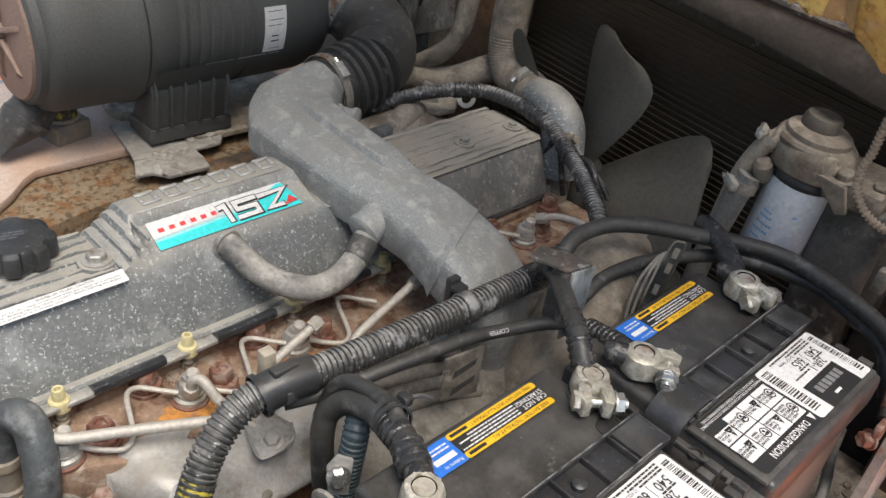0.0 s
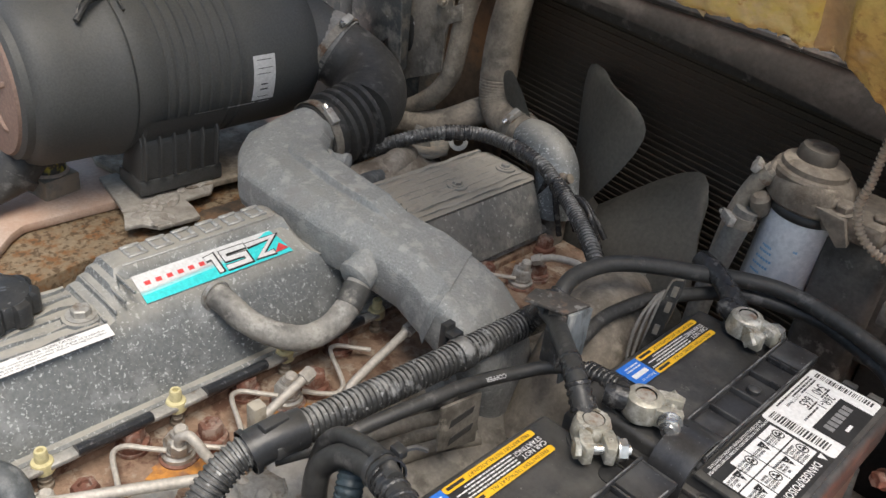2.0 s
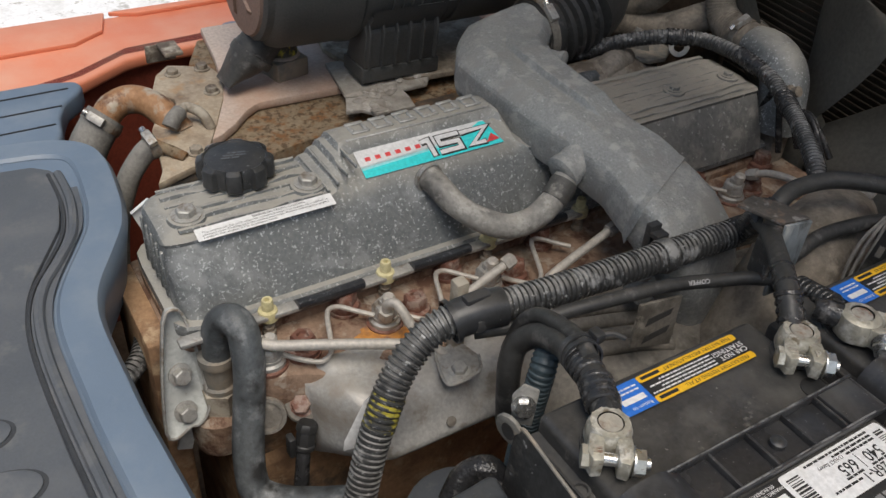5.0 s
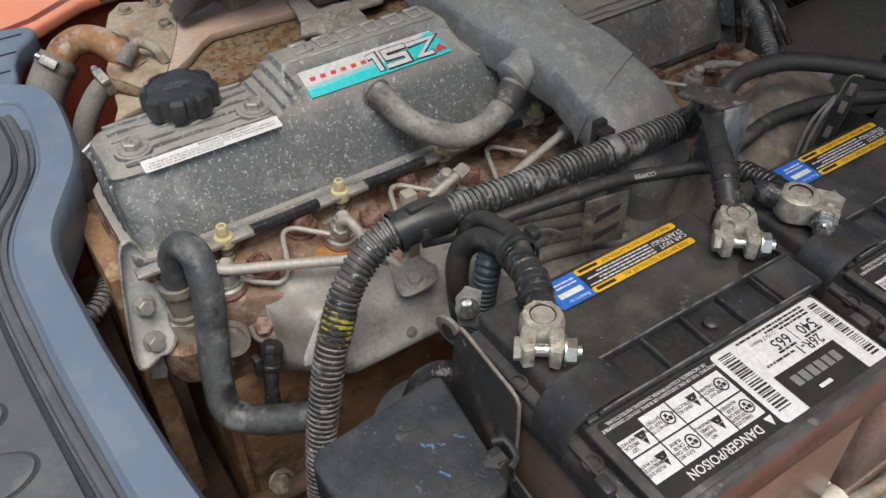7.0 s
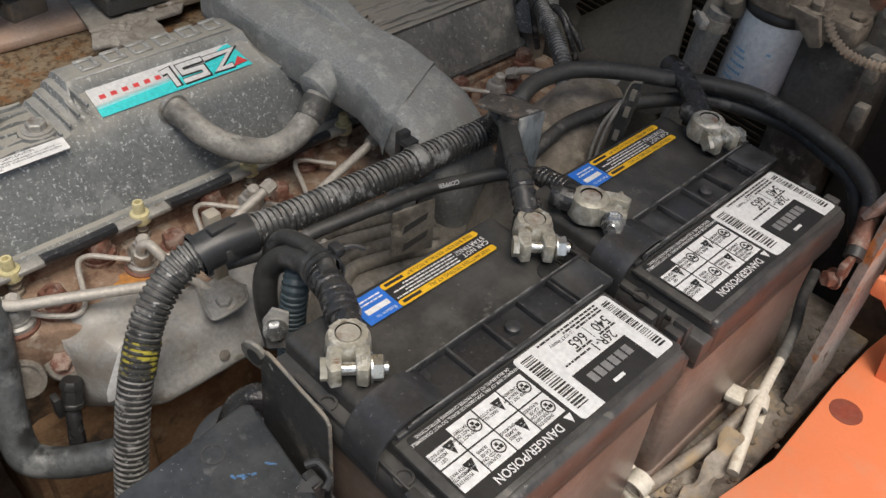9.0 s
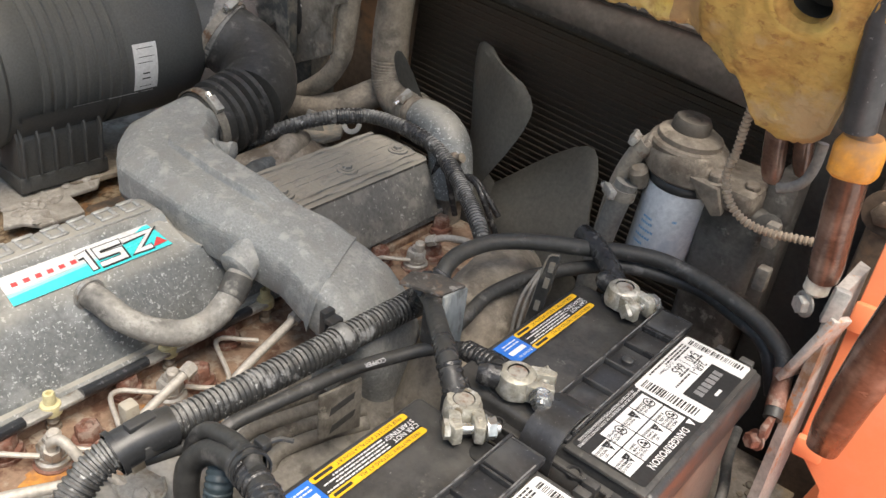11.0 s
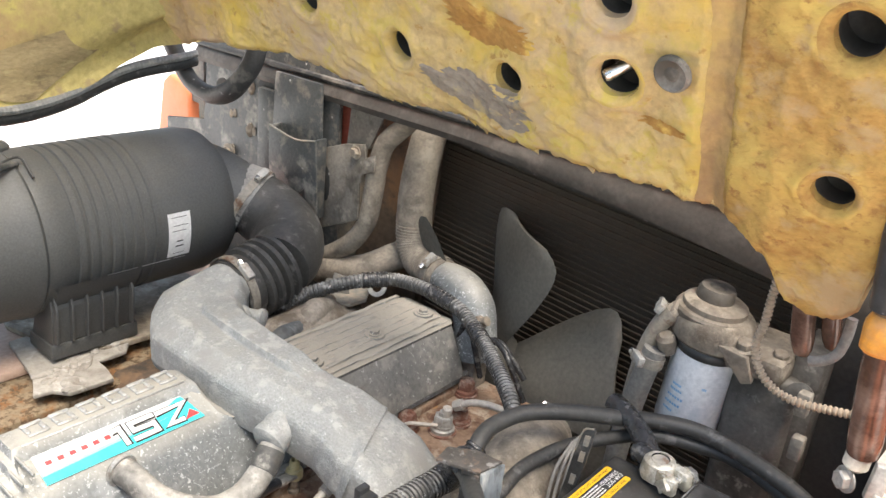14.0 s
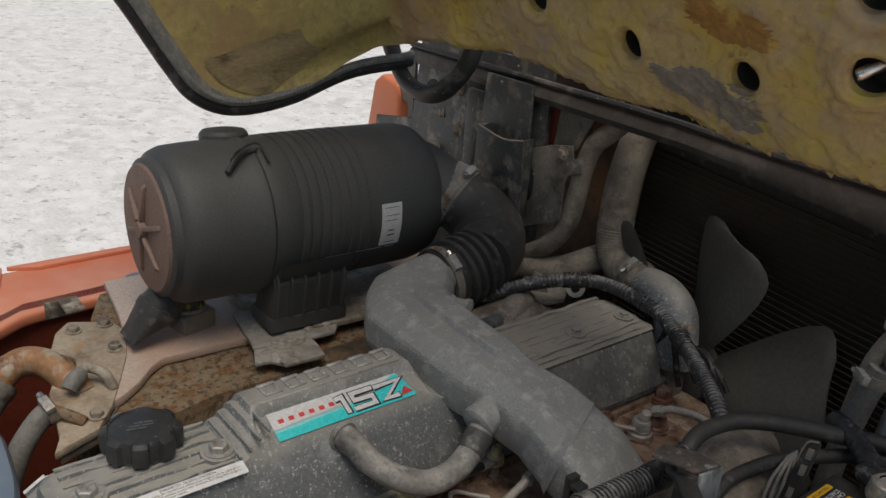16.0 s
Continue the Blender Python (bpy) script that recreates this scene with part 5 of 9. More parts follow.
def battery_tray():
    t = thing("battery_tray", (0, 0.1, 0.64), "dusty steel battery tray with a slotted black end plate", "battery tray")
    part("floor", box(-0.13, 0.135, -0.16, 0.46, 0.640, 0.651, 0.002), M_TRAY, t)
    end = prism([(-0.105, 0.0), (0.085, 0.0), (0.085, 0.10), (-0.026, 0.120), (-0.0270, 0.186), (-0.0285, 0.193), (-0.033, 0.1965), (-0.084, 0.2035), (-0.090, 0.201), (-0.094, 0.194), (-0.097, 0.15)], 0.003, basis((1, 0, 0), (0, 0, 1), (0.006, -0.1062, 0.644)), 0.001)
    part("end_plate", end, M_BLACKMETAL, t, "black end plate with worn edges")
    for u in (-0.06, -0.01, 0.04):
        part("slot", put(box(u - 0.016, u + 0.016, 0.02, 0.10, -0.001, 0.0002, 0.0), basis((1, 0, 0), (0, 0, 1), (0.006, -0.1097, 0.649))), M_HOLE, t, smooth=0)
    part("back_plate", box(-0.094, -0.091, -0.10, 0.44, 0.65, 0.79, 0.001), M_BLACKMETAL, t)
    part("worn_edge", tube([(-0.0880, -0.1077, 0.838), (-0.0845, -0.1077, 0.8445), (-0.078, -0.1077, 0.8475), (-0.052, -0.1077, 0.8440), (-0.028, -0.1077, 0.8408), (-0.0225, -0.1077, 0.8370), (-0.0208, -0.1077, 0.829), (-0.0205, -0.1077, 0.775)], 0.0013, 8, 5), M_GREYMETAL, t, "bare worn plate edge")
    e = part("eyelet", prism([(0.011 * math.cos(a * 0.5236), 0.015 * math.sin(a * 0.5236)) for a in range(12)], 0.003, basis((1, 0.3, 0), (0, -0.2, 1), (-0.0925, -0.1077, 0.8375)), 0.0008), M_GREYMETAL, t, "steel eyelet")
    part("eyelet_hole", prism([(0.005 * math.cos(a * 0.5236), 0.009 * math.sin(a * 0.5236)) for a in range(12)], 0.0004, basis((1, 0.3, 0), (0, -0.2, 1), (-0.0915, -0.1112, 0.8375)), 0.0), M_HOLE, e, smooth=0)
    for x, y in ((0.112, 0.232), (0.105, 0.09), (0.12, 0.36)):
        part("tray_hole", lathe([(0.005, 0), (0.005, 0.0005)], (x, y, 0.6512), (0, 0, 1), 14), M_HOLE, t, smooth=0)
    rng = random.Random(21)
    crumbs = bmesh.new()
    for k in range(240):
        x, y = rng.uniform(0.088, 0.134), rng.uniform(-0.10, 0.42)
        r = rng.uniform(0.0008, 0.0034) if k % 9 else rng.uniform(0.004, 0.007)
        one = bmesh.ops.create_icosphere(crumbs, subdivisions=1, radius=r)["verts"]
        for v in one:
            v.co = Vector((v.co.x * rng.uniform(0.7, 1.4) + x, v.co.y * rng.uniform(0.7, 1.4) + y, v.co.z * 0.55 + 0.6515))
    part("loose_dirt", crumbs, M_DIRTMETAL, t, "crumbs of dry dirt")


battery_tray()


# ---- engine ----
def engine_block():
    t = thing("engine_block", (-0.4, 0.1, 0.32), "rusty cast iron engine block and cylinder head deck", "engine")
    part("block", box(-0.52, -0.335, -0.215, 0.49, 0.33, 0.69, 0.01), M_RUSTORANGE, t)
    part("head", prism([(-0.50, -0.250), (-0.374, -0.250), (-0.366, -0.207), (-0.300, -0.207), (-0.290, -0.17), (-0.272, -0.14), (-0.262, -0.12), (-0.262, 0.485), (-0.50, 0.485)], 0.052, Matrix.Translation((0, 0, 0.685)), 0.004), M_RUST, t, "flaking rusty head deck")
    part("front_plate", box(-0.50, -0.378, -0.268, -0.245, 0.40, 0.735, 0.004), M_RUSTORANGE, t)
    part("sump_cover", box(-0.38, -0.32, -0.205, -0.10, 0.36, 0.60, 0.012), M_RUSTORANGE, t, "orange-brown rusty lower cover")
    part("side_rib", box(-0.335, -0.30, -0.10, 0.44, 0.60, 0.668, 0.006), M_RUST, t)
    part("deck_ledge", box(-0.318, -0.256, -0.135, 0.44, 0.66, 0.722, 0.004), M_RUST, t)
    # raised rims and core plugs along the deck
    part("core_plug", lathe([(0.017, 0), (0.017, 0.004), (0.0135, 0.004), (0.013, 0.001)], (-0.2895, -0.2000, 0.705), (1, -0.5, 0.35), 24), M_CASTGREY, t, "grey core plug")
    return t


engine_block()


def sec(y, near_b, near_t, slope, top_z, far, zb=0.762):
    """One cross section of the cover: bottom near, up the near side, over the top, down the far side."""
    sx, sz = slope
    pts = [(near_b, zb), (near_b - 0.004, zb + 0.012), (near_t, sz - 0.012), (near_t - 0.006, sz - 0.003), (sx, sz + (top_z - sz) * 0.35), (sx - 0.012, top_z - 0.002), (sx - 0.018, top_z), (far + 0.014, top_z), (far + 0.005, top_z - 0.004), (far - 0.001, top_z - 0.014), (far - 0.008, zb)]
    return [(x, y, z) for x, z in pts]


def low_sec(y, s=0.0):
    return sec(y, -0.360 - s, -0.381 - s, (-0.386 - s, 0.8235 - s * 0.4), 0.826 - s * 0.4, -0.474 + s)


def high_sec(y, f=1.0):
    hi = np.array([(x, y, z) for x, z in ((-0.360, 0.762), (-0.364, 0.774), (-0.387, 0.816), (-0.394, 0.8265), (-0.4245, 0.8425), (-0.429, 0.8505), (-0.433, 0.853), (-0.454, 0.853), (-0.463, 0.849), (-0.469, 0.839), (-0.476, 0.762))])
    lo = np.array(low_sec(y))
    return [tuple(v) for v in lo + (hi - lo) * f]


def worn_ridge(x, w, y0, y1, z0, z1):
    rings = []
    for k in range(25):
        y = y0 + (y1 - y0) * k / 24
        a = 1 + 0.75 * noise.noise((x * 90, y * 60, 1))
        b = 1 + 0.75 * noise.noise((x * 90, y * 60, 8))
        h = (z1 - z0) * max(0.15, 1 + 1.1 * noise.noise((x * 200, y * 45, 4)))
        rings.append([(x + w * a, y, z0), (x + w * a * 0.7, y, z0 + h), (x - w * b * 0.7, y, z0 + h), (x - w * b, y, z0)])
    return loft(rings)


def ribbon(pts, w):
    """The outline of a mitred stroke along points in x, y."""
    p = [Vector((x, y)) for x, y in pts]
    left, right = [], []
    for i, c in enumerate(p):
        d0 = (p[i] - p[i - 1]).normalized() if i else (p[1] - p[0]).normalized()
        d1 = (p[i + 1] - p[i]).normalized() if i + 1 < len(p) else d0
        n0, n1 = Vector((-d0.y, d0.x)), Vector((-d1.y, d1.x))
        m = (n0 + n1).normalized()
        m = m * min(w / max(m.dot(n0), 0.3), 2.2 * w)
        e = -d0 * w * 0.4 if i == 0 else (d0 * w * 0.4 if i + 1 == len(p) else Vector((0, 0)))
        left.append(c + m + e)
        right.append(c - m + e)
    return [(q.x, q.y) for q in right + left[::-1]]


def valve_cover():
    t = thing("valve_cover", (-0.42, 0.1, 0.755), "speckled grey cast valve cover with a colourful decal, dusty on top", "valve cover")
    ys = [(-0.238, "s", 0.016), (-0.236, "s", 0.009), (-0.231, "s", 0.004), (-0.224, "s", 0.001), (-0.216, "s", 0.0), (-0.092, "s", 0.0), (-0.0885, "h", 0.16), (-0.082, "h", 0.22), (-0.0795, "h", 0.42), (-0.074, "h", 0.48), (-0.0715, "h", 0.70), (-0.066, "h", 0.76), (-0.0630, "h", 0.96), (-0.058, "h", 1.0), (0.103, "h", 1.0), (0.109, "h", 0.85), (0.113, "h", 0.25), (0.122, "h", 0.0), (0.20, "s", 0.0)]
    part("body", loft([low_sec(y, v) if k == "s" else high_sec(y, v) for y, k, v in ys]), M_COVER, t, "grey speckled front cover", smooth=30)
    fl = []
    for y, a, b in ((-0.2465, -0.385, -0.455), (-0.245, -0.366, -0.476), (-0.238, -0.356, -0.486), (-0.226, -0.352, -0.490), (0.20, -0.352, -0.490), (0.45, -0.352, -0.490), (0.456, -0.36, -0.48)):
        fl.append([(a, y, 0.752), (a, y, 0.760), (a - 0.002, y, 0.7625), (b + 0.002, y, 0.7625), (b, y, 0.760), (b, y, 0.752)])
    part("flange", loft(fl), M_COVER, t, smooth=30)
    gk = [[(x * 1.0 + (0.0015 if i < 3 else -0.0015), y, 0.7375 + (z - 0.752) * 0.9) for i, (x, y, z) in enumerate(r)] for r in fl]
    part("gasket_base", loft(gk), M_RUST, t)
    rear = lambda y, s=0.0: [(x + (0.012 if i < 5 else 0.0) * (1 if s == 0 else 0.6), y, z) for i, (x, y, z) in enumerate(low_sec(y, s))]
    part("rear_body", loft([rear(0.2005), rear(0.435), rear(0.442, 0.002), rear(0.447, 0.006)]), M_COVER2, t, "dust-caked rear cover", smooth=30)
    # long ridges on the tops
    for k in range(6):
        x = -0.400 - 0.0128 * k
        part("ridge", worn_ridge(x, 0.0024, -0.222, -0.094, 0.8255, 0.8280), M_COVER, t)
    for k in range(8):
        x = -0.384 - 0.0118 * k
        part("ridge", worn_ridge(x, 0.0036, 0.2055, 0.437, 0.8252, 0.8264), M_COVER2, t)
    for y in (-0.228,):
        for k in range(5):
            z = 0.772 + 0.0
            x = -0.40 - 0.014 * k
            part("front_rib", box(x - 0.002, x + 0.002, y - 0.012, y - 0.002, 0.765, 0.812, 0.001, 1), M_COVER, t)
    # stepped fins at the shoulder of the raised part
    for k in range(4):
        y = -0.089 + 0.0088 * k
        z = 0.8262 + 0.0064 * k
        part("step_fin", box(-0.462, -0.396, y - 0.0012, y + 0.0012, z, z + 0.0042, 0.0008, 1), M_COVER, t)
    for y in (-0.21, -0.1005):
        c = part("cover_bolt", hexhead((-0.4165, y, 0.8285), r=0.0085, h=0.0085, washer=0.0125), M_STEEL, t, "dull cover bolt on a washer")
        part("bolt_seat", lathe([(0.0165, 0), (0.0155, 0.003), (0.0130, 0.0032)], (-0.4165, y, 0.8258), (0, 0, 1), 24), M_COVER, c)
    for y in (0.245, 0.34, 0.425):
        part("cover_bolt", hexhead((-0.412, y, 0.8272), r=0.0060, h=0.005, washer=0.0080), M_COVER2, t, "dusty cover bolt")
        part("bolt_seat", lathe([(0.0125, 0), (0.0118, 0.0022), (0.0100, 0.0024)], (-0.412, y, 0.8255), (0, 0, 1), 24), M_COVER2, t)
    # decal on the sloping shoulder
    dm = basis((0, 1, 0), (-0.0305, 0, 0.016), (-0.4115, 0.0235, 0.8364))
    L, H = 0.0755, 0.0145
    dec = part("decal", put(prism([(-L, -H), (L, -H), (L - 0.010, H), (-L, H)], 0.0003), dm @ Matrix.Translation((0, 0, 0.0006))), M_PALE, t, "cyan and silver decal", smooth=0)
    part("decal_stripe", put(prism([(-L, -H), (L, -H), (L - 0.005, 0.0), (0.0, -0.0035), (-L, -0.0065)], 0.0002), dm @ Matrix.Translation((0, 0, 0.0010))), M_CYAN, dec, smooth=0)
    for k, mt in enumerate((M_CYANPALE, M_CYANMID)):
        lift, z = 0.0045 - 0.0020 * k, 0.0007 + 0.0001 * k
        part("decal_fade", put(prism([(-L, -0.0070), (0.0, -0.0040), (0.022, -0.0028), (0.026, -0.0028 + lift), (0.0, -0.0035 + lift), (-L, -0.0065 + lift)], 0.0002), dm @ Matrix.Translation((0, 0, z))), mt, dec, smooth=0)
    part("decal_stripe", put(prism([(0.022, -0.002), (L - 0.004, 0.0), (L - 0.010, H - 0.001), (0.060, H - 0.001)], 0.0002), dm @ Matrix.Translation((0, 0, 0.0008))), M_CYAN, dec, smooth=0)
    strokes = ([(0.447, 0.27), (0.493, 0.235), (0.498, 0.84)], [(0.712, 0.245), (0.562, 0.245), (0.565, 0.50), (0.696, 0.52), (0.698, 0.79), (0.546, 0.79)], [(0.735, 0.28), (0.925, 0.26), (0.778, 0.80), (0.875, 0.80)])
    for line in strokes:
        pts = [(-L + 2 * L * a, H - 2 * H * b) for a, b in line]
        part("model_shadow", put(prism(ribbon(pts, 0.0036), 0.0002), dm @ Matrix.Translation((0.0006, -0.0004, 0.0013))), M_INK, dec, smooth=0)
        part("model_number", put(prism(ribbon(pts, 0.0022), 0.0002), dm @ Matrix.Translation((0, 0, 0.0016))), M_PALE, dec, "silver printed model number", smooth=0)
    part("decal_corner", put(prism([(L - 0.0185, -H + 0.0036), (L - 0.003, -H + 0.0044), (L - 0.0095, -H + 0.0125)], 0.0002), dm @ Matrix.Translation((0, 0, 0.0020))), M_RED, dec, smooth=0)
    for k in range(6):
        x = -0.0695 + 0.0105 * k
        part("brand_bar", put(sheet(x + 0.0014, x + 0.0068, 0.0012, 0.0054), dm @ Matrix.Translation((0, 0.0008, 0.0010))), M_RED, dec, smooth=0)
    # raised cast lettering, as plain blocks
    for k in range(6):
        y = -0.0455 + 0.0248 * k
        frame_bm = box(-0.4575, -0.4530, y, y + 0.0185, 0.8525, 0.8550, 0.0010, 1)
        for x0, x1, y0, y1 in ((-0.4420, -0.4375, 0.0, 0.0185), (-0.4525, -0.4425, 0.0, 0.0045), (-0.4525, -0.4425, 0.0140, 0.0185)):
            add(frame_bm, box(x0, x1, y + y0, y + y1, 0.8525, 0.8550, 0.0010, 1))
        part("raised_frame", frame_bm, M_EMBOSS, t, "worn raised casting mark")
    part("raised_line", box(-0.4335, -0.4305, -0.055, 0.10, 0.8515, 0.8532, 0.0008, 1), M_EMBOSS, t)
    # caution strip on the near shoulder
    cm = basis((0, 1, 0.0), (-0.010, 0, 0.003), (-0.3868, -0.151, 0.8276))
    cs = part("caution_label", put(sheet(-0.0610, 0.0610, -0.0068, 0.0064, 0, 0.001), cm @ Matrix.Translation((0, 0, 0.0006))), M_WHITE, t, "white oil filling label", smooth=0)
    part("printed_line", put(letters("ENGINE OIL FILLING CAUTION", 0.0034, 0, 0.01), cm @ Matrix.Translation((0.012, 0.0040, 0.0009))), M_INK, cs, smooth=0)
    for k, words in enumerate(("The engine oil dip stick must be removed when the engine oil is added to", "prevent over flowing into the intake manifold. Before starting the engine", "confirm the engine oil is at proper level.")):
        w = letters(words, 0.0029)
        x0, x1 = min(v.co.x for v in w.verts), max(v.co.x for v in w.verts)
        fit = (0.112 if k < 2 else 0.064) / (x1 - x0)
        part("printed_line", put(w, cm @ Matrix.Translation((0 if k < 2 else -0.024, 0.0010 - 0.0027 * k, 0.0009)) @ Matrix.Diagonal((fit, 1, 1, 1))), M_INK, cs, smooth=0)
    return t


valve_cover()


def oil_cap():
    c = Vector((-0.455, -0.152, 0.8285))
    t = thing("oil_filler_cap", c, "black plastic oil filler cap with a scalloped rim", "oil cap")
    n, rings = 96, []
    for r, z, sc in ((0.0325, 0.002, 1), (0.034, 0.004, 1), (0.034, 0.0175, 1), (0.0328, 0.020, 1), (0.0282, 0.0222, 0.3), (0.0270, 0.0219, 0), (0.0262, 0.0207, 0), (0.012, 0.0220, 0), (0.001, 0.0221, 0)):
        ring = []
        for i in range(n):
            a = 2 * math.pi * i / n
            k = 0.5 + 0.5 * math.cos(8 * a)
            cut = 0.0052 * sc * min(1, max(0, k - 0.45) / 0.25)
            ring.append(c + Vector(((r - cut) * math.cos(a), (r - cut) * math.sin(a), z)))
        rings.append(ring)
    part("cap", loft(rings), M_BLACKPL, t, smooth=30)
    part("oil_symbol", put(bars([(-0.010, 0.010, 0.0), (-0.006, 0.010, 0.004), (-0.012, 0.004, -0.004)], 0.0022, 2), basis((0.25, 1, 0), (-1, 0.25, 0), c + Vector((0, 0, 0.0226)))), M_MAT, t, smooth=0)
    part("neck", lathe([(0.026, -0.004), (0.026, 0.004)], c, (0, 0, 1), 24), M_COVER, t)


oil_cap()


def superellipse(c, right, up, w, h, n=28, e=0.45):
    c, right, up = Vector(c), Vector(right).normalized(), Vector(up).normalized()
    out = []
    for i in range(n):
        a = 2 * math.pi * i / n
        ca, sa = math.cos(a), math.sin(a)
        out.append(c + right * (w / 2 * math.copysign(abs(ca) ** e, ca)) + up * (h / 2 * math.copysign(abs(sa) ** e, sa)))
    return out


def intake_duct():
    t = thing("intake_duct", (-0.4, 0.16, 0.76), "cast aluminium intake pipe crossing over the valve cover", "intake pipe")
    # centre, side direction, up direction, width, height, roundness, rise of the raised panel on the rear side
    S = [((-0.578, 0.262, 0.842), (1, 0.25, 0), (0, 0, 1), 0.074, 0.074, 1.0, 0.0),
         ((-0.574, 0.248, 0.842), (1, 0.25, 0), (0, 0, 1), 0.078, 0.072, 0.8, 0.0),
         ((-0.566, 0.230, 0.842), (1, 0.25, 0), (0, 0, 1), 0.096, 0.064, 0.25, 0.0),
         ((-0.556, 0.206, 0.842), (1, 0.45, 0), (0, 0, 1), 0.102, 0.060, 0.0, 0.0),
         ((-0.5345, 0.1875, 0.842), (0.8, 0.8, 0), (0, 0, 1), 0.102, 0.058, 0.0, 0.1),
         ((-0.508, 0.1700, 0.842), (0.4, 1, 0), (0, 0, 1), 0.100, 0.057, 0.0, 0.55),
         ((-0.4695, 0.1645, 0.842), (0.08, 1, 0), (0.02, 0, 1), 0.087, 0.057, 0.0, 1.0),
         ((-0.420, 0.1620, 0.842), (0, 1, 0), (0.03, 0, 1), 0.082, 0.056, 0.0, 1.0),
         ((-0.372, 0.1640, 0.840), (-0.05, 1, 0), (0.06, 0, 1), 0.078, 0.056, 0.0, 0.95),
         ((-0.350, 0.1680, 0.838), (-0.10, 1, 0), (0.09, 0, 1), 0.075, 0.056, 0.0, 0.15),
         ((-0.331, 0.1720, 0.835), (-0.15, 1, 0), (0.12, 0, 1), 0.076, 0.056, 0.0, 0.0),
         ((-0.302, 0.1795, 0.830), (-0.3, 1, 0), (0.2, 0, 1), 0.083, 0.058, 0.05, 0.0),
         ((-0.2714, 0.1795, 0.8225), (-0.42, 0.9, 0), (0.28, 0, 0.95), 0.098, 0.061, 0.1, 0.0),
         ((-0.2635, 0.1775, 0.8205), (-0.45, 0.9, 0), (0.3, 0, 0.95), 0.108, 0.064, 0.1, 0.0)]
    # across (to the rear) and up, as shares of half the width and height, and the share of the panel
    SEC = [(-0.80, -1.0, 0), (0.80, -1.0, 0), (0.95, -0.90, 0), (1.0, -0.62, 0), (1.0, 0.42, 0), (0.985, 0.58, 0), (0.94, 0.74, 0.3), (0.87, 0.88, 0.8), (0.79, 0.97, 1), (0.72, 1.0, 1), (0.16, 1.0, 1), (0.11, 1.0, 0.9), (0.055, 1.0, 0.12), (0.02, 1.0, 0), (-0.25, 1.0, 0), (-0.46, 1.0, 0), (-0.51, 0.985, 0), (-0.56, 0.945, 0), (-0.90, 0.55, 0), (-0.95, 0.46, 0), (-0.985, 0.34, 0), (-1.0, 0.18, 0), (-1.0, -0.62, 0), (-0.95, -0.90, 0)]

    def at(vals, f):
        i = min(int(f), len(vals) - 2)
        k = f - i
        k = k * k * (3 - 2 * k) * 0.35 + k * 0.65
        return [a + (b - a) * k for a, b in zip(vals[i], vals[i + 1])]

    flat = [(*c, *r, *u, w, h, e, s) for c, r, u, w, h, e, s in S]
    rings = []
    for k in range(6 * (len(S) - 1) + 1):
        v = at(flat, k / 6)
        c, r, u = Vector(v[0:3]), Vector(v[3:6]).normalized(), Vector(v[6:9]).normalized()
        w, h, e, s = v[9:]
        ring = []
        for a, b, lift in SEC:
            n = math.hypot(a, b)
            ring.append(c + r * (w / 2 * (a + (a / n - a) * e)) + u * (h / 2 * (b + (b / n - b) * e) + 0.0085 * s * lift))
        rings.append(ring)
    part("pipe", roughen(loft(rings), 0.0002, 90), M_DUCT, t, "grainy cast pipe", smooth=15)
    S2 = [((-0.2645, 0.1772, 0.8207), (-0.45, 0.9, 0), (0.3, 0, 0.95), 0.1030, 0.0590, 0.42),
          ((-0.2560, 0.1795, 0.8170), (-0.44, 0.9, 0), (0.35, 0, 0.95), 0.1045, 0.0610, 0.44),
          ((-0.238, 0.185, 0.806), (-0.36, 0.9, 0), (0.55, 0, 0.84), 0.106, 0.064, 0.48),
          ((-0.220, 0.190, 0.785), (-0.28, 0.9, 0), (0.8, 0, 0.6), 0.104, 0.066, 0.5),
          ((-0.212, 0.198, 0.750), (-0.2, 0.9, 0), (0.95, 0, 0.3), 0.092, 0.062, 0.55),
          ((-0.210, 0.202, 0.71), (-0.1, 1, 0), (1, 0, 0.1), 0.080, 0.06, 0.6)]
    flat = [(*c, *r, *u, w, h, e) for c, r, u, w, h, e in S2]
    rows = [at(flat, k / 5) for k in range(5 * (len(S2) - 1) + 1)]
    part("elbow", roughen(loft([superellipse(v[0:3], v[3:6], v[6:9], v[9], v[10], 44, v[11]) for v in rows]), 0.0003, 90), M_DUCT, t, "cast elbow down to the manifold", smooth=55)
    part("boss", lathe([(0.011, -0.02), (0.011, 0.010), (0.008, 0.013)], (-0.512, 0.226, 0.846), (0.35, 0.75, 0.35), 16), M_DUCT, t)
    part("boss", lathe([(0.0085, -0.01), (0.0085, 0.020), (0.0105, 0.021), (0.0105, 0.026), (0.006, 0.028)], (-0.516, 0.233, 0.846), (0.9, 0.4, 0.05), 14), M_DUCT, t)
    part("boss_web", prism([(0, 0), (0.012, 0.004), (0.030, -0.030), (0.018, -0.045), (0.0, -0.03)], 0.005, basis((0.95, 0.3, 0), (0, 0, 1), (-0.512, 0.242, 0.843)), 0.0015), M_DUCT, t)
    part("breather_neck", lathe([(0.021, -0.030), (0.0175, -0.012), (0.0165, -0.004), (0.0180, 0.002), (0.0180, 0.007), (0.014, 0.010)], (-0.333, 0.127, 0.828), (0.12, -0.75, -0.30), 24), M_DUCT, t)
    # bolted foot lug beside the clip
    part("lug", box(-0.228, -0.204, 0.118, 0.136, 0.758, 0.786, 0.004), M_DUCT, t)
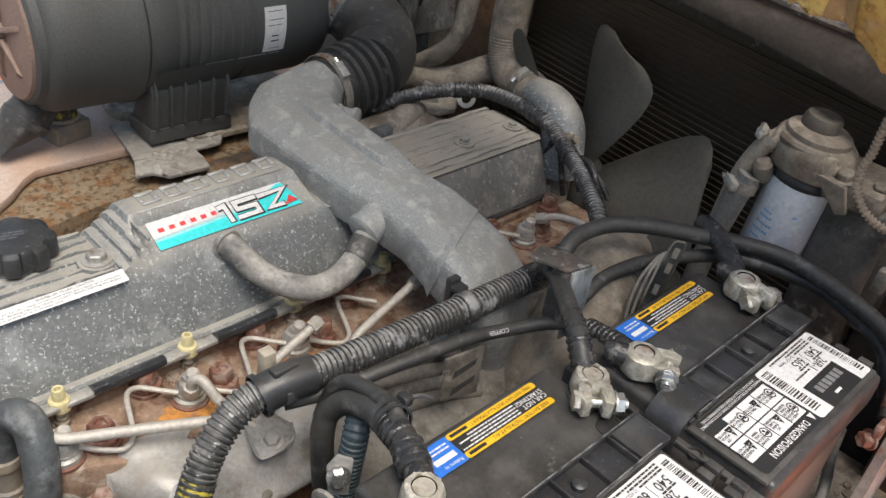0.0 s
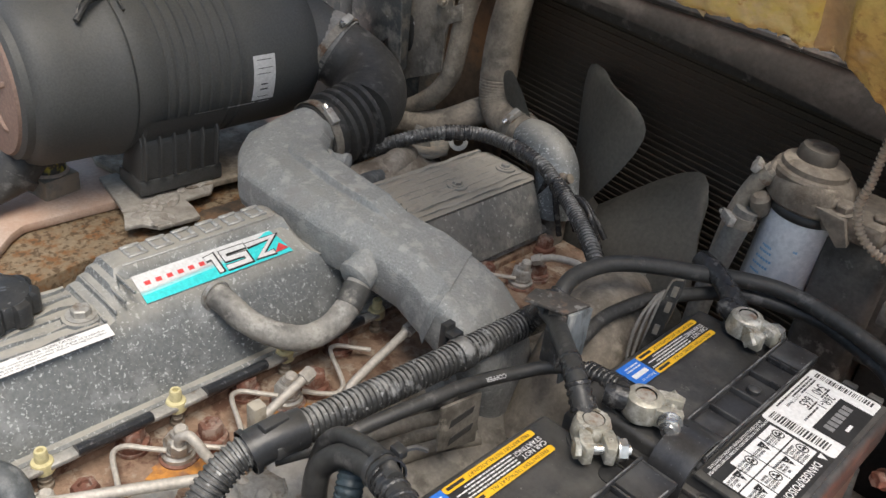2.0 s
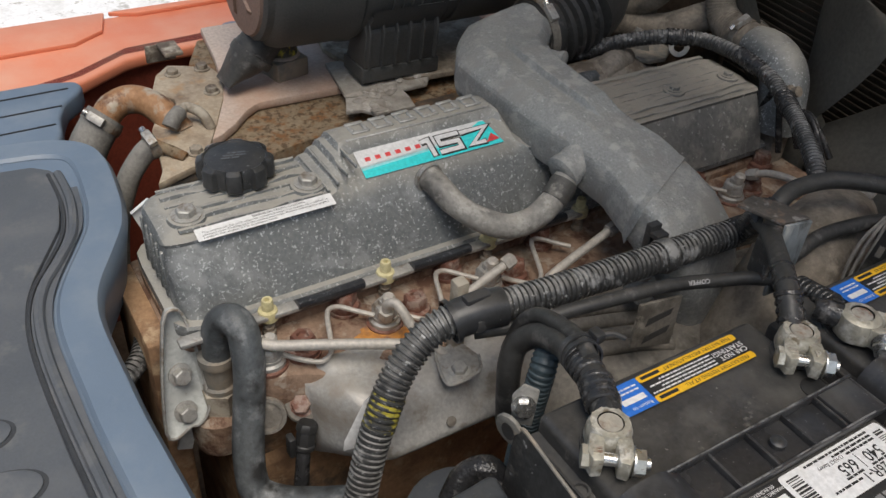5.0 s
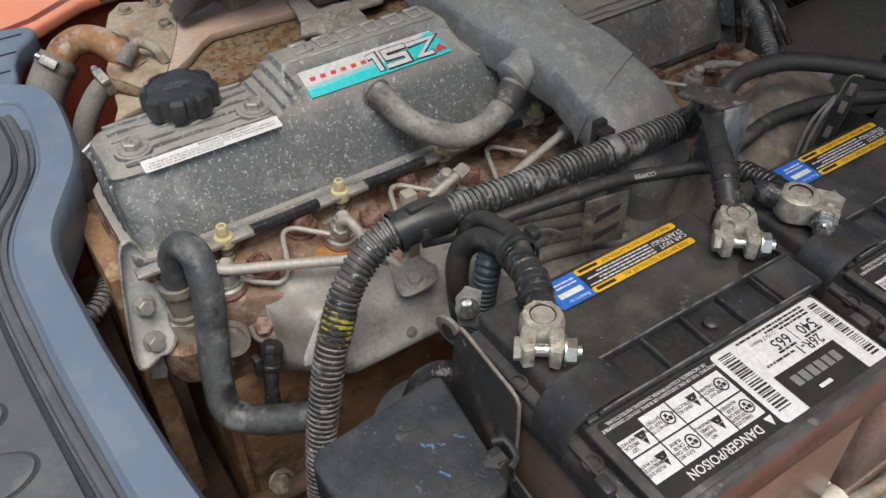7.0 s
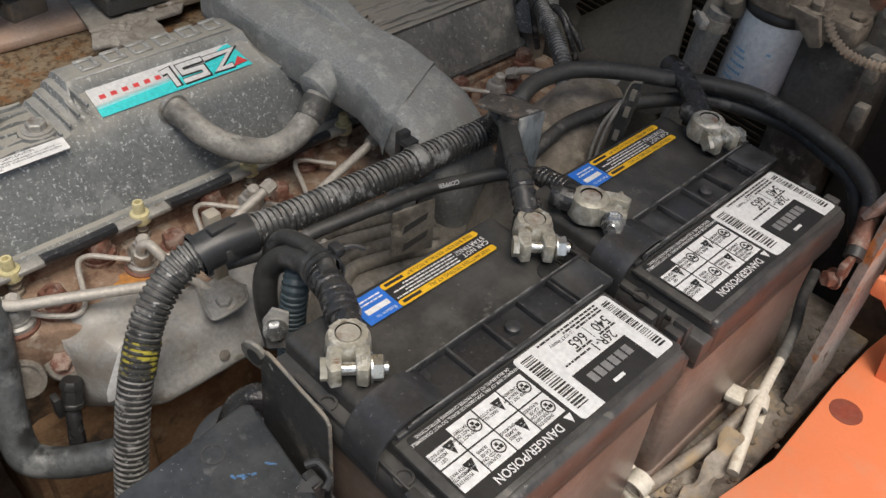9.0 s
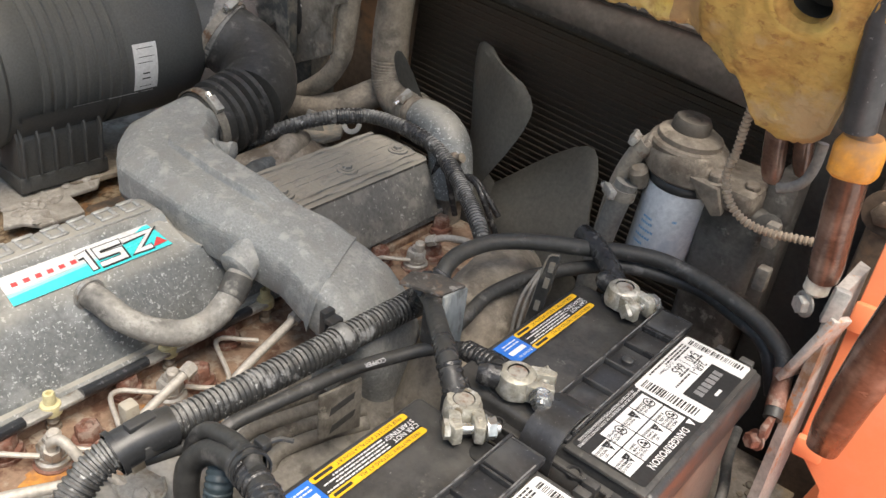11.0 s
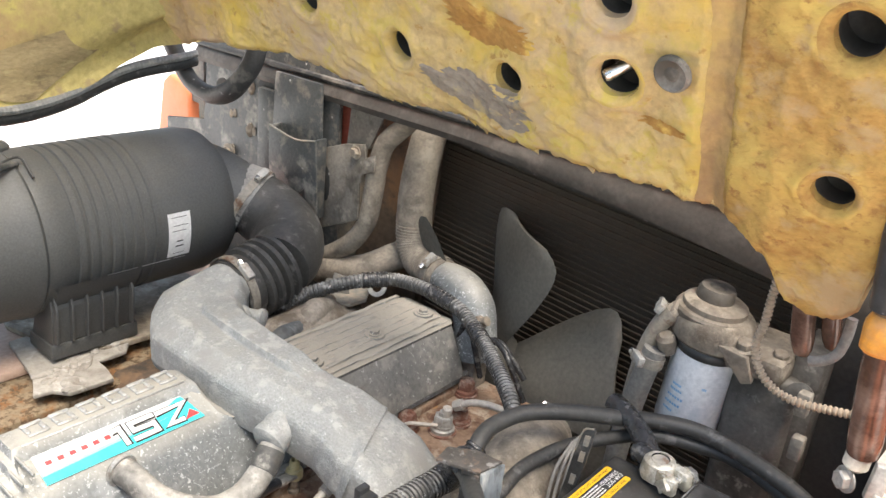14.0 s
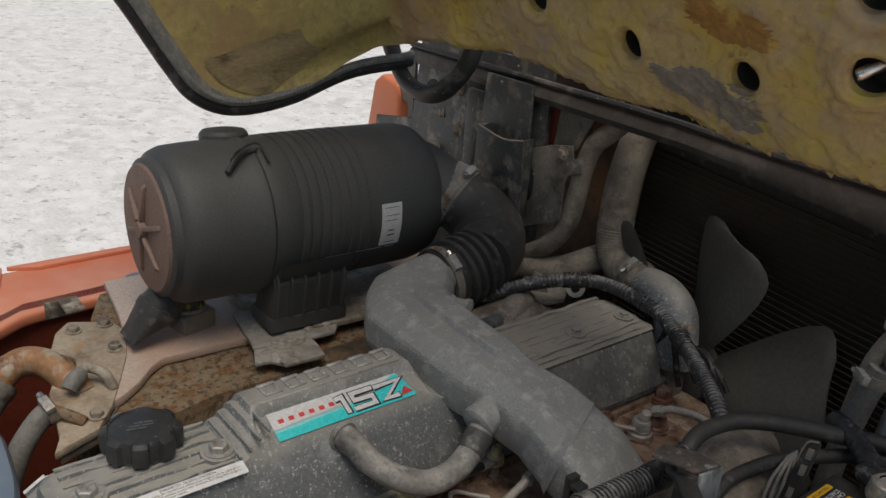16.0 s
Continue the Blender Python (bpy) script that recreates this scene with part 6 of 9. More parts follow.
    part("lug_bolt", hexhead((-0.214, 0.124, 0.786), r=0.0065, h=0.006, washer=0.009), M_STEEL, t)


intake_duct()


def breather_hose():
    t = thing("breather_hose", (-0.35, 0.05, 0.79), "dusty grey rubber breather hose between cover and intake pipe", "hose")
    pts = [(-0.392, 0.006, 0.822), (-0.376, 0.009, 0.820), (-0.353, 0.015, 0.811), (-0.335, 0.031, 0.800), (-0.322, 0.055, 0.792), (-0.318, 0.080, 0.795), (-0.320, 0.102, 0.806), (-0.327, 0.122, 0.822)]
    part("hose", tube(pts, [0.0125, 0.0122, 0.0118, 0.0118, 0.0118, 0.0118, 0.0120, 0.0122], 16, 6, wob=0.05), M_BREATHER, t)
    part("barb", ring_band((-0.387, 0.007, 0.8215), (1, 0.15, -0.05), 0.0124, 0.004, 0.0022), M_STEEL, t)
    part("hose_end", tube([(-0.3205, 0.104, 0.8075), (-0.323, 0.112, 0.8135), (-0.326, 0.1195, 0.8200)], [0.0130, 0.0136, 0.0134], 16, 4), M_DARKEND, t, "worn dark hose end")


breather_hose()


def injectors():
    for k in range(6):
        y = -0.1862 + 0.1085 * k
        if k == 3:
            continue
        t = thing("injector", (-0.312, y, 0.737), "steel injector nut on a rust-stained seat", "injector", "injectors along the head")
        part("seat", lathe([(0.0165, 0), (0.0165, 0.003), (0.0145, 0.004)], (-0.312, y, 0.736), (0, 0, 1), 24), M_RUSTBOLT, t)
        part("body", lathe([(0.0142, 0.003), (0.0142, 0.0075), (0.0118, 0.009), (0.0118, 0.012)], (-0.312, y, 0.736), (0, 0, 1), 22), M_STEEL, t)
        part("nut", lathe([(0.0118, 0.009), (0.0118, 0.021), (0.0100, 0.0232), (0.0066, 0.0236), (0.006, 0.028)], (-0.312, y, 0.736), (0, 0, 1), 6), M_STEEL, t)
        part("union", lathe([(0.0058, 0.024), (0.0058, 0.033), (0.004, 0.035)], (-0.312, y, 0.736), (0.1, 0.05, 1), 12), M_PIPE, t)
    pipes = [
        [(-0.300, -0.083, 0.760), (-0.297, -0.084, 0.772), (-0.290, -0.080, 0.777), (-0.282, -0.077, 0.772), (-0.273, -0.073, 0.762), (-0.262, -0.064, 0.752), (-0.24, -0.05, 0.735)],
        [(-0.294, 0.037, 0.775), (-0.291, 0.016, 0.769), (-0.289, -0.006, 0.761), (-0.286, -0.026, 0.750), (-0.27, -0.036, 0.735)],
        [(-0.286, 0.152, 0.780), (-0.282, 0.124, 0.773), (-0.278, 0.095, 0.766), (-0.274, 0.070, 0.757), (-0.266, 0.062, 0.745), (-0.24, 0.06, 0.73)],
        [(-0.305, 0.375, 0.768), (-0.290, 0.380, 0.776), (-0.265, 0.386, 0.780), (-0.235, 0.390, 0.776), (-0.20, 0.395, 0.76)],
        [(-0.310, -0.195, 0.768), (-0.300, -0.185, 0.7675), (-0.286, -0.153, 0.766), (-0.267, -0.111, 0.764), (-0.251, -0.077, 0.762)],
    ]
    for i, p in enumerate(pipes):
        t = thing("fuel_pipe", p[0], "dull oxidised steel injection pipe", "fuel pipe", "injection pipes")
        part("pipe", tube(p, 0.0043 if i < 4 else 0.0046, 10, 6), M_PIPE, t)
        part("pipe_nut", lathe([(0.0068, -0.004), (0.0068, 0.006), (0.0055, 0.008)], p[0], Vector(p[0]) - Vector(p[1]), 6), M_PIPE, t)
    # thin leak-off line that winds from injector to injector
    for k in range(4):
        y = -0.1862 + 0.1085 * k
        if k == 3:
            y = -0.1862 + 0.1085 * 4
        t = thing("leak_off_pipe", (-0.312, y, 0.745), "thin bent steel leak-off pipe", "fuel pipe", "leak-off pipes")
        pts = [(-0.304, y + 0.010, 0.750), (-0.293, y + 0.022, 0.748), (-0.286, y + 0.036, 0.746), (-0.290, y + 0.046, 0.748), (-0.304, y + 0.052, 0.752), (-0.322, y + 0.058, 0.756), (-0.331, y + 0.064, 0.756), (-0.332, y + 0.074, 0.754), (-0.322, y + 0.086, 0.752), (-0.312, y + 0.098, 0.750)]
        part("pipe", tube(pts, 0.0023, 8, 6), M_PIPE, t)


injectors()


def head_bolts():
    first = None
    for k in range(6):
        for x, y0 in ((-0.3105, -0.156), (-0.3445, -0.101)):
            y = y0 + 0.108 * k
            if 0.16 < y < 0.30:
                continue
            if first is None:
                first = thing("head_bolt", (x, y, 0.737), "rusty hexagon head bolt on a washer", "bolt", "head bolts")
                part("washer", lathe([(0.0150, 0), (0.0150, 0.0035), (0.0140, 0.004), (0.0132, 0.004)], (x, y, 0.737), (0, 0, 1), 22), M_RUSTBOLT, first)
                part("flange", lathe([(0.0138, 0.0035), (0.0142, 0.006), (0.0134, 0.0078), (0.0105, 0.0088)], (x, y, 0.737), (0, 0, 1), 22), M_RUSTBOLT, first)
                part("head", lathe([(0.0108, 0.006), (0.0108, 0.0185), (0.0094, 0.0205), (0.0055, 0.0208), (0.0045, 0.0185)], (x, y, 0.737), (0, 0, 1), 6), M_RUSTBOLT, first)
            else:
                copy_thing(first, pose(x, y, 0.737, 0, 0, 37 * k + 11))


head_bolts()


def glow_caps():
    first = None
    ys = [-0.1715, -0.059, 0.053, 0.166]
    for k, y in enumerate(ys):
        if first is None:
            first = thing("glow_plug", (-0.3465, y, 0.737), "glow plug with a cream plastic cap on its stem", "glow plug", "glow plugs along the head")
            b = (-0.3465, y, 0.737)
            part("stem", lathe([(0.0062, 0), (0.0062, 0.004), (0.0048, 0.005), (0.0048, 0.008), (0.0056, 0.009), (0.0048, 0.010), (0.0056, 0.012), (0.0048, 0.013), (0.0048, 0.018)], b, (0, 0, 1), 14), M_DIRTMETAL, first)
            part("cap", lathe([(0.0068, 0.016), (0.0088, 0.018), (0.0090, 0.024), (0.0080, 0.027), (0.0052, 0.028), (0.0050, 0.0365), (0.0044, 0.038), (0.0026, 0.038), (0.0024, 0.034)], b, (0, 0, 1), 20), M_CREAM, first)
        else:
            copy_thing(first, pose(-0.3465, y, 0.737, 0, 0, 40 * k))
    for y0, y1 in ((-0.159, -0.072), (-0.046, 0.040), (0.066, 0.154), (-0.235, -0.184)):
        t = thing("glow_plug_strap", (-0.3475, (y0 + y1) / 2, 0.757), "black sleeved strap joining the plug caps", "strap", "straps along the cover")
        part("sleeve", tube([(-0.3440, y0 + 0.012, 0.7605), (-0.3435, (y0 + y1) / 2, 0.7600), (-0.3440, y1 - 0.012, 0.7605)], 0.0095, 12, 5, flat=0.55), M_SLEEVE, t)
        for y in (y0, y1):
            part("end_lug", box(-0.3500, -0.3380, y - 0.014, y + 0.014, 0.7575, 0.7625, 0.0018), M_STEEL, t)


glow_caps()


def manifold():
    t = thing("intake_manifold", (-0.22, 0.05, 0.6), "grey cast aluminium manifold with ribs", "manifold")
    # pillowed cast runner along the head, with a seam low on its face
    prof = [(-0.302, 0.672), (-0.303, 0.718), (-0.300, 0.734), (-0.292, 0.7425), (-0.283, 0.7435), (-0.275, 0.7395), (-0.266, 0.7385), (-0.250, 0.7400), (-0.236, 0.7380), (-0.226, 0.7310), (-0.219, 0.7190), (-0.213, 0.7030), (-0.208, 0.6990), (-0.2065, 0.6940), (-0.2085, 0.6895), (-0.220, 0.678), (-0.245, 0.662)]
    rows = []
    for k in range(91):
        y = -0.166 + 0.266 * k / 90
        e = min(1.0, max(0.0, (y + 0.166) / 0.045))
        e = 0.36 + 0.64 * math.sin(0.5 * math.pi * e) ** 0.8
        fall = 0.012 * max(0.0, 1 - (y + 0.166) / 0.022)
        low = 0.011 * math.exp(-((y + 0.038) / 0.010) ** 2) + 0.010 * math.exp(-((y - 0.035) / 0.012) ** 2)
        drop = 0.07 * max(0.0, y)
        row = []
        for j, (x, z) in enumerate(prof):
            top = math.sin(math.pi * min(1, max(0, (j - 1) / 10))) if 1 <= j <= 11 else 0.0
            crest = 1.0 if 2 <= j <= 5 else 0.0
            ridge_y = max(0.0, 1 - max(0.0, abs(y + 0.130) - 0.022) / 0.012)
            zz = z - fall - low * top * 0.8 - drop - crest * 0.006 * (1 - ridge_y)
            xx = -0.302 + (x + 0.302) * e - low * (0.5 if j in (9, 10) else 0.0)
            row.append(Vector((xx, y, zz)) + Vector((0, 0, 0.0012)) * noise.noise((xx * 60, y * 40, 2)))
        rows.append(row)
    part("runner", roughen(loft(rows), 0.0005, 60), M_ALUSMOOTH, t, "smooth grey runner", smooth=50)
    part("runner_plug", lathe([(0.0045, 0), (0.0045, 0.0015), (0.003, 0.002)], (-0.2095, -0.070, 0.706), (0.9, 0, 0.4), 14), M_CASTGREY, t)
    part("ear", lathe([(0.017, -0.006), (0.017, 0.010), (0.015, 0.012)], (-0.292, -0.164, 0.698), (0.55, -0.45, 0.7), 22), M_CASTGREY, t)
    part("ear_bolt", hexhead((-0.286, -0.169, 0.705), (0.55, -0.45, 0.7), 0.0085, 0.010, 0.011), M_RUSTBOLT, t, "rusty bolt")
    P = [((-0.222, 0.01, 0.660), (1, 0, 0), (0, 0, 1), 0.09, 0.07, 0.5), ((-0.215, 0.04, 0.680), (1, 0, 0), (0, 0, 1), 0.11, 0.09, 0.4), ((-0.208, 0.10, 0.690), (1, 0, 0), (0, 0, 1), 0.115, 0.09, 0.4), ((-0.205, 0.22, 0.690), (1, 0, 0), (0, 0, 1), 0.115, 0.09, 0.4), ((-0.205, 0.33, 0.68), (1, 0, 0), (0, 0, 1), 0.11, 0.09, 0.4)]
    part("plenum", roughen(loft([superellipse(c, r, u, w, h, 30, e) for c, r, u, w, h, e in P]), 0.0008, 50), M_CASTGREY, t, "ribbed plenum", smooth=60)
    ends = [((-0.262, 0.060), (-0.232, 0.175)), ((-0.250, 0.050), (-0.216, 0.165)), ((-0.234, 0.046), (-0.200, 0.155)), ((-0.216, 0.046), (-0.184, 0.145)), ((-0.199, 0.050), (-0.170, 0.135))]
    for (xa, ya), (xb, yb) in ends:
        mid = ((xa + xb) / 2 - 0.003, (ya + yb) / 2, 0.737)
        part("rib", tube([(xa + 0.006, ya - 0.008, 0.718), (xa, ya + 0.006, 0.734), mid, (xb, yb, 0.737)], 0.0065, 10, 5, flat=0.8), M_CASTGREY, t)
    part("bracket", prism([(-0.252, -0.063), (-0.257, -0.037), (-0.232, -0.031), (-0.215, -0.041), (-0.2125, -0.068), (-0.221, -0.073)], 0.0025, Matrix.Translation((0, 0, 0.7425)), 0.001), M_STEEL, t, "bolted steel bracket")
    part("bracket_rim", tube([(-0.252, -0.063, 0.7455), (-0.221, -0.0725, 0.7455), (-0.213, -0.0675, 0.7455), (-0.2155, -0.0415, 0.7455), (-0.232, -0.0315, 0.7455)], 0.0014, 6, 3), M_STEEL, t)
    part("bracket_arm", box(-0.262, -0.250, -0.046, -0.034, 0.736, 0.812, 0.002), M_DIRTMETAL, t)
    part("bracket_bolt", hexhead((-0.2245, -0.0555, 0.745), (0.1, -0.1, 1), 0.0068, 0.007, 0.0095), M_STEEL, t)
    # rust stains bled from the injector seats
    for x, y, r, k in ((-0.300, -0.088, 0.017, 1), (-0.288, -0.070, 0.011, 2), (-0.303, 0.022, 0.010, 3)):
        ring = [(x + r * (1 + 0.45 * noise.noise((a * 0.9, k, 0))) * math.cos(a * 0.3142), y + 1.25 * r * (1 + 0.45 * noise.noise((a * 0.9, k, 5))) * math.sin(a * 0.3142)) for a in range(20)]
        part("rust_stain", prism(ring, 0.0006, Matrix.Translation((0, 0, 0.7366 + 0.0004 * k))), M_STAINRUST, t, "bright orange rust stain", smooth=0)


manifold()


# ---- air cleaner and hoses ----
AC = Vector((-0.771, 0.0, 0.892))


def air_cleaner():
    t = thing("air_cleaner", (-0.771, 0.18, 0.742), "black plastic canister air cleaner with ribs and a dusty end cover", "air cleaner")
    ax = (0, 1, 0)
    at = Vector((AC.x, 0, AC.z))
    part("end_cover", lathe([(0.0008, -0.026), (0.0308, -0.0265), (0.0770, -0.024), (0.0832, -0.020), (0.0847, -0.012), (0.0909, -0.008), (0.0955, 0.004), (0.0970, 0.030), (0.0978, 0.078), (0.1001, 0.082), (0.1009, 0.092), (0.0978, 0.096)], at, ax, 72, caps=False), M_CLEANER, t, "black end cover")
    face = part("end_face", lathe([(0.0008, -0.0285), (0.0462, -0.029), (0.0755, -0.0265), (0.0778, -0.0235)], at, ax, 60, caps=False), M_DUSTCAP, t, "dusty pinkish brown end face")
    for k in range(6):
        a = radians(60 * k + 20)
        d = Vector((math.cos(a), 0, math.sin(a)))
        m = basis(d, (0, -1, 0), at + Vector((0, -0.027, 0)))
        rib = prism([(0.010, 0.0), (0.060, 0.0), (0.054, 0.005), (0.013, 0.008)], 0.006, m @ Matrix.Translation((0, 0, -0.003)), 0.001)
        part("face_rib", rib, M_DUSTCAP, face)
    part("centre_boss", lathe([(0.0100, -0.036), (0.0115, -0.028)], at, ax, 20), M_DUSTCAP, face)
    body = part("body", lathe([(0.0955, 0.094), (0.0978, 0.100), (0.0978, 0.128), (0.0959, 0.132), (0.0959, 0.236), (0.0978, 0.240), (0.0970, 0.322), (0.0924, 0.344), (0.0832, 0.354), (0.0462, 0.360), (0.0008, 0.360)], at, ax, 72, caps=False), M_CLEANER, t, "black housing")
    for k in range(8):
        y = 0.136 + 0.0135 * k
        part("body_rib", lathe([(0.0955, y - 0.005), (0.0982, y - 0.0035), (0.0982, y + 0.0035), (0.0955, y + 0.005)], at, ax, 72, caps=False), M_CLEANER, body)
    # mounting saddle with fins
    sad = part("saddle", lathe([(0.0978, 0.104), (0.1028, 0.105), (0.1028, 0.206), (0.0978, 0.207)], at, ax, 72, caps=False), M_CLEANER, t, "mounting band")
    bmx = bmesh.new()
    bmx.from_mesh(sad.data)
    loc = sad.parent.location
    dele = [v for v in bmx.verts if (v.co.z + loc.z - AC.z) > -0.035]
    bmesh.ops.delete(bmx, geom=dele, context="VERTS")
    bmx.to_mesh(sad.data)
    bmx.free()
    for k in range(6):
        y = 0.106 + 0.0188 * k
        part("saddle_fin", prism([(0.045, -0.078), (0.082, -0.050), (0.088, -0.070), (0.084, -0.114), (0.030, -0.118)], 0.003, basis((1, 0, 0), (0, 0, 1), (AC.x, y, AC.z)), 0.0008), M_CLEANER, t)
    part("saddle_block", prism([(0.040, -0.078), (0.076, -0.052), (0.081, -0.070), (0.077, -0.116), (0.026, -0.118)], 0.104, basis((1, 0, 0), (0, 0, 1), (AC.x, 0.2045, AC.z)), 0.001), M_CLEANER, t)
    part("saddle_base", box(-0.75, -0.692, 0.098, 0.208, 0.756, 0.776, 0.003), M_CLEANER, t)
    # wire clip on the shoulder
    for ang in (62,):
        d = Vector((math.cos(radians(ang)), 0, math.sin(radians(ang))))
        sd = Vector((-d.z, 0, d.x))
        b = at + d * 0.101
        c = part("clip", tube([b + Vector((0, 0.050, 0)) - sd * 0.016, b + Vector((0, 0.062, 0)) + d * 0.008, b + Vector((0, 0.100, 0)) + sd * 0.018 + d * 0.004, b + Vector((0, 0.104, 0)) - sd * 0.012], 0.0016, 8, 5), M_BLACKMETAL, t, "wire toggle clip")
        part("clip_lever", tube([b + Vector((0, 0.048, 0)) - sd * 0.02, b + Vector((0, 0.070, 0)) + d * 0.006, b + Vector((0, 0.096, 0)) + sd * 0.012], 0.0034, 8, 5), M_BLACKMETAL, c)
    part("top_port", lathe([(0.030, 0.07), (0.030, 0.0985), (0.026, 0.103), (0.012, 0.1045)], (AC.x - 0.02, 0.086, AC.z), (-0.12, 0, 1), 28), M_CLEANER, t)
    # paper label
    a = math.atan2(0.886 - AC.z, -0.672 - AC.x)
    d = Vector((math.cos(a), 0, math.sin(a)))
    rows = []
    for i in range(7):
        b = a + radians(21.0 * (1 - i / 3.0) * 0.82)
        q = Vector((AC.x + 0.0985 * math.cos(b), 0, AC.z + 0.0985 * math.sin(b)))
        rows.append([(q.x, 0.2425, q.z), (q.x, 0.2735, q.z)])
    lab = part("label", loft(rows, close=False, caps=False), M_WHITE, t, "white printed label", smooth=60)
    pr = bmesh.new()
    for k, (y0, y1) in enumerate(((0.247, 0.268), (0.249, 0.269), (0.247, 0.266), (0.253, 0.262), (0.252, 0.263), (0.249, 0.265))):
        b = a + radians((14, 8, 4, -4, -8, -14)[k])
        w = 0.0004 if k not in (3, 4) else 0.0009
        q0 = [Vector((AC.x + 0.0990 * math.cos(b + s * w / 0.0990), 0, AC.z + 0.0990 * math.sin(b + s * w / 0.0990))) for s in (-1, 1)]
        pr.faces.new([pr.verts.new(p) for p in ((q0[0].x, y0, q0[0].z), (q0[0].x, y1, q0[0].z), (q0[1].x, y1, q0[1].z), (q0[1].x, y0, q0[1].z))])
    part("small_print", pr, M_INK, lab, smooth=0)
    # outlet neck at the rear
    part("outlet", tube([(-0.772, 0.318, 0.930), (-0.742, 0.352, 0.920), (-0.712, 0.373, 0.905), (-0.690, 0.385, 0.892)], [0.050, 0.047, 0.044, 0.042], 28, 6), M_CLEANER, t)
    # long pale scratches along the body
    for y0, y1 in ((0.165, 0.203), (0.209, 0.248), (0.252, 0.268)):
        a0 = radians(-22)
        q = [Vector((AC.x + 0.0992 * math.cos(b), 0, AC.z + 0.0992 * math.sin(b))) for b in (a0 - 0.006, a0 + 0.006)]
        sc = bmesh.new()
        sc.faces.new([sc.verts.new(p) for p in ((q[0].x, y0, q[0].z), (q[0].x, y1, q[0].z), (q[1].x, y1, q[1].z), (q[1].x, y0, q[1].z))])
        part("scratch", sc, M_GREYINK, body, smooth=0)
    # dust valve below the end
    part("dust_valve_neck", lathe([(0.025, -0.01), (0.025, 0.022), (0.028, 0.024), (0.028, 0.034)], (-0.765, 0.0, 0.808), (0.0, -0.62, -0.75), 24), M_RUBBER, t)
    cup = [superellipse((-0.765, -0.014 - 0.011 * k, 0.792 - 0.009 * k), (1, 0, 0.1), (0, -0.6, 0.75), w, h, 24, 0.9) for k, (w, h) in enumerate(((0.050, 0.052), (0.052, 0.048), (0.051, 0.036), (0.049, 0.020), (0.047, 0.006)))]
    part("dust_valve", loft(cup), M_RUBBER, t, "black rubber dust valve")
    t.rotation_euler = (radians(-0.4), 0, radians(-1.3))


air_cleaner()


def intake_hose():
    t = thing("intake_hose", (-0.6, 0.35, 0.82), "black rubber elbow hose with bellows and steel clips", "air hose")
    part("elbow", tube([(-0.708, 0.376, 0.903), (-0.690, 0.387, 0.893), (-0.664, 0.396, 0.880), (-0.634, 0.393, 0.868), (-0.606, 0.373, 0.858), (-0.590, 0.352, 0.854), (-0.581, 0.335, 0.852)], [0.043, 0.045, 0.047, 0.048, 0.047, 0.045, 0.043], 28, 6), M_RUBBER, t)
    for k in range(4):
        p = Vector((-0.5815, 0.331 - 0.0125 * k, 0.852 - 0.0028 * k))
        part("bellow", lathe([(0.038, -0.0058), (0.0465, -0.003), (0.0465, 0.003), (0.038, 0.0058)], p, (0.06, -1, -0.2), 30, caps=False), M_RUBBER, t)
    part("cuff", lathe([(0.0405, -0.012), (0.0415, 0.0), (0.0405, 0.014)], (-0.579, 0.274, 0.842), (0.03, -1, -0.1), 28), M_RUBBER, t)
    tie("clip", (-0.579, 0.268, 0.842), (0.03, -1, -0.1), 0.042, t, M_STEEL, (0.75, 0, 1))
    part("dusty_cuff", tube([(-0.714, 0.372, 0.907), (-0.704, 0.379, 0.901), (-0.690, 0.387, 0.893)], [0.0440, 0.0468, 0.0470], 28, 4), M_CUFF, t, "pale dusty cuff")
    tie("clip", (-0.698, 0.383, 0.898), (0.78, 0.40, -0.48), 0.0478, t, M_STEEL, (0.4, -0.1, 1))


intake_hose()


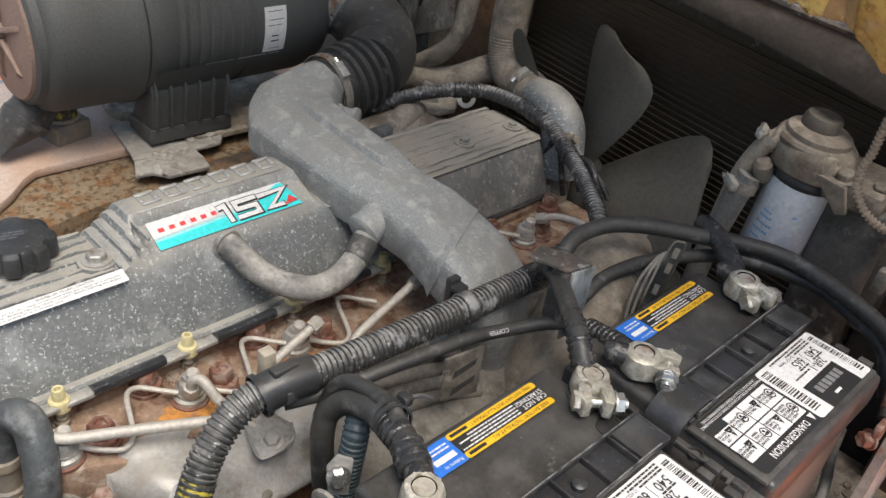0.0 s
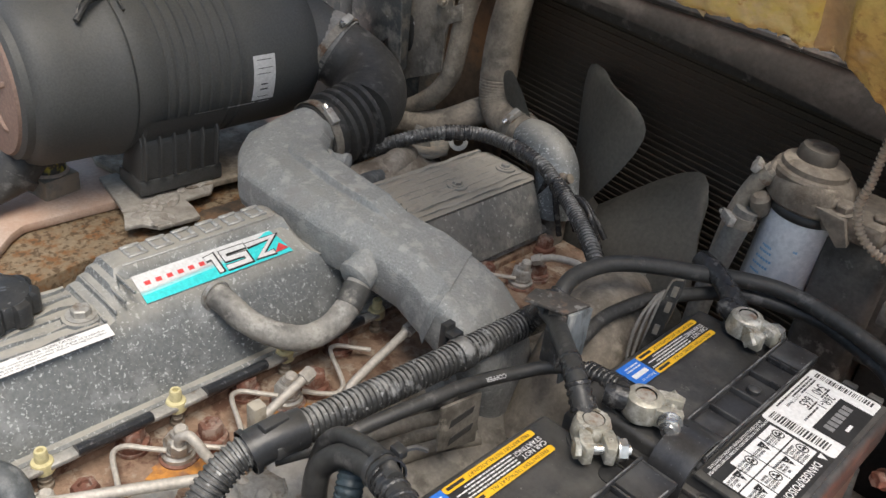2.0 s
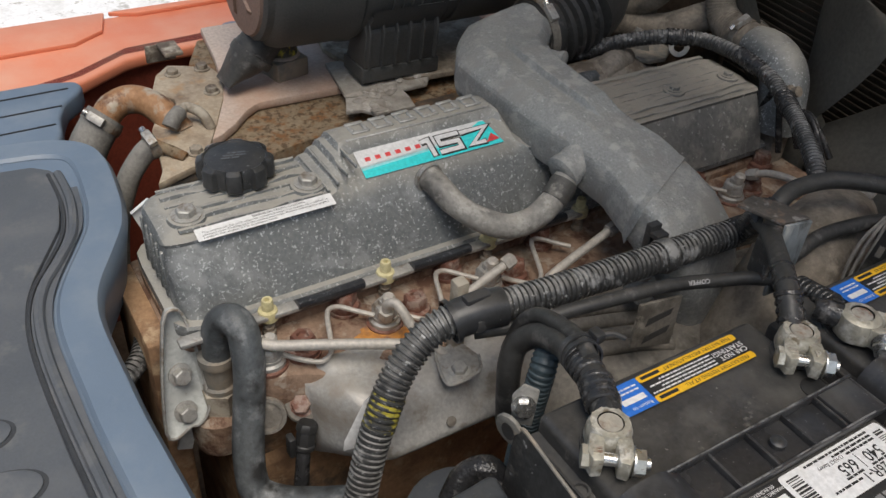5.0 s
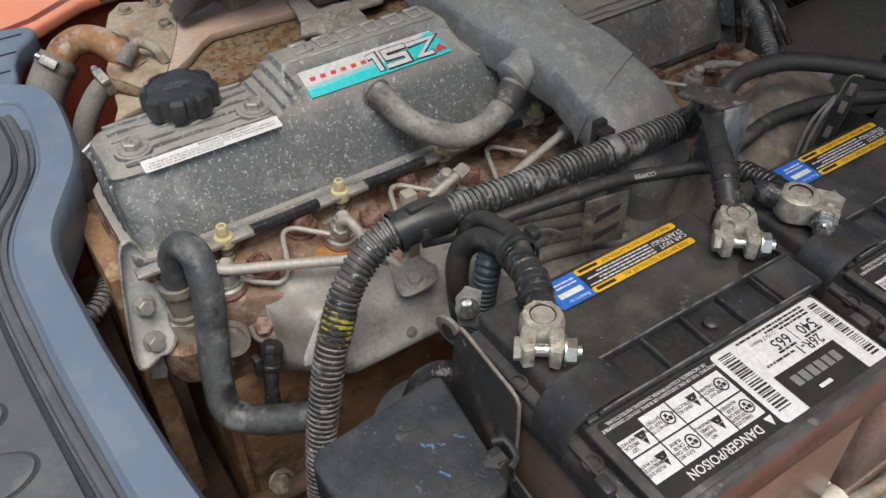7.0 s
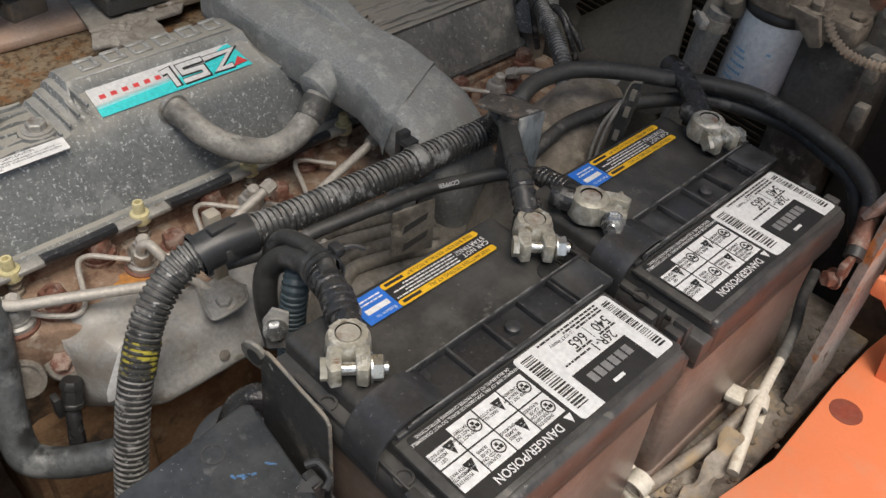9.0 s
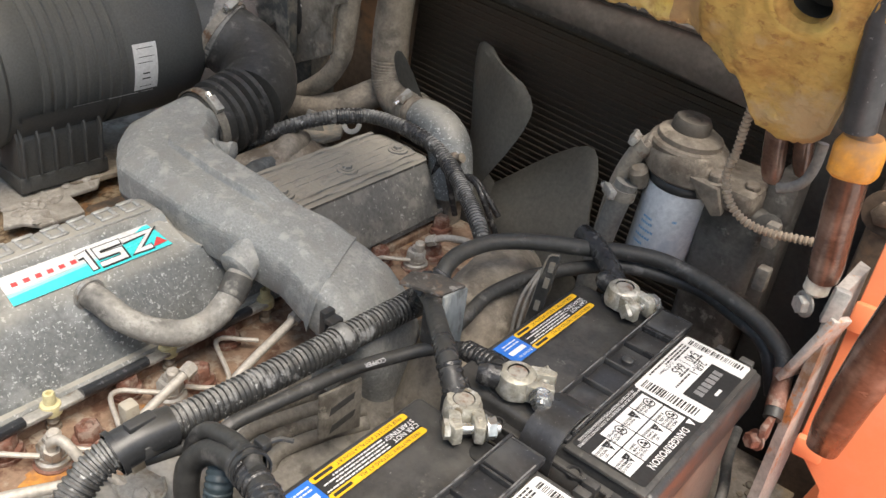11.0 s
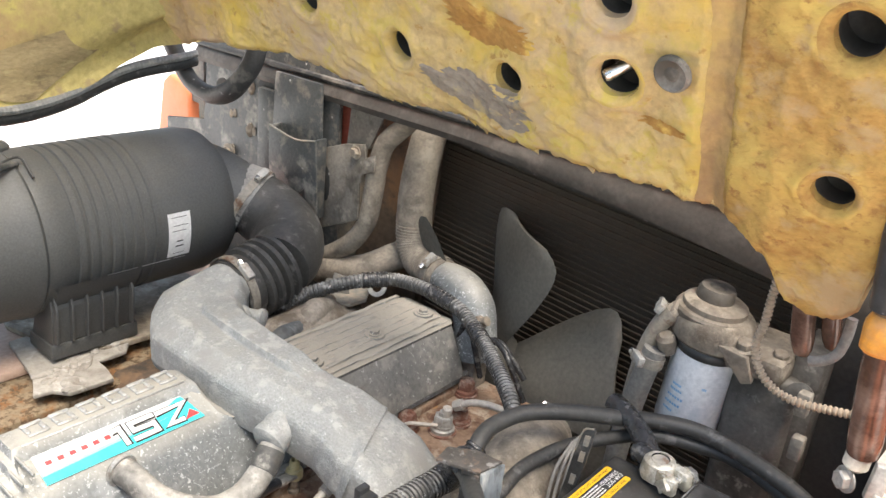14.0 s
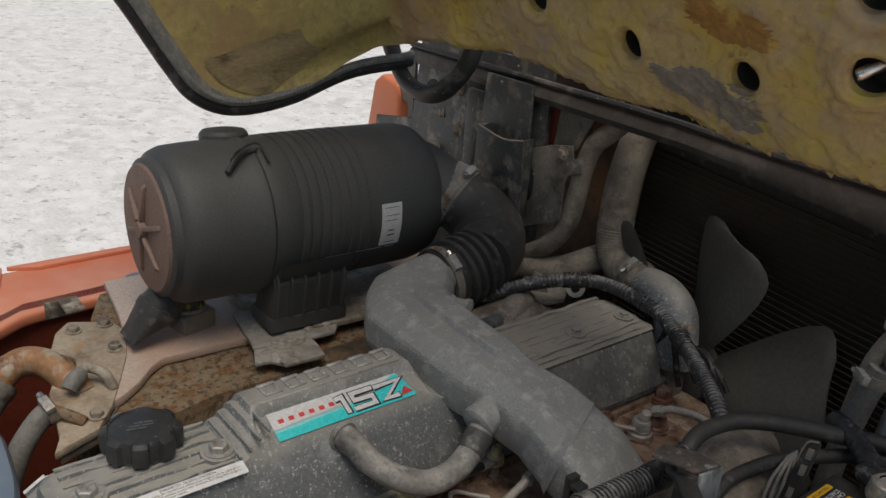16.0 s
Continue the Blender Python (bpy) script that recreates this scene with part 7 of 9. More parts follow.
def coolant_hose():
    t = thing("coolant_hose", (-0.5, 0.5, 0.84), "dusty grey upper coolant hose with a steel clip", "coolant hose")
    part("hose", tube([(-0.502, 0.545, 1.070), (-0.511, 0.531, 1.025), (-0.517, 0.524, 0.980), (-0.520, 0.520, 0.935), (-0.519, 0.518, 0.893)], [0.0225, 0.0225, 0.0232, 0.024, 0.0245], 26, 8), M_TANHOSE, t)
    part("ribbed_bend", tube([(-0.519, 0.518, 0.894), (-0.515, 0.517, 0.868), (-0.504, 0.514, 0.849), (-0.484, 0.509, 0.842), (-0.462, 0.504, 0.841)], [0.0245, 0.025, 0.025, 0.0242, 0.0238], 26, 10, ridge=(0.0042, 0.0007)), M_TANHOSE, t, "finely ribbed bend")
    part("cuff", tube([(-0.470, 0.506, 0.8415), (-0.450, 0.500, 0.8415), (-0.440, 0.497, 0.8415)], 0.0246, 26, 6), M_TANHOSE, t)
    tie("clip", (-0.455, 0.5015, 0.8415), (0.9, -0.3, 0), 0.0250, t, M_STEEL, (-0.1, -0.6, 0.8))
    h = thing("thermostat_housing", (-0.42, 0.47, 0.80), "oxidised grey cast thermostat housing", "housing")
    part("neck", roughen(tube([(-0.444, 0.498, 0.8415), (-0.424, 0.491, 0.845), (-0.402, 0.484, 0.845), (-0.378, 0.477, 0.836), (-0.366, 0.472, 0.815), (-0.362, 0.470, 0.775)], [0.0215, 0.0245, 0.0265, 0.0270, 0.0270, 0.030], 28, 6), 0.0009, 60), M_COVER, h)
    part("base", box(-0.425, -0.345, 0.452, 0.482, 0.70, 0.79, 0.006), M_HEAD, h)
    part("sensor", lathe([(0.009, 0), (0.009, 0.02), (0.006, 0.022), (0.006, 0.03)], (-0.362, 0.455, 0.82), (0.8, 0, 0.5), 12), M_DIRTMETAL, h)


coolant_hose()


# ---- looms and cables ----
def cable(name, pts, r, label, mat=M_RUBBER, ridge=None, cat="cable", tape=(), seg=12, wob=0.0, group=""):
    t = thing(name, pts[len(pts) // 2], label, cat, group)
    part("sheath", tube(pts, r, seg, 8, ridge, wob=wob), mat, t)
    for a, b, rr in tape:
        p, q = Vector(a), Vector(b)
        part("tape", tube([p, p.lerp(q, 0.33), p.lerp(q, 0.66), q], rr, 18, 10, ridge=(0.0058, 0.0009), wob=0.05), M_TAPE, t, "wrinkled black tape")
    return t


loom = cable("wiring_loom", [(-0.186, 0.212, 0.826), (-0.189, 0.158, 0.826), (-0.193, 0.070, 0.8265), (-0.199, -0.012, 0.8265), (-0.206, -0.062, 0.826), (-0.210, -0.095, 0.818), (-0.205, -0.124, 0.795), (-0.194, -0.147, 0.760), (-0.182, -0.166, 0.715), (-0.170, -0.182, 0.66), (-0.160, -0.192, 0.59)], 0.0128, "black corrugated wiring conduit, dusty, with tape wraps", M_LOOM, (0.0046, 0.0016), "wiring loom", seg=16)
part("tape", tube([(-0.1890, 0.170, 0.826), (-0.1875, 0.190, 0.826), (-0.186, 0.214, 0.826)], 0.0132, 14, 6, wob=0.08), M_TAPE, loom)
part("joint_sleeve", tube([(-0.2015, -0.038, 0.8265), (-0.2055, -0.060, 0.826), (-0.2085, -0.078, 0.8225)], 0.0152, 18, 5), M_BLACKPL, loom, "smooth black joint sleeve")
part("sleeve_lock", box(-0.211, -0.201, -0.071, -0.049, 0.8375, 0.8435, 0.002), M_BLACKPL, loom)
part("sleeve_lock", box(-0.197, -0.1905, -0.067, -0.050, 0.818, 0.830, 0.002), M_BLACKPL, loom)
part("sleeve_tie", ring_band((-0.2085, -0.079, 0.822), (-0.1, -1, -0.2), 0.0162, 0.004, 0.0012), M_BLACKPL, loom)
part("collar", lathe([(0.0140, -0.006), (0.0148, -0.004), (0.0148, 0.004), (0.0140, 0.006)], (-0.191, 0.118, 0.826), (0.03, 1, 0), 18), M_LOOM, loom)
part("yellow_mark", tube([(-0.200, -0.135, 0.779), (-0.1965, -0.142, 0.768), (-0.192, -0.150, 0.753)], 0.0131, 16, 6, ridge=(0.0046, 0.0022)), M_YPAINT, loom, "yellow paint marks")
part("loom_clip", box(-0.210, -0.198, 0.114, 0.127, 0.836, 0.841, 0.001), M_BLACKPL, loom)
part("loom_clip", box(-0.214, -0.207, 0.114, 0.126, 0.820, 0.846, 0.001), M_BLACKPL, loom)
tab = [Vector(p) for p in ((-0.211, -0.135, 0.783), (-0.213, -0.149, 0.768), (-0.213, -0.162, 0.741), (-0.213, -0.166, 0.732), (-0.213, -0.167, 0.722))]
part("white_tab", loft([[p, p + Vector((0.004, 0.013, 0.002)), p + Vector((0.004, 0.014, 0.0006)), p + Vector((0, 0.001, -0.0014))] for p in tab]), M_WHITE, loom, "white plastic shield")

cable("battery_cable", [(-0.205, -0.060, 0.806), (-0.183, -0.016, 0.815), (-0.179, 0.002, 0.820), (-0.172, 0.029, 0.824), (-0.166, 0.058, 0.826), (-0.160, 0.089, 0.827), (-0.154, 0.111, 0.827), (-0.145, 0.135, 0.827), (-0.134, 0.154, 0.830), (-0.119, 0.165, 0.835), (-0.099, 0.169, 0.842), (-0.081, 0.166, 0.848), (-0.054, 0.155, 0.857)], 0.0058, "black battery cable with printed sheath and taped end", M_RUBBER, tape=[((-0.117, 0.1655, 0.8355), (-0.099, 0.169, 0.842), 0.0072), ((-0.099, 0.169, 0.842), (-0.058, 0.157, 0.8565), 0.0088)])
bm_c = letters("COPPER", 0.0052, 0, 0.015)
cop = thing("cable_print", (-0.153, 0.112, 0.832), "white printed word on the black cable", "printing")
part("printed_word", put(bm_c, basis((-0.31, -0.951, 0), (0.625, -0.204, -0.753), (-0.1477, 0.1137, 0.8313))), M_GREYINK, cop, smooth=0)
cable("battery_cable", [(-0.161, 0.186, 0.860), (-0.137, 0.165, 0.872), (-0.114, 0.143, 0.878), (-0.088, 0.120, 0.882), (-0.073, 0.108, 0.880), (-0.062, 0.101, 0.872), (-0.054, 0.099, 0.862)], 0.0078, "thick black battery cable with tape", M_RUBBER, tape=[((-0.092, 0.1235, 0.8815), (-0.073, 0.108, 0.880), 0.0086), ((-0.073, 0.108, 0.880), (-0.055, 0.099, 0.863), 0.0096)])
cable("battery_cable", [(-0.169, -0.046, 0.740), (-0.164, -0.054, 0.785), (-0.166, -0.053, 0.806), (-0.166, -0.048, 0.822), (-0.154, -0.042, 0.837), (-0.135, -0.042, 0.848), (-0.111, -0.046, 0.857), (-0.090, -0.051, 0.862), (-0.072, -0.058, 0.863), (-0.058, -0.065, 0.861)], 0.0092, "thick black battery cable looping down beside the tray", M_RUBBER, tape=[((-0.108, -0.0465, 0.8575), (-0.083, -0.0535, 0.8625), 0.0110), ((-0.083, -0.0535, 0.8625), (-0.060, -0.064, 0.8615), 0.0118)])
cable("battery_cable", [(-0.190, -0.036, 0.790), (-0.181, -0.036, 0.820), (-0.171, -0.036, 0.838), (-0.160, -0.035, 0.848), (-0.147, -0.036, 0.854), (-0.132, -0.037, 0.859), (-0.112, -0.042, 0.866), (-0.094, -0.049, 0.868)], 0.0062, "black cable tied to the battery cable", M_RUBBER)
tz = thing("cable_tie", (-0.111, -0.045, 0.862), "black nylon cable tie round two cables", "cable tie")
part("band", ring_band((-0.110, -0.0445, 0.8595), (0.9, -0.2, 0.25), 0.0124, 0.0050, 0.0014), M_BLACKPL, tz)
part("band", ring_band((-0.104, -0.0460, 0.8605), (0.9, -0.3, 0.2), 0.0124, 0.0036, 0.0014), M_BLACKPL, tz)
part("head", box(-0.114, -0.104, -0.036, -0.028, 0.866, 0.874, 0.0015), M_BLACKPL, tz)
part("tail", tube([(-0.108, -0.030, 0.870), (-0.104, -0.022, 0.871), (-0.098, -0.016, 0.869)], 0.0018, 6, 4), M_BLACKPL, tz)
cable("teal_hose", [(-0.140, -0.058, 0.66), (-0.137, -0.054, 0.76), (-0.137, -0.048, 0.815), (-0.146, -0.036, 0.832)], 0.010, "short dark teal sleeve behind the cables", M_TEAL, (0.004, 0.0008))
cable("battery_cable", [(-0.174, 0.200, 0.836), (-0.170, 0.216, 0.850), (-0.173, 0.226, 0.860), (-0.174, 0.243, 0.866), (-0.168, 0.265, 0.870), (-0.159, 0.282, 0.872), (-0.142, 0.303, 0.872), (-0.124, 0.323, 0.870), (-0.100, 0.346, 0.867), (-0.077, 0.369, 0.865), (-0.045, 0.388, 0.863), (-0.011, 0.392, 0.860), (0.030, 0.385, 0.858), (0.060, 0.378, 0.854), (0.079, 0.370, 0.849), (0.092, 0.363, 0.842), (0.099, 0.352, 0.831), (0.104, 0.336, 0.820), (0.108, 0.322, 0.810)], 0.0078, "long black battery cable arching over the battery, end stained with rust", M_RUBBER, tape=[((-0.174, 0.204, 0.838), (-0.172, 0.228, 0.861), 0.0098)])
part("rusty_end", tube([(0.097, 0.356, 0.835), (0.1015, 0.345, 0.826), (0.106, 0.329, 0.815)], 0.0086, 12, 5, wob=0.1), M_RUSTBOLT, bpy.data.objects["battery_cable.004"], "rust-stained cable end")
cable("battery_cable", [(-0.116, 0.362, 0.870), (-0.096, 0.352, 0.870), (-0.075, 0.340, 0.866), (-0.050, 0.320, 0.860)], 0.0100, "taped black cable stub on the terminal", M_TAPE, wob=0.08)
rl = thing("ring_terminal", (0.108, 0.306, 0.81), "rusty ring terminal on a bracket", "terminal")
part("lug", box(0.105, 0.111, 0.302, 0.324, 0.790, 0.814, 0.002), M_RUSTBOLT, rl)
part("bolt", hexhead((0.106, 0.306, 0.796), (-0.5, -0.8, 0.1), 0.007, 0.010, 0.009), M_RUSTBOLT, rl)

# loom over the rear cover and down behind it
cable("rear_loom", [(-0.600, 0.300, 0.785), (-0.565, 0.322, 0.808), (-0.532, 0.355, 0.832), (-0.500, 0.400, 0.845), (-0.474, 0.438, 0.845), (-0.425, 0.450, 0.844), (-0.380, 0.450, 0.839), (-0.345, 0.436, 0.834), (-0.302, 0.407, 0.834), (-0.270, 0.382, 0.835), (-0.238, 0.357, 0.834), (-0.205, 0.330, 0.826), (-0.186, 0.308, 0.800), (-0.178, 0.295, 0.755)], 0.0092, "dusty black taped wiring loom over the rear cover", M_LOOM, (0.0050, 0.0009), "wiring loom", tape=[((-0.425, 0.4505, 0.844), (-0.384, 0.4505, 0.8395), 0.0102), ((-0.338, 0.432, 0.8338), (-0.305, 0.409, 0.8338), 0.0106), ((-0.498, 0.403, 0.8455), (-0.478, 0.434, 0.8455), 0.0102)])
for a, b, c in (((-0.372, 0.448, 0.80), (-0.352, 0.440, 0.835), (-0.335, 0.452, 0.76)), ((-0.352, 0.452, 0.80), (-0.330, 0.438, 0.825), (-0.310, 0.446, 0.78)), ((-0.33, 0.45, 0.815), (-0.298, 0.447, 0.815), (-0.272, 0.452, 0.785)), ((-0.315, 0.44, 0.825), (-0.28, 0.43, 0.81), (-0.262, 0.44, 0.765)), ((-0.365, 0.43, 0.79), (-0.375, 0.42, 0.76), (-0.36, 0.41, 0.742))):
    cable("small_wire", [a, tuple((Vector(a) + Vector(b)) / 2 + Vector((0, 0, 0.006))), b, c], 0.0036, "thin taped wire near the thermostat", M_TAPE, wob=0.1, cat="wire", group="wires near the thermostat")


def brackets():
    t = thing("loom_bracket", (-0.15, 0.18, 0.82), "chipped black angle bracket carrying the loom", "bracket")
    part("top_plate", prism([(-0.158, 0.146), (-0.123, 0.158), (-0.1185, 0.183), (-0.142, 0.180), (-0.162, 0.166)], 0.0035, Matrix.Translation((0, 0, 0.8865)), 0.001), M_GRIMEPLATE, t, "grimy brown-black top plate")
    part("leg", prism([(0, 0), (0.025, 0.0), (0.024, -0.066), (0.003, -0.070)], 0.003, basis((0.18, 1, 0), (0, 0, 1), (-0.1220, 0.1575, 0.8895)), 0.001), M_LEG, t, "pale streaked leg")
    part("leg", prism([(0, 0), (0.006, 0.0), (0.006, -0.050), (0.0, -0.054)], 0.020, basis((0.18, 1, 0), (0, 0, 1), (-0.1420, 0.1600, 0.8860)), 0.001), M_GRIMEPLATE, t)
    part("tape_wrap", tube([(-0.182, 0.200, 0.83), (-0.172, 0.196, 0.845), (-0.160, 0.186, 0.868), (-0.150, 0.174, 0.878)], 0.012, 12, 5, wob=0.12), M_TAPE, t)
    s = thing("slotted_bracket", (-0.1, 0.262, 0.82), "thin black slotted strap with chipped edges", "bracket")
    m = basis((1, 0, 0), (0, 0, 1), (0, 0.2635, 0))
    part("strap", prism([(-0.107, 0.802), (-0.097, 0.876), (-0.0925, 0.898), (-0.083, 0.903), (-0.0815, 0.900), (-0.0855, 0.865), (-0.0925, 0.826), (-0.098, 0.804)], 0.003, m, 0.0008), M_BLACKMETAL, s)
    for x, z in ((-0.0945, 0.846), (-0.0895, 0.872), (-0.0875, 0.889)):
        part("slot", prism([(x - 0.003, z - 0.006), (x + 0.002, z - 0.005), (x + 0.0032, z + 0.006), (x - 0.0018, z + 0.005)], 0.0005, basis((1, 0, 0), (0, 0, 1), (0, 0.2602, 0)), 0), M_GREYMETAL, s, smooth=0)
    part("chipped_edge", tube([(-0.0965, 0.2605, 0.876), (-0.0920, 0.2605, 0.8975), (-0.083, 0.2605, 0.9025)], 0.0009, 6, 3), M_GREYMETAL, s, "bare chipped edge")
    g = thing("slotted_bracket", (-0.168, 0.12, 0.73), "dusty slotted steel plate behind the battery", "bracket")
    m2 = basis((0.05, 1, 0), (-0.05, 0, 1), (-0.156, 0.060, 0.770))
    part("plate", prism([(0, 0.008), (0.044, -0.004), (0.046, 0.046), (0.002, 0.051)], 0.003, m2, 0.0008), M_CASTGREY, g)
    for k in range(2):
        part("slot", put(prism([(-0.013, -0.006), (0.012, -0.002), (0.014, 0.004), (-0.011, 0.001)], 0.0005), m2 @ Matrix.Translation((0.024, 0.015 + 0.018 * k, 0.0031))), M_HOLE, g, smooth=0)
    w = thing("wire_bolt", (-0.115, -0.083, 0.80), "bright bolted cable lug by the tray", "bolt")
    part("plate", prism([(-0.007, -0.014), (0.007, -0.014), (0.009, 0.016), (-0.002, 0.020), (-0.009, 0.010)], 0.003, basis((0.6, 0.8, 0), (-0.2, 0, 1), (-0.119, -0.076, 0.815)), 0.001), M_STEEL, w)
    part("bolt", hexhead((-0.1165, -0.0785, 0.819), (0.75, -0.55, 0.35), 0.0065, 0.007, 0.0085), M_ZINC, w)


brackets()


def fuse_box():
    t = thing("fuse_box", (-0.06, -0.155, 0.66), "black plastic fuse box with a dusty embossed cover", "fuse box")
    shift = Vector((0.018, -0.010, 0.025))
    poly = [(-0.098, -0.205), (-0.1065, -0.1150), (-0.1025, -0.1105), (-0.0160, -0.1215), (-0.0110, -0.127), (-0.004, -0.205), (-0.010, -0.212), (-0.090, -0.212)]
    part("cover", prism(poly, 0.034, Matrix.Translation((0, 0, 0.748)), 0.005, 3), M_FUSECOVER, t, "dusty black cover")
    part("body", prism([(x * 0.96 - 0.002, -0.155 + (y + 0.155) * 0.95) for x, y in poly], 0.119, Matrix.Translation((0, 0, 0.6262)), 0.002), M_BLACKPL, t)
    part("printed_word", put(letters("OPEN", 0.0105, 0.0008), basis((0.12, 1, 0), (-1, 0.12, 0), (-0.028, -0.143, 0.7823))), M_FAINT, t, smooth=0)
    part("arrow", put(prism([(-0.006, -0.002), (0.0, -0.002), (0.0, -0.005), (0.007, 0.0), (0.0, 0.005), (0.0, 0.002), (-0.006, 0.002)], 0.0006), basis((0, -1, 0), (1, 0, 0), (-0.031, -0.1205, 0.7821)) @ Matrix.Diagonal((1.15, 1.3, 1, 1))), M_FAINT, t, smooth=0)
    part("seal_mark", lathe([(0.0075, 0), (0.0075, 0.0008), (0.0065, 0.0008), (0.0064, 0.0)], (-0.085, -0.150, 0.782), (0, 0, 1), 24, caps=False), M_FAINT, t)
    for x, y, a, l in ((-0.061, -0.145, 60, 0.004), (-0.0585, -0.1425, 75, 0.0045), (-0.057, -0.128, 40, 0.004), (-0.040, -0.150, 30, 0.004), (-0.064, -0.150, 10, 0.002)):
        part("blue_mark", put(sheet(-l, l, -0.0009, 0.0009, 0, 0.0008), Matrix.Translation((x, y, 0.7824)) @ Matrix.Rotation(radians(a), 4, "Z")), M_BLUEFAINT, t, smooth=0)
    part("latch", box(-0.043, -0.029, -0.118, -0.1095, 0.745, 0.777, 0.002), M_BLACKPL, t)
    part("latch_loop", tube([(-0.045, -0.112, 0.779), (-0.040, -0.106, 0.781), (-0.029, -0.106, 0.778), (-0.025, -0.113, 0.776)], 0.0025, 8, 5), M_BLACKPL, t)
    t.location = t.location + shift


fuse_box()


# ---- front of the engine ----
def front_parts():
    t = thing("lifting_plate", (-0.345, -0.25, 0.65), "bent grey steel plate with two bolts", "plate")
    outer = [(-0.255, 0.770), (-0.249, 0.779), (-0.241, 0.778), (-0.237, 0.770), (-0.234, 0.745), (-0.233, 0.704), (-0.236, 0.686), (-0.246, 0.677), (-0.253, 0.678), (-0.266, 0.672), (-0.274, 0.680), (-0.266, 0.726)]
    path = [p.to_2d() for p in smooth_path([(y, z, 0) for y, z in outer + outer[:1]], 3)][:-1]
    cy, cz = -0.252, 0.722
    rows = []
    for f, dx in ((1.0, 0.0085), (0.985, 0.0088), (0.97, 0.0070), (0.93, 0.0026), (0.84, 0.0), (0.4, -0.0008), (0.02, -0.0008)):
        rows.append([(-0.354 + dx - 0.35 * ((p.y - cz) * f), cy + (p.x - cy) * f, cz + (p.y - cz) * f) for p in path])
    back = [[(x - 0.003, y, z) for x, y, z in r] for r in rows[::-1]]
    part("plate", loft(back + rows, True, True), M_PLATE, t, smooth=40)
    part("plate_edge", tube([(-0.3450 - 0.35 * (p.y - cz) * 0.99, cy + (p.x - cy) * 0.99, cz + (p.y - cz) * 0.99) for p in path + path[:1]], 0.0014, 6, 1), M_STEEL, t, "bright worn plate edge")
    part("foot", prism([(-0.254, 0.682), (-0.265, 0.637), (-0.252, 0.631), (-0.236, 0.687)], 0.003, basis((0, 1, 0), (0, 0, 1), (-0.3490, 0, 0)), 0.001), M_PLATE, t)
    for y, z in ((-0.250, 0.719), (-0.253, 0.686)):
        part("bolt", hexhead((-0.354 - 0.35 * (z - cz), y, z), (1, 0.05, 0.35), 0.0075, 0.011, 0.010), M_STEEL, t)
    h = thing("bypass_hose", (-0.33, -0.22, 0.70), "bent black rubber water hose on a steel union", "hose")
    part("hose", tube([(-0.343, -0.219, 0.735), (-0.342, -0.218, 0.757), (-0.338, -0.215, 0.773), (-0.330, -0.209, 0.782), (-0.318, -0.204, 0.778), (-0.305, -0.205, 0.757), (-0.296, -0.210, 0.732), (-0.284, -0.219, 0.692), (-0.272, -0.224, 0.663), (-0.262, -0.222, 0.648), (-0.246, -0.205, 0.644), (-0.230, -0.185, 0.648), (-0.212, -0.160, 0.655)], 0.0132, 18, 6, wob=0.03), M_WORNHOSE, h)
    part("union", lathe([(0.013, -0.07), (0.015, -0.066), (0.015, -0.03), (0.013, -0.028), (0.013, -0.006), (0.016, -0.004), (0.016, 0.004)], (-0.343, -0.2205, 0.735), (0, 0, 1), 16), M_GREYMETAL, h)
    part("union_nut", lathe([(0.018, -0.06), (0.018, -0.035)], (-0.343, -0.2205, 0.735), (0, 0, 1), 6), M_DIRTMETAL, h)
    s = thing("water_neck", (-0.34, -0.225, 0.66), "rusty cast water neck", "pipe")
    part("neck", lathe([(0.024, -0.03), (0.026, -0.02), (0.026, 0.008), (0.02, 0.012)], (-0.345, -0.224, 0.665), (0, 0, 1), 22), M_RUST, s)
    n = thing("sensor", (-0.285, -0.165, 0.69), "black sensor plug and cable on the engine front", "sensor")
    part("plug", lathe([(0.0075, 0.0), (0.0095, 0.003), (0.0095, 0.007), (0.0075, 0.008), (0.0085, 0.010), (0.0085, 0.020), (0.0095, 0.021), (0.0095, 0.024), (0.006, 0.028)], (-0.270, -0.172, 0.700), (0.2, -0.25, -0.9), 8), M_INK, n)
    part("plug_latch", box(-0.272, -0.262, -0.192, -0.186, 0.672, 0.694, 0.0015), M_INK, n)
    part("lead", tube([(-0.266, -0.178, 0.680), (-0.260, -0.183, 0.660), (-0.258, -0.187, 0.63), (-0.266, -0.190, 0.600), (-0.28, -0.19, 0.58)], 0.0065, 10, 6, wob=0.15), M_TAPE, n)
    cable("front_conduit", [(-0.56, -0.285, 0.69), (-0.52, -0.271, 0.70), (-0.488, -0.254, 0.702), (-0.450, -0.254, 0.700), (-0.413, -0.268, 0.700), (-0.394, -0.284, 0.698), (-0.385, -0.31, 0.69)], 0.0095, "black ribbed conduit between cowl and engine", M_LOOM, (0.0045, 0.0014))
    w = thing("paper_sheet", (-0.48, -0.245, 0.79), "crumpled white shield plate behind the cover", "sheet")
    part("sheet", prism([(0, 0.788), (0.0175, 0.7985), (0.032, 0.796), (0.032, 0.745), (0.011, 0.750), (0.0055, 0.770)], 0.0015, basis((0, 1, 0), (0, 0, 1), (-0.500, -0.239, 0.0)), 0.0005), M_WHITE, w)
    part("folded_edge", prism([(0, 0.7885), (0.0175, 0.799), (0.0165, 0.8005), (-0.001, 0.7895)], 0.004, basis((0, 1, 0), (0, 0, 1), (-0.500, -0.239, 0.0)), 0.0005), M_WHITE, w)
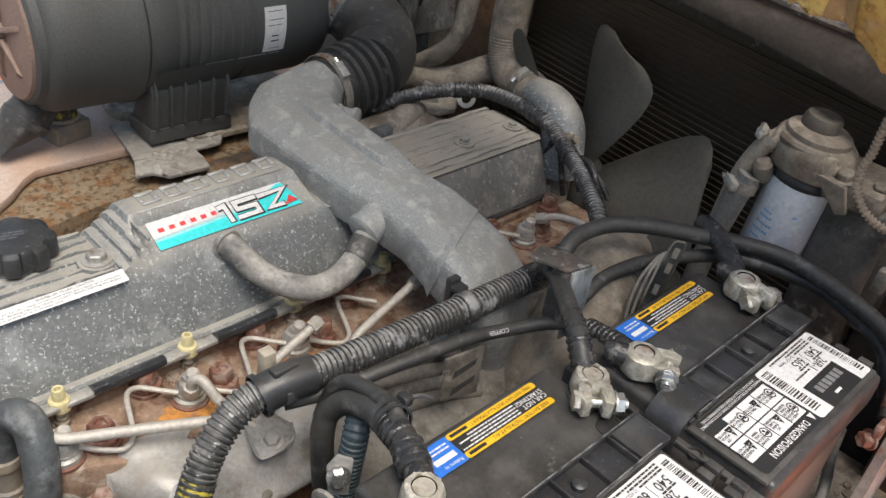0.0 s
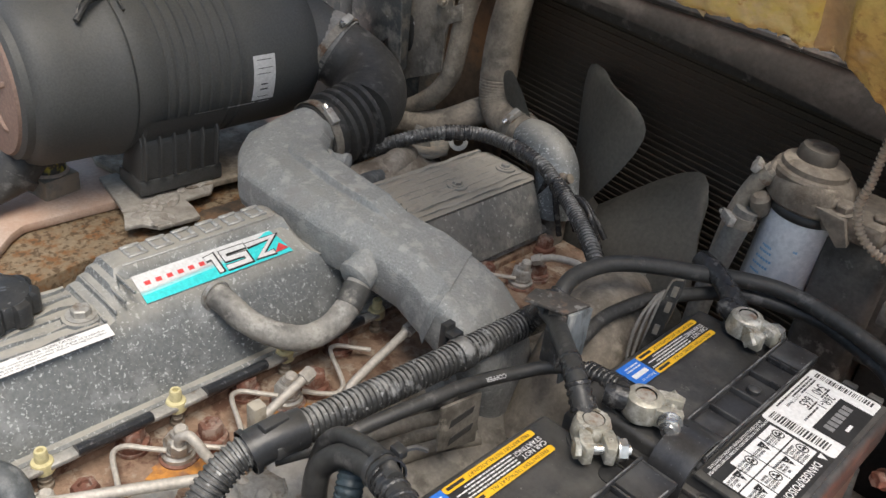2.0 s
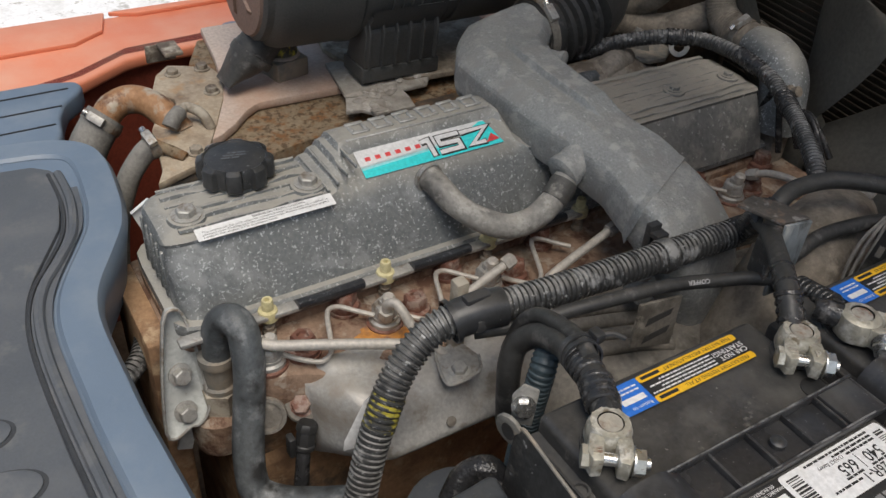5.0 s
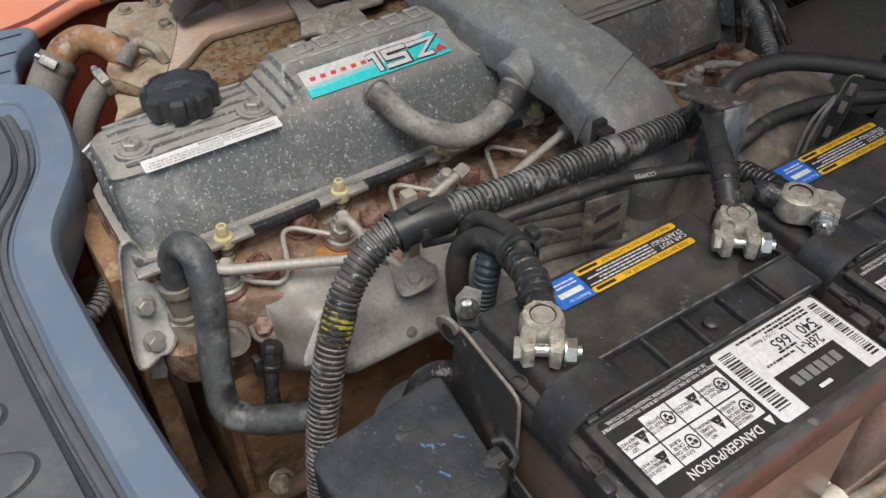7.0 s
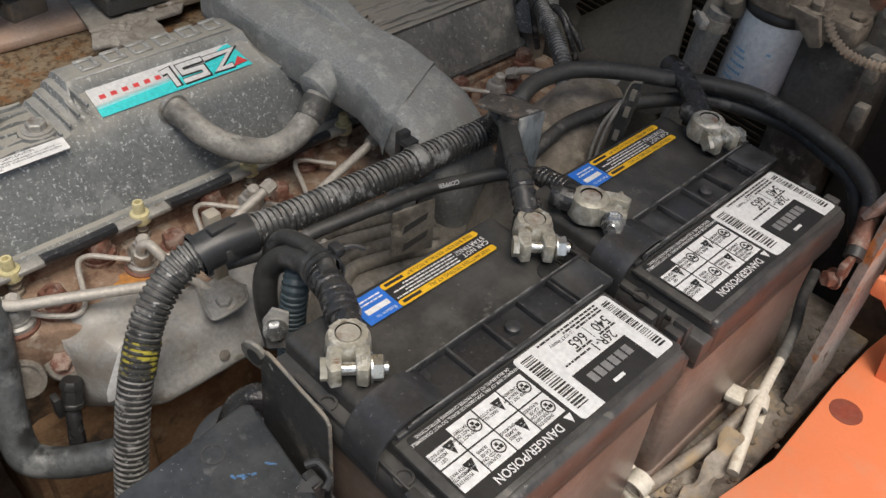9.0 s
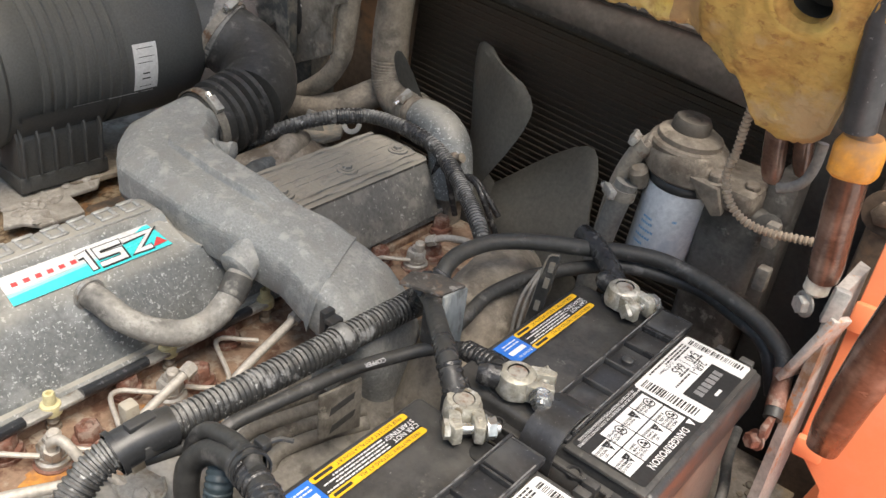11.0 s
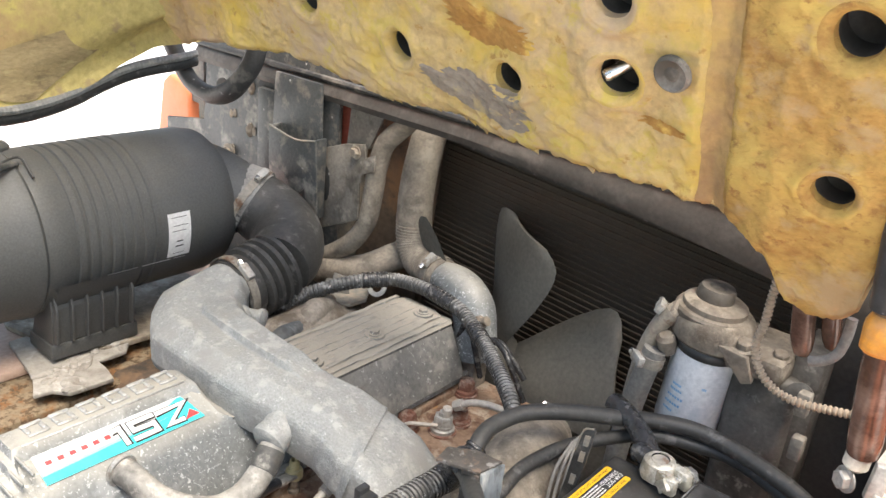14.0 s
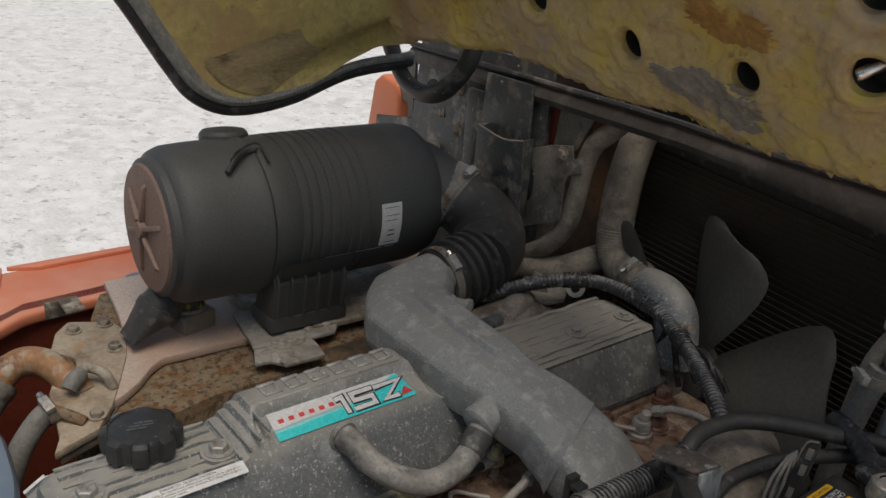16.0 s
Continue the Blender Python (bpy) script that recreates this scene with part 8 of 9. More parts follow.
    b = thing("drain_bolt", (-0.28, -0.2, 0.50), "large dirty hexagon plug low on the engine", "bolt")
    part("plug", hexhead((-0.272, -0.190, 0.50), (0.5, -0.3, 0.75), 0.011, 0.018, 0.014), M_DIRTMETAL, b)
    part("stem", lathe([(0.008, 0.02), (0.008, 0.045)], (-0.28, -0.196, 0.50), (0.3, -0.3, -0.8), 12), M_DIRTMETAL, b)
    r = thing("oil_pipe", (-0.25, -0.15, 0.5), "dirty rigid pipe low beside the engine", "pipe")
    part("pipe", tube([(-0.30, -0.235, 0.45), (-0.262, -0.19, 0.50), (-0.235, -0.14, 0.54), (-0.215, -0.08, 0.55)], 0.010, 12, 6), M_FLOOR, r)
    p = thing("pulley_cover", (-0.16, -0.11, 0.6), "dark plastic plug and sleeve behind the fuse box", "plug")
    part("sleeve", lathe([(0.05, 0), (0.05, 0.02), (0.03, 0.03)], (-0.165, -0.08, 0.62), (0, 0, 1), 26), M_MAT, p)
    part("connector", tube([(-0.145, -0.11, 0.70), (-0.150, -0.095, 0.718), (-0.142, -0.080, 0.725), (-0.132, -0.075, 0.715)], 0.011, 10, 5, wob=0.2), M_TAPE, p)


front_parts()


# ---- beyond the engine: tank, pump plate, pipes ----
def hydraulic_tank():
    t = thing("hydraulic_tank", (-0.80, 0.05, 0.5), "dust-covered brown tank with a rusty side under the air cleaner", "tank")
    top = [(-0.655, -0.130), (-0.672, -0.095), (-0.690, -0.072), (-0.715, -0.048), (-0.727, -0.030), (-0.725, 0.03), (-0.722, 0.10), (-0.71, 0.45), (-0.97, 0.45), (-0.97, -0.02), (-0.87, -0.035), (-0.80, -0.05), (-0.72, -0.10), (-0.69, -0.14)]
    part("top", prism(top, 0.012, Matrix.Translation((0, 0, 0.733)), 0.003), M_TANK, t, "dusty pinkish tan top")
    side = [(-0.615, -0.120), (-0.640, 0.0), (-0.640, 0.14), (-0.640, 0.45), (-0.96, 0.45), (-0.96, -0.03), (-0.9, -0.06), (-0.70, -0.145)]
    part("side", prism(side, 0.39, Matrix.Translation((0, 0, 0.342)), 0.003), M_RUSTPLATE, t, "flaking rusty side")
    c = part("filler", lathe([(0.024, 0), (0.024, 0.026), (0.020, 0.028), (0.020, 0.030)], (-0.793, 0.030, 0.745), (0, 0, 1), 28), M_TANK, t)
    part("filler_ring", lathe([(0.0195, 0.026), (0.0205, 0.028), (0.0205, 0.033), (0.0195, 0.035), (0.0205, 0.037), (0.0205, 0.042), (0.018, 0.044)], (-0.793, 0.030, 0.745), (0, 0, 1), 28), M_YPAINT, c, "yellow ribbed ring")
    part("filler_block", put(box(-0.026, 0.026, -0.024, 0.024, 0.744, 0.770, 0.003), Matrix.Translation((-0.793, 0.030, 0)) @ Matrix.Rotation(radians(12), 4, "Z")), M_GREYMETAL, t)
    p = thing("pump_plate", (-0.77, -0.1, 0.735), "dirty tan steel cover plate held by bolts", "plate")
    poly = [(-0.600, -0.190), (-0.620, -0.140), (-0.656, -0.114), (-0.689, -0.096), (-0.751, -0.065), (-0.787, -0.052), (-0.818, -0.046), (-0.838, -0.050), (-0.858, -0.078), (-0.868, -0.098), (-0.845, -0.120), (-0.806, -0.136), (-0.790, -0.128), (-0.774, -0.118), (-0.752, -0.122), (-0.742, -0.150), (-0.712, -0.164), (-0.659, -0.172), (-0.625, -0.178)]
    part("plate", prism(poly, 0.010, Matrix.Translation((0, 0, 0.737)), 0.002), M_PUMP, p)
    part("plate_rim", prism([(x - 0.006, y + 0.006) for x, y in poly], 0.010, Matrix.Translation((0, 0, 0.725)), 0.002), M_GREYMETAL, p)
    for x, y in ((-0.772, -0.072), (-0.642, -0.135), (-0.838, -0.100), (-0.838, -0.062)):
        part("bolt", hexhead((x, y, 0.747), r=0.0075, h=0.008, washer=0.010), M_DIRTMETAL, p)
    b = thing("tab_bracket", (-0.90, -0.07, 0.745), "dirty bent tab with a hole", "bracket")
    part("tab", box(-0.925, -0.885, -0.095, -0.070, 0.748, 0.754, 0.002), M_DIRTMETAL, b)
    part("tab_upright", box(-0.93, -0.926, -0.11, -0.07, 0.725, 0.750, 0.002), M_DIRTMETAL, b)
    r = thing("return_pipe", (-0.82, -0.18, 0.745), "rusty elbow pipe clamped to a grey hose", "pipe")
    part("elbow", tube([(-0.768, -0.206, 0.738), (-0.772, -0.192, 0.752), (-0.774, -0.174, 0.758), (-0.764, -0.157, 0.758), (-0.744, -0.146, 0.755), (-0.722, -0.137, 0.746), (-0.705, -0.130, 0.735)], 0.0170, 20, 6, wob=0.04), M_RUSTPIPE, r, "rust-flaked steel elbow")
    part("hose", tube([(-0.770, -0.200, 0.745), (-0.764, -0.216, 0.730), (-0.755, -0.233, 0.708), (-0.745, -0.250, 0.66), (-0.735, -0.265, 0.54)], 0.0225, 20, 6), M_HOSE, r)
    tie("clip", (-0.7675, -0.207, 0.7385), (0.25, -0.70, -0.65), 0.0228, r, M_STEEL, (0.6, 0, 1))
    s = thing("breather_pipe", (-0.75, -0.12, 0.75), "small dirty bent pipe with a rubber cap", "pipe")
    part("pipe", tube([(-0.688, -0.102, 0.746), (-0.698, -0.108, 0.762), (-0.711, -0.121, 0.767), (-0.703, -0.134, 0.766)], 0.0060, 12, 6), M_DIRTMETAL, s)
    part("rubber_cap", tube([(-0.705, -0.131, 0.766), (-0.696, -0.142, 0.763), (-0.692, -0.148, 0.757)], 0.0092, 14, 6), M_HOSE, s)
    q = thing("small_hose", (-0.69, -0.17, 0.72), "dusty grey hose clipped to a bent pipe", "hose")
    part("pipe", tube([(-0.636, -0.149, 0.748), (-0.649, -0.162, 0.754), (-0.663, -0.174, 0.757)], 0.0062, 12, 6), M_RUSTPLATE, q)
    part("hose", tube([(-0.660, -0.171, 0.757), (-0.662, -0.182, 0.753), (-0.658, -0.196, 0.742), (-0.654, -0.212, 0.720), (-0.65, -0.230, 0.67), (-0.64, -0.245, 0.58)], 0.0120, 16, 6), M_HOSE, q)
    tie("clip", (-0.6615, -0.1765, 0.7555), (0.1, -0.9, -0.25), 0.0123, q, M_STEEL, (0.3, 0.2, 1))


hydraulic_tank()


def rear_left():
    t = thing("cleaner_bracket", (-0.66, 0.15, 0.70), "dirty bent steel bracket under the air cleaner", "bracket")
    bm = prism([(-0.78, 0.085), (-0.686, 0.068), (-0.668, 0.060), (-0.649, 0.051), (-0.646, 0.071), (-0.629, 0.083), (-0.626, 0.134), (-0.650, 0.139), (-0.672, 0.142), (-0.673, 0.178), (-0.70, 0.20), (-0.78, 0.20)], 0.006, Matrix.Translation((0, 0, 0.746)), 0.0015)
    part("plate", roughen(bm, 0.0012, 40), M_DUSTPLATE, t, "pale dirt-caked plate")
    part("arm", box(-0.76, -0.64, 0.178, 0.26, 0.712, 0.722, 0.003), M_DIRTMETAL, t)
    base = prism([(-0.735, 0.115), (-0.69, 0.16), (-0.685, 0.24), (-0.70, 0.36), (-0.90, 0.36), (-0.90, 0.12), (-0.82, 0.10)], 0.008, Matrix.Translation((0, 0, 0.7462)), 0.002)
    part("base_plate", base, M_DIRTMETAL, t, "dirt-caked base plate")
    rngb = random.Random(8)
    for k in range(30):
        x, y = rngb.uniform(-0.69, -0.635), rngb.uniform(0.075, 0.135)
        if k % 3 == 0:
            x, y = rngb.uniform(-0.71, -0.68), rngb.uniform(0.14, 0.20)
        r = rngb.uniform(0.003, 0.008)
        bmd = bmesh.new()
        bmesh.ops.create_icosphere(bmd, subdivisions=2, radius=r)
        put(bmd, Matrix.Translation((x, y, 0.7525)) @ Matrix.Rotation(rngb.uniform(0, 3), 4, "Z") @ Matrix.Diagonal((1.8, 0.9, 0.35, 1)))
        part("dirt_crust", roughen(bmd, r * 0.5, 90), M_DUSTPLATE, t)
    s = thing("starter_hose", (-0.58, 0.2, 0.72), "dusty hose with a clip rising beside the intake pipe", "hose")
    part("hose", tube([(-0.600, 0.135, 0.66), (-0.592, 0.165, 0.70), (-0.592, 0.20, 0.735), (-0.60, 0.24, 0.77), (-0.61, 0.28, 0.79)], 0.0125, 14, 6), M_TANHOSE, s)
    tie("clip", (-0.592, 0.178, 0.713), (0.0, 0.6, 0.75), 0.0128, s, M_STEEL, (0.6, 0, 0.4))
    k = thing("exhaust_manifold", (-0.56, 0.3, 0.70), "dusty cast manifold beyond the rear cover", "manifold")
    part("runner", tube([(-0.545, 0.20, 0.745), (-0.53, 0.26, 0.775), (-0.525, 0.32, 0.785), (-0.53, 0.38, 0.78), (-0.55, 0.43, 0.76)], 0.032, 16, 6, wob=0.12), M_HEAD, k)
    part("heat_plate", roughen(prism([(-0.585, 0.425), (-0.560, 0.447), (-0.524, 0.446), (-0.506, 0.420), (-0.509, 0.396), (-0.540, 0.378), (-0.560, 0.395)], 0.005, Matrix.Translation((0, 0, 0.806)), 0.001), 0.002, 35), M_GREYMETAL, k, "bent dusty plate")
    part("plate_tab", prism([(0, 0), (0.034, 0.004), (0.026, 0.034), (0.010, 0.038)], 0.003, basis((0.8, 0.6, 0), (-0.1, 0.1, 1), (-0.555, 0.395, 0.800)), 0.001), M_GREYMETAL, k)
    part("elbow", roughen(tube([(-0.548, 0.392, 0.795), (-0.530, 0.365, 0.808), (-0.520, 0.340, 0.806), (-0.513, 0.318, 0.795)], [0.014, 0.018, 0.017, 0.013], 18, 6), 0.003, 45), M_HEAD, k)
    part("stub", tube([(-0.507, 0.262, 0.792), (-0.510, 0.288, 0.800), (-0.515, 0.312, 0.800)], [0.0135, 0.0145, 0.0135], 16, 5, wob=0.06), M_WORNHOSE, k)
    part("lift_ring", lathe([(0.0065, -0.003), (0.0125, -0.003), (0.0125, 0.003), (0.0065, 0.003)], (-0.506, 0.440, 0.822), (0.5, -0.7, 0.45), 22, caps=False), M_STEEL, k, "steel ring")
    part("lower_body", box(-0.68, -0.50, 0.14, 0.50, 0.40, 0.735, 0.02), M_FLOOR, k)
    w = thing("rear_bulkhead", (-0.75, 0.5, 0.7), "dark painted rear plates with brackets and dirt", "bulkhead", kind="structure")
    part("plate", put(prism([(-1.02, 0.60), (-0.62, 0.60), (-0.62, 1.09), (-0.905, 1.085), (-0.918, 0.965), (-0.92, 0.948), (-1.02, 0.930)], 0.008, basis((1, 0, 0), (0, 0, 1), (0, 0.475, 0)), 0.002), Matrix()), M_GREENMETAL, w, "dark blue-grey plate with worn patches")
    part("lining", box(-0.775, -0.735, 0.455, 0.466, 0.84, 1.03, 0.004), M_GREENMETAL, w)
    wm = lambda y: basis((1, 0, 0), (0, 0, 1), (0, y, 0))
    part("upright", prism([(-0.745, 0.90), (-0.737, 0.986), (-0.732, 1.060), (-0.641, 1.060), (-0.638, 0.980), (-0.636, 0.87)], 0.006, wm(0.458), 0.0015), M_GREENMETAL, w, "dark blue-grey upright plate")
    part("box_front", prism([(-0.721, 0.991), (-0.668, 0.982), (-0.627, 0.990), (-0.618, 0.874), (-0.639, 0.880), (-0.646, 0.919), (-0.669, 0.900), (-0.687, 0.931), (-0.721, 0.934)], 0.003, wm(0.436), 0.001), M_GREENMETAL, w, "dark folded box bracket")
    part("box_side", box(-0.632, -0.628, 0.436, 0.455, 0.878, 0.990, 0.001), M_GREENMETAL, w)
    part("box_side", box(-0.722, -0.719, 0.436, 0.455, 0.936, 0.990, 0.001), M_GREENMETAL, w)
    part("box_edge", tube([(-0.720, 0.4335, 0.9905), (-0.668, 0.4335, 0.9825), (-0.628, 0.4335, 0.9895)], 0.0015, 6, 3), M_GREYMETAL, w, "bare worn edge")
    part("red_panel", prism([(-0.668, 1.05), (-0.608, 1.05), (-0.617, 0.978), (-0.645, 0.972), (-0.665, 0.990)], 0.004, wm(0.4845), 0.001), M_REDDARK, w, "red painted panel behind")
    part("grey_plate", prism([(-0.647, 0.971), (-0.597, 0.990), (-0.564, 0.997), (-0.560, 0.980), (-0.545, 0.987), (-0.543, 0.966), (-0.565, 0.956), (-0.570, 0.943), (-0.569, 0.892), (-0.590, 0.881), (-0.640, 0.858)], 0.004, wm(0.464), 0.001), M_CASTGREY, w, "dirty grey bracket plate")
    part("grey_upper", prism([(-0.603, 1.06), (-0.535, 1.06), (-0.568, 0.987), (-0.610, 0.983)], 0.004, wm(0.478), 0.001), M_CASTGREY, w)
    part("worn_spot", put(lathe([(0.010, 0), (0.009, 0.0012)], (0, 0, 0), (0, -1, 0), 12), Matrix.Translation((-0.632, 0.4605, 0.925)) @ Matrix.Diagonal((0.8, 1, 2.6, 1))), M_BLACKMETAL, w)
    part("plate_bolt", hexhead((-0.578, 0.4605, 0.983), (0, -1, 0), 0.0065, 0.007, 0.009), M_DIRTMETAL, w)
    for k in range(6):
        q = random.Random(90 + k)
        bmd = bmesh.new()
        r = q.uniform(0.004, 0.009)
        bmesh.ops.create_icosphere(bmd, subdivisions=2, radius=r)
        put(bmd, Matrix.Translation((q.uniform(-0.86, -0.745), 0.466, q.uniform(0.88, 1.02))) @ Matrix.Diagonal((0.9, 0.18, 1.4, 1)))
        part("dirt_crust", roughen(bmd, r * 0.5, 80), M_DIRTMETAL, w)
    part("plate_bolt", hexhead((-0.852, 0.464, 0.913), (0, -1, 0), 0.008, 0.008, 0.013), M_DIRTMETAL, w)
    part("pivot_hole", lathe([(0.017, 0), (0.017, 0.001)], (-0.868, 0.4665, 1.005), (0, -1, 0), 22), M_HOLE, w, smooth=0)
    o = thing("orange_guard", (-0.99, 0.46, 0.85), "small orange painted corner guard", "guard")
    part("guard", prism([(-1.06, 0.86), (-1.035, 0.985), (-1.015, 1.0), (-0.972, 0.992), (-0.962, 0.975), (-0.958, 0.86)], 0.03, basis((1, 0, 0), (0, 0, 1), (0, 0.50, 0)), 0.006, 3), M_ORANGE, o)
    part("guard_edge", prism([(-0.975, 1.02), (-0.975, 0.968), (-0.945, 0.965), (-0.945, 0.93), (-0.93, 0.93), (-0.93, 1.06)], 0.006, basis((1, 0, 0), (0, 0, 1), (0, 0.482, 0)), 0.001), M_GREYMETAL, o)
    cable("frame_pipe", [(-0.495, 0.480, 1.050), (-0.514, 0.478, 1.029), (-0.541, 0.476, 1.002), (-0.551, 0.475, 0.969), (-0.557, 0.475, 0.928), (-0.566, 0.475, 0.886), (-0.591, 0.473, 0.849), (-0.634, 0.471, 0.817), (-0.672, 0.468, 0.793)], 0.0132, "dirty tan pipe bent along the bulkhead", M_TANHOSE, wob=0.06, cat="pipe")
    cable("frame_brace", [(-0.530, 0.53, 0.842), (-0.545, 0.51, 0.832), (-0.58, 0.48, 0.81), (-0.64, 0.46, 0.795)], 0.020, "dirty brown brace behind the engine", M_TANHOSE, wob=0.05, cat="brace")


rear_left()


# ---- fuel filter corner ----
def fuel_filter():
    t = thing("fuel_filter", (-0.08, 0.46, 0.79), "white canister fuel filter under a dirty metal hand pump head", "fuel filter")
    ax = LEANR.to_3x3() @ Vector((0, 0, 1))
    base = Vector((-0.0800, 0.462, 0.822))
    part("canister", lathe([(0.024, -0.008), (0.0312, -0.003), (0.0322, 0.004), (0.0322, 0.082), (0.0305, 0.092)], base, ax, 40), M_FILTER, t, "white canister with faint blue print")
    pr = bmesh.new()
    for a0, a1, h in (((-122, -88, 0.030), (-120, -86, 0.038), (-118, -92, 0.046), (-62, -54, 0.058), (-100, -74, 0.014), (-122, -100, 0.022), (-78, -66, 0.010), (-116, -96, 0.052))):
        q = Vector((0, 0, 1)).rotation_difference(ax).to_matrix()
        n = 6
        for i in range(n):
            b0, b1 = radians(a0 + (a1 - a0) * i / n), radians(a0 + (a1 - a0) * (i + 0.75) / n)
            pr.faces.new([pr.verts.new(base + q @ Vector((0.0324 * math.cos(b), 0.0324 * math.sin(b), h + dz))) for b, dz in ((b0, 0), (b1, 0), (b1, 0.0026), (b0, 0.0026))])
    part("print", pr, M_BLUEINK, t, smooth=0)
    part("seal_ring", lathe([(0.0322, 0.088), (0.0335, 0.090), (0.0335, 0.095), (0.032, 0.097)], base, ax, 36), M_INK, t)
    head = base + ax * 0.097
    part("head", roughen(lathe([(0.036, 0), (0.040, 0.004), (0.041, 0.020), (0.036, 0.030), (0.030, 0.033)], head + Vector((-0.003, 0.005, 0)), ax, 40), 0.0008, 60), M_FILTERHEAD, t, "dust-caked cast head")
    part("head_arm", roughen(box(-0.055, 0.006, 0.440, 0.52, 0.908, 0.932, 0.006), 0.0015, 40), M_FILTERHEAD, t)
    part("head_web", prism([(0, 0), (0.030, -0.004), (0.040, -0.030), (0.030, -0.034), (0.012, -0.014)], 0.010, basis((1, 0.1, 0), (0, -0.1, 1), (-0.058, 0.440, 0.935)), 0.002), M_FILTERHEAD, t)
    part("pump_base", lathe([(0.037, 0), (0.038, 0.006), (0.036, 0.009), (0.032, 0.010), (0.0315, 0.015), (0.027, 0.018), (0.021, 0.019)], head + ax * 0.024 + Vector((-0.008, 0.006, 0)), ax, 40), M_FILTERHEAD, t)
    part("pump_plunger", lathe([(0.0185, 0), (0.0190, 0.003), (0.0185, 0.011), (0.0165, 0.0145), (0.009, 0.014), (0.007, 0.012)], head + ax * 0.041 + Vector((-0.011, 0.007, 0)), ax, 32), M_PLUNGER, t, "brown-black plunger knob")
    part("outlet", lathe([(0.0075, 0), (0.0075, 0.016), (0.0095, 0.018), (0.0095, 0.024), (0.006, 0.026)], (-0.092, 0.452, 0.936), (-0.7, -0.25, 0.35), 14), M_FILTERHEAD, t)
    part("banjo", lathe([(0.009, -0.010), (0.0098, 0.0), (0.0098, 0.008), (0.006, 0.012)], (-0.106, 0.436, 0.912), (-0.1, -0.4, 0.9), 16), M_FILTERHEAD, t)
    part("head_bolt", hexhead((-0.035, 0.448, 0.932), (0, -0.2, 1), 0.0085, 0.009, 0.012), M_FILTERHEAD, t)
    part("head_bolt", hexhead((-0.004, 0.46, 0.930), (0, -0.2, 1), 0.0075, 0.007, 0.010), M_FILTERHEAD, t)
    h = thing("fuel_hose", (-0.14, 0.44, 0.85), "dusty tan fuel hose with a clip", "hose", "fuel hoses")
    part("hose", tube([(-0.106, 0.446, 0.946), (-0.117, 0.440, 0.930), (-0.127, 0.438, 0.896), (-0.132, 0.438, 0.85), (-0.134, 0.438, 0.80), (-0.13, 0.434, 0.74)], 0.0090, 14, 6), M_TANHOSE, h)
    tie("clip", (-0.1115, 0.443, 0.939), (-0.5, -0.2, -0.8), 0.0093, h, M_STEEL, (-0.8, -0.3, 0.3))
    g = thing("fuel_hose", (-0.12, 0.42, 0.84), "dusty tan fuel hose beside the canister", "hose", "fuel hoses")
    part("hose", tube([(-0.113, 0.427, 0.905), (-0.116, 0.424, 0.885), (-0.122, 0.424, 0.85), (-0.128, 0.424, 0.80), (-0.13, 0.42, 0.74)], 0.0115, 14, 6), M_HOSE, g)
    tie("clip", (-0.114, 0.4255, 0.893), (-0.1, -0.1, -1), 0.0118, g, M_STEEL, (-0.6, -0.7, 0.0))
    b = thing("water_separator", (-0.03, 0.48, 0.76), "dark grey box-shaped housing behind the fuel filter", "housing")
    part("body", roughen(box(-0.046, 0.018, 0.455, 0.535, 0.70, 0.912, 0.008, 3), 0.001, 40), M_BOXGREY, b)
    part("side_cover", box(0.005, 0.034, 0.470, 0.53, 0.78, 0.945, 0.005), M_BOXGREY, b)
    part("cap", lathe([(0.012, 0), (0.013, 0.005), (0.008, 0.007)], (0.022, 0.456, 0.905), (0.1, -1, 0.1), 20), M_BOXGREY, b)


fuel_filter()


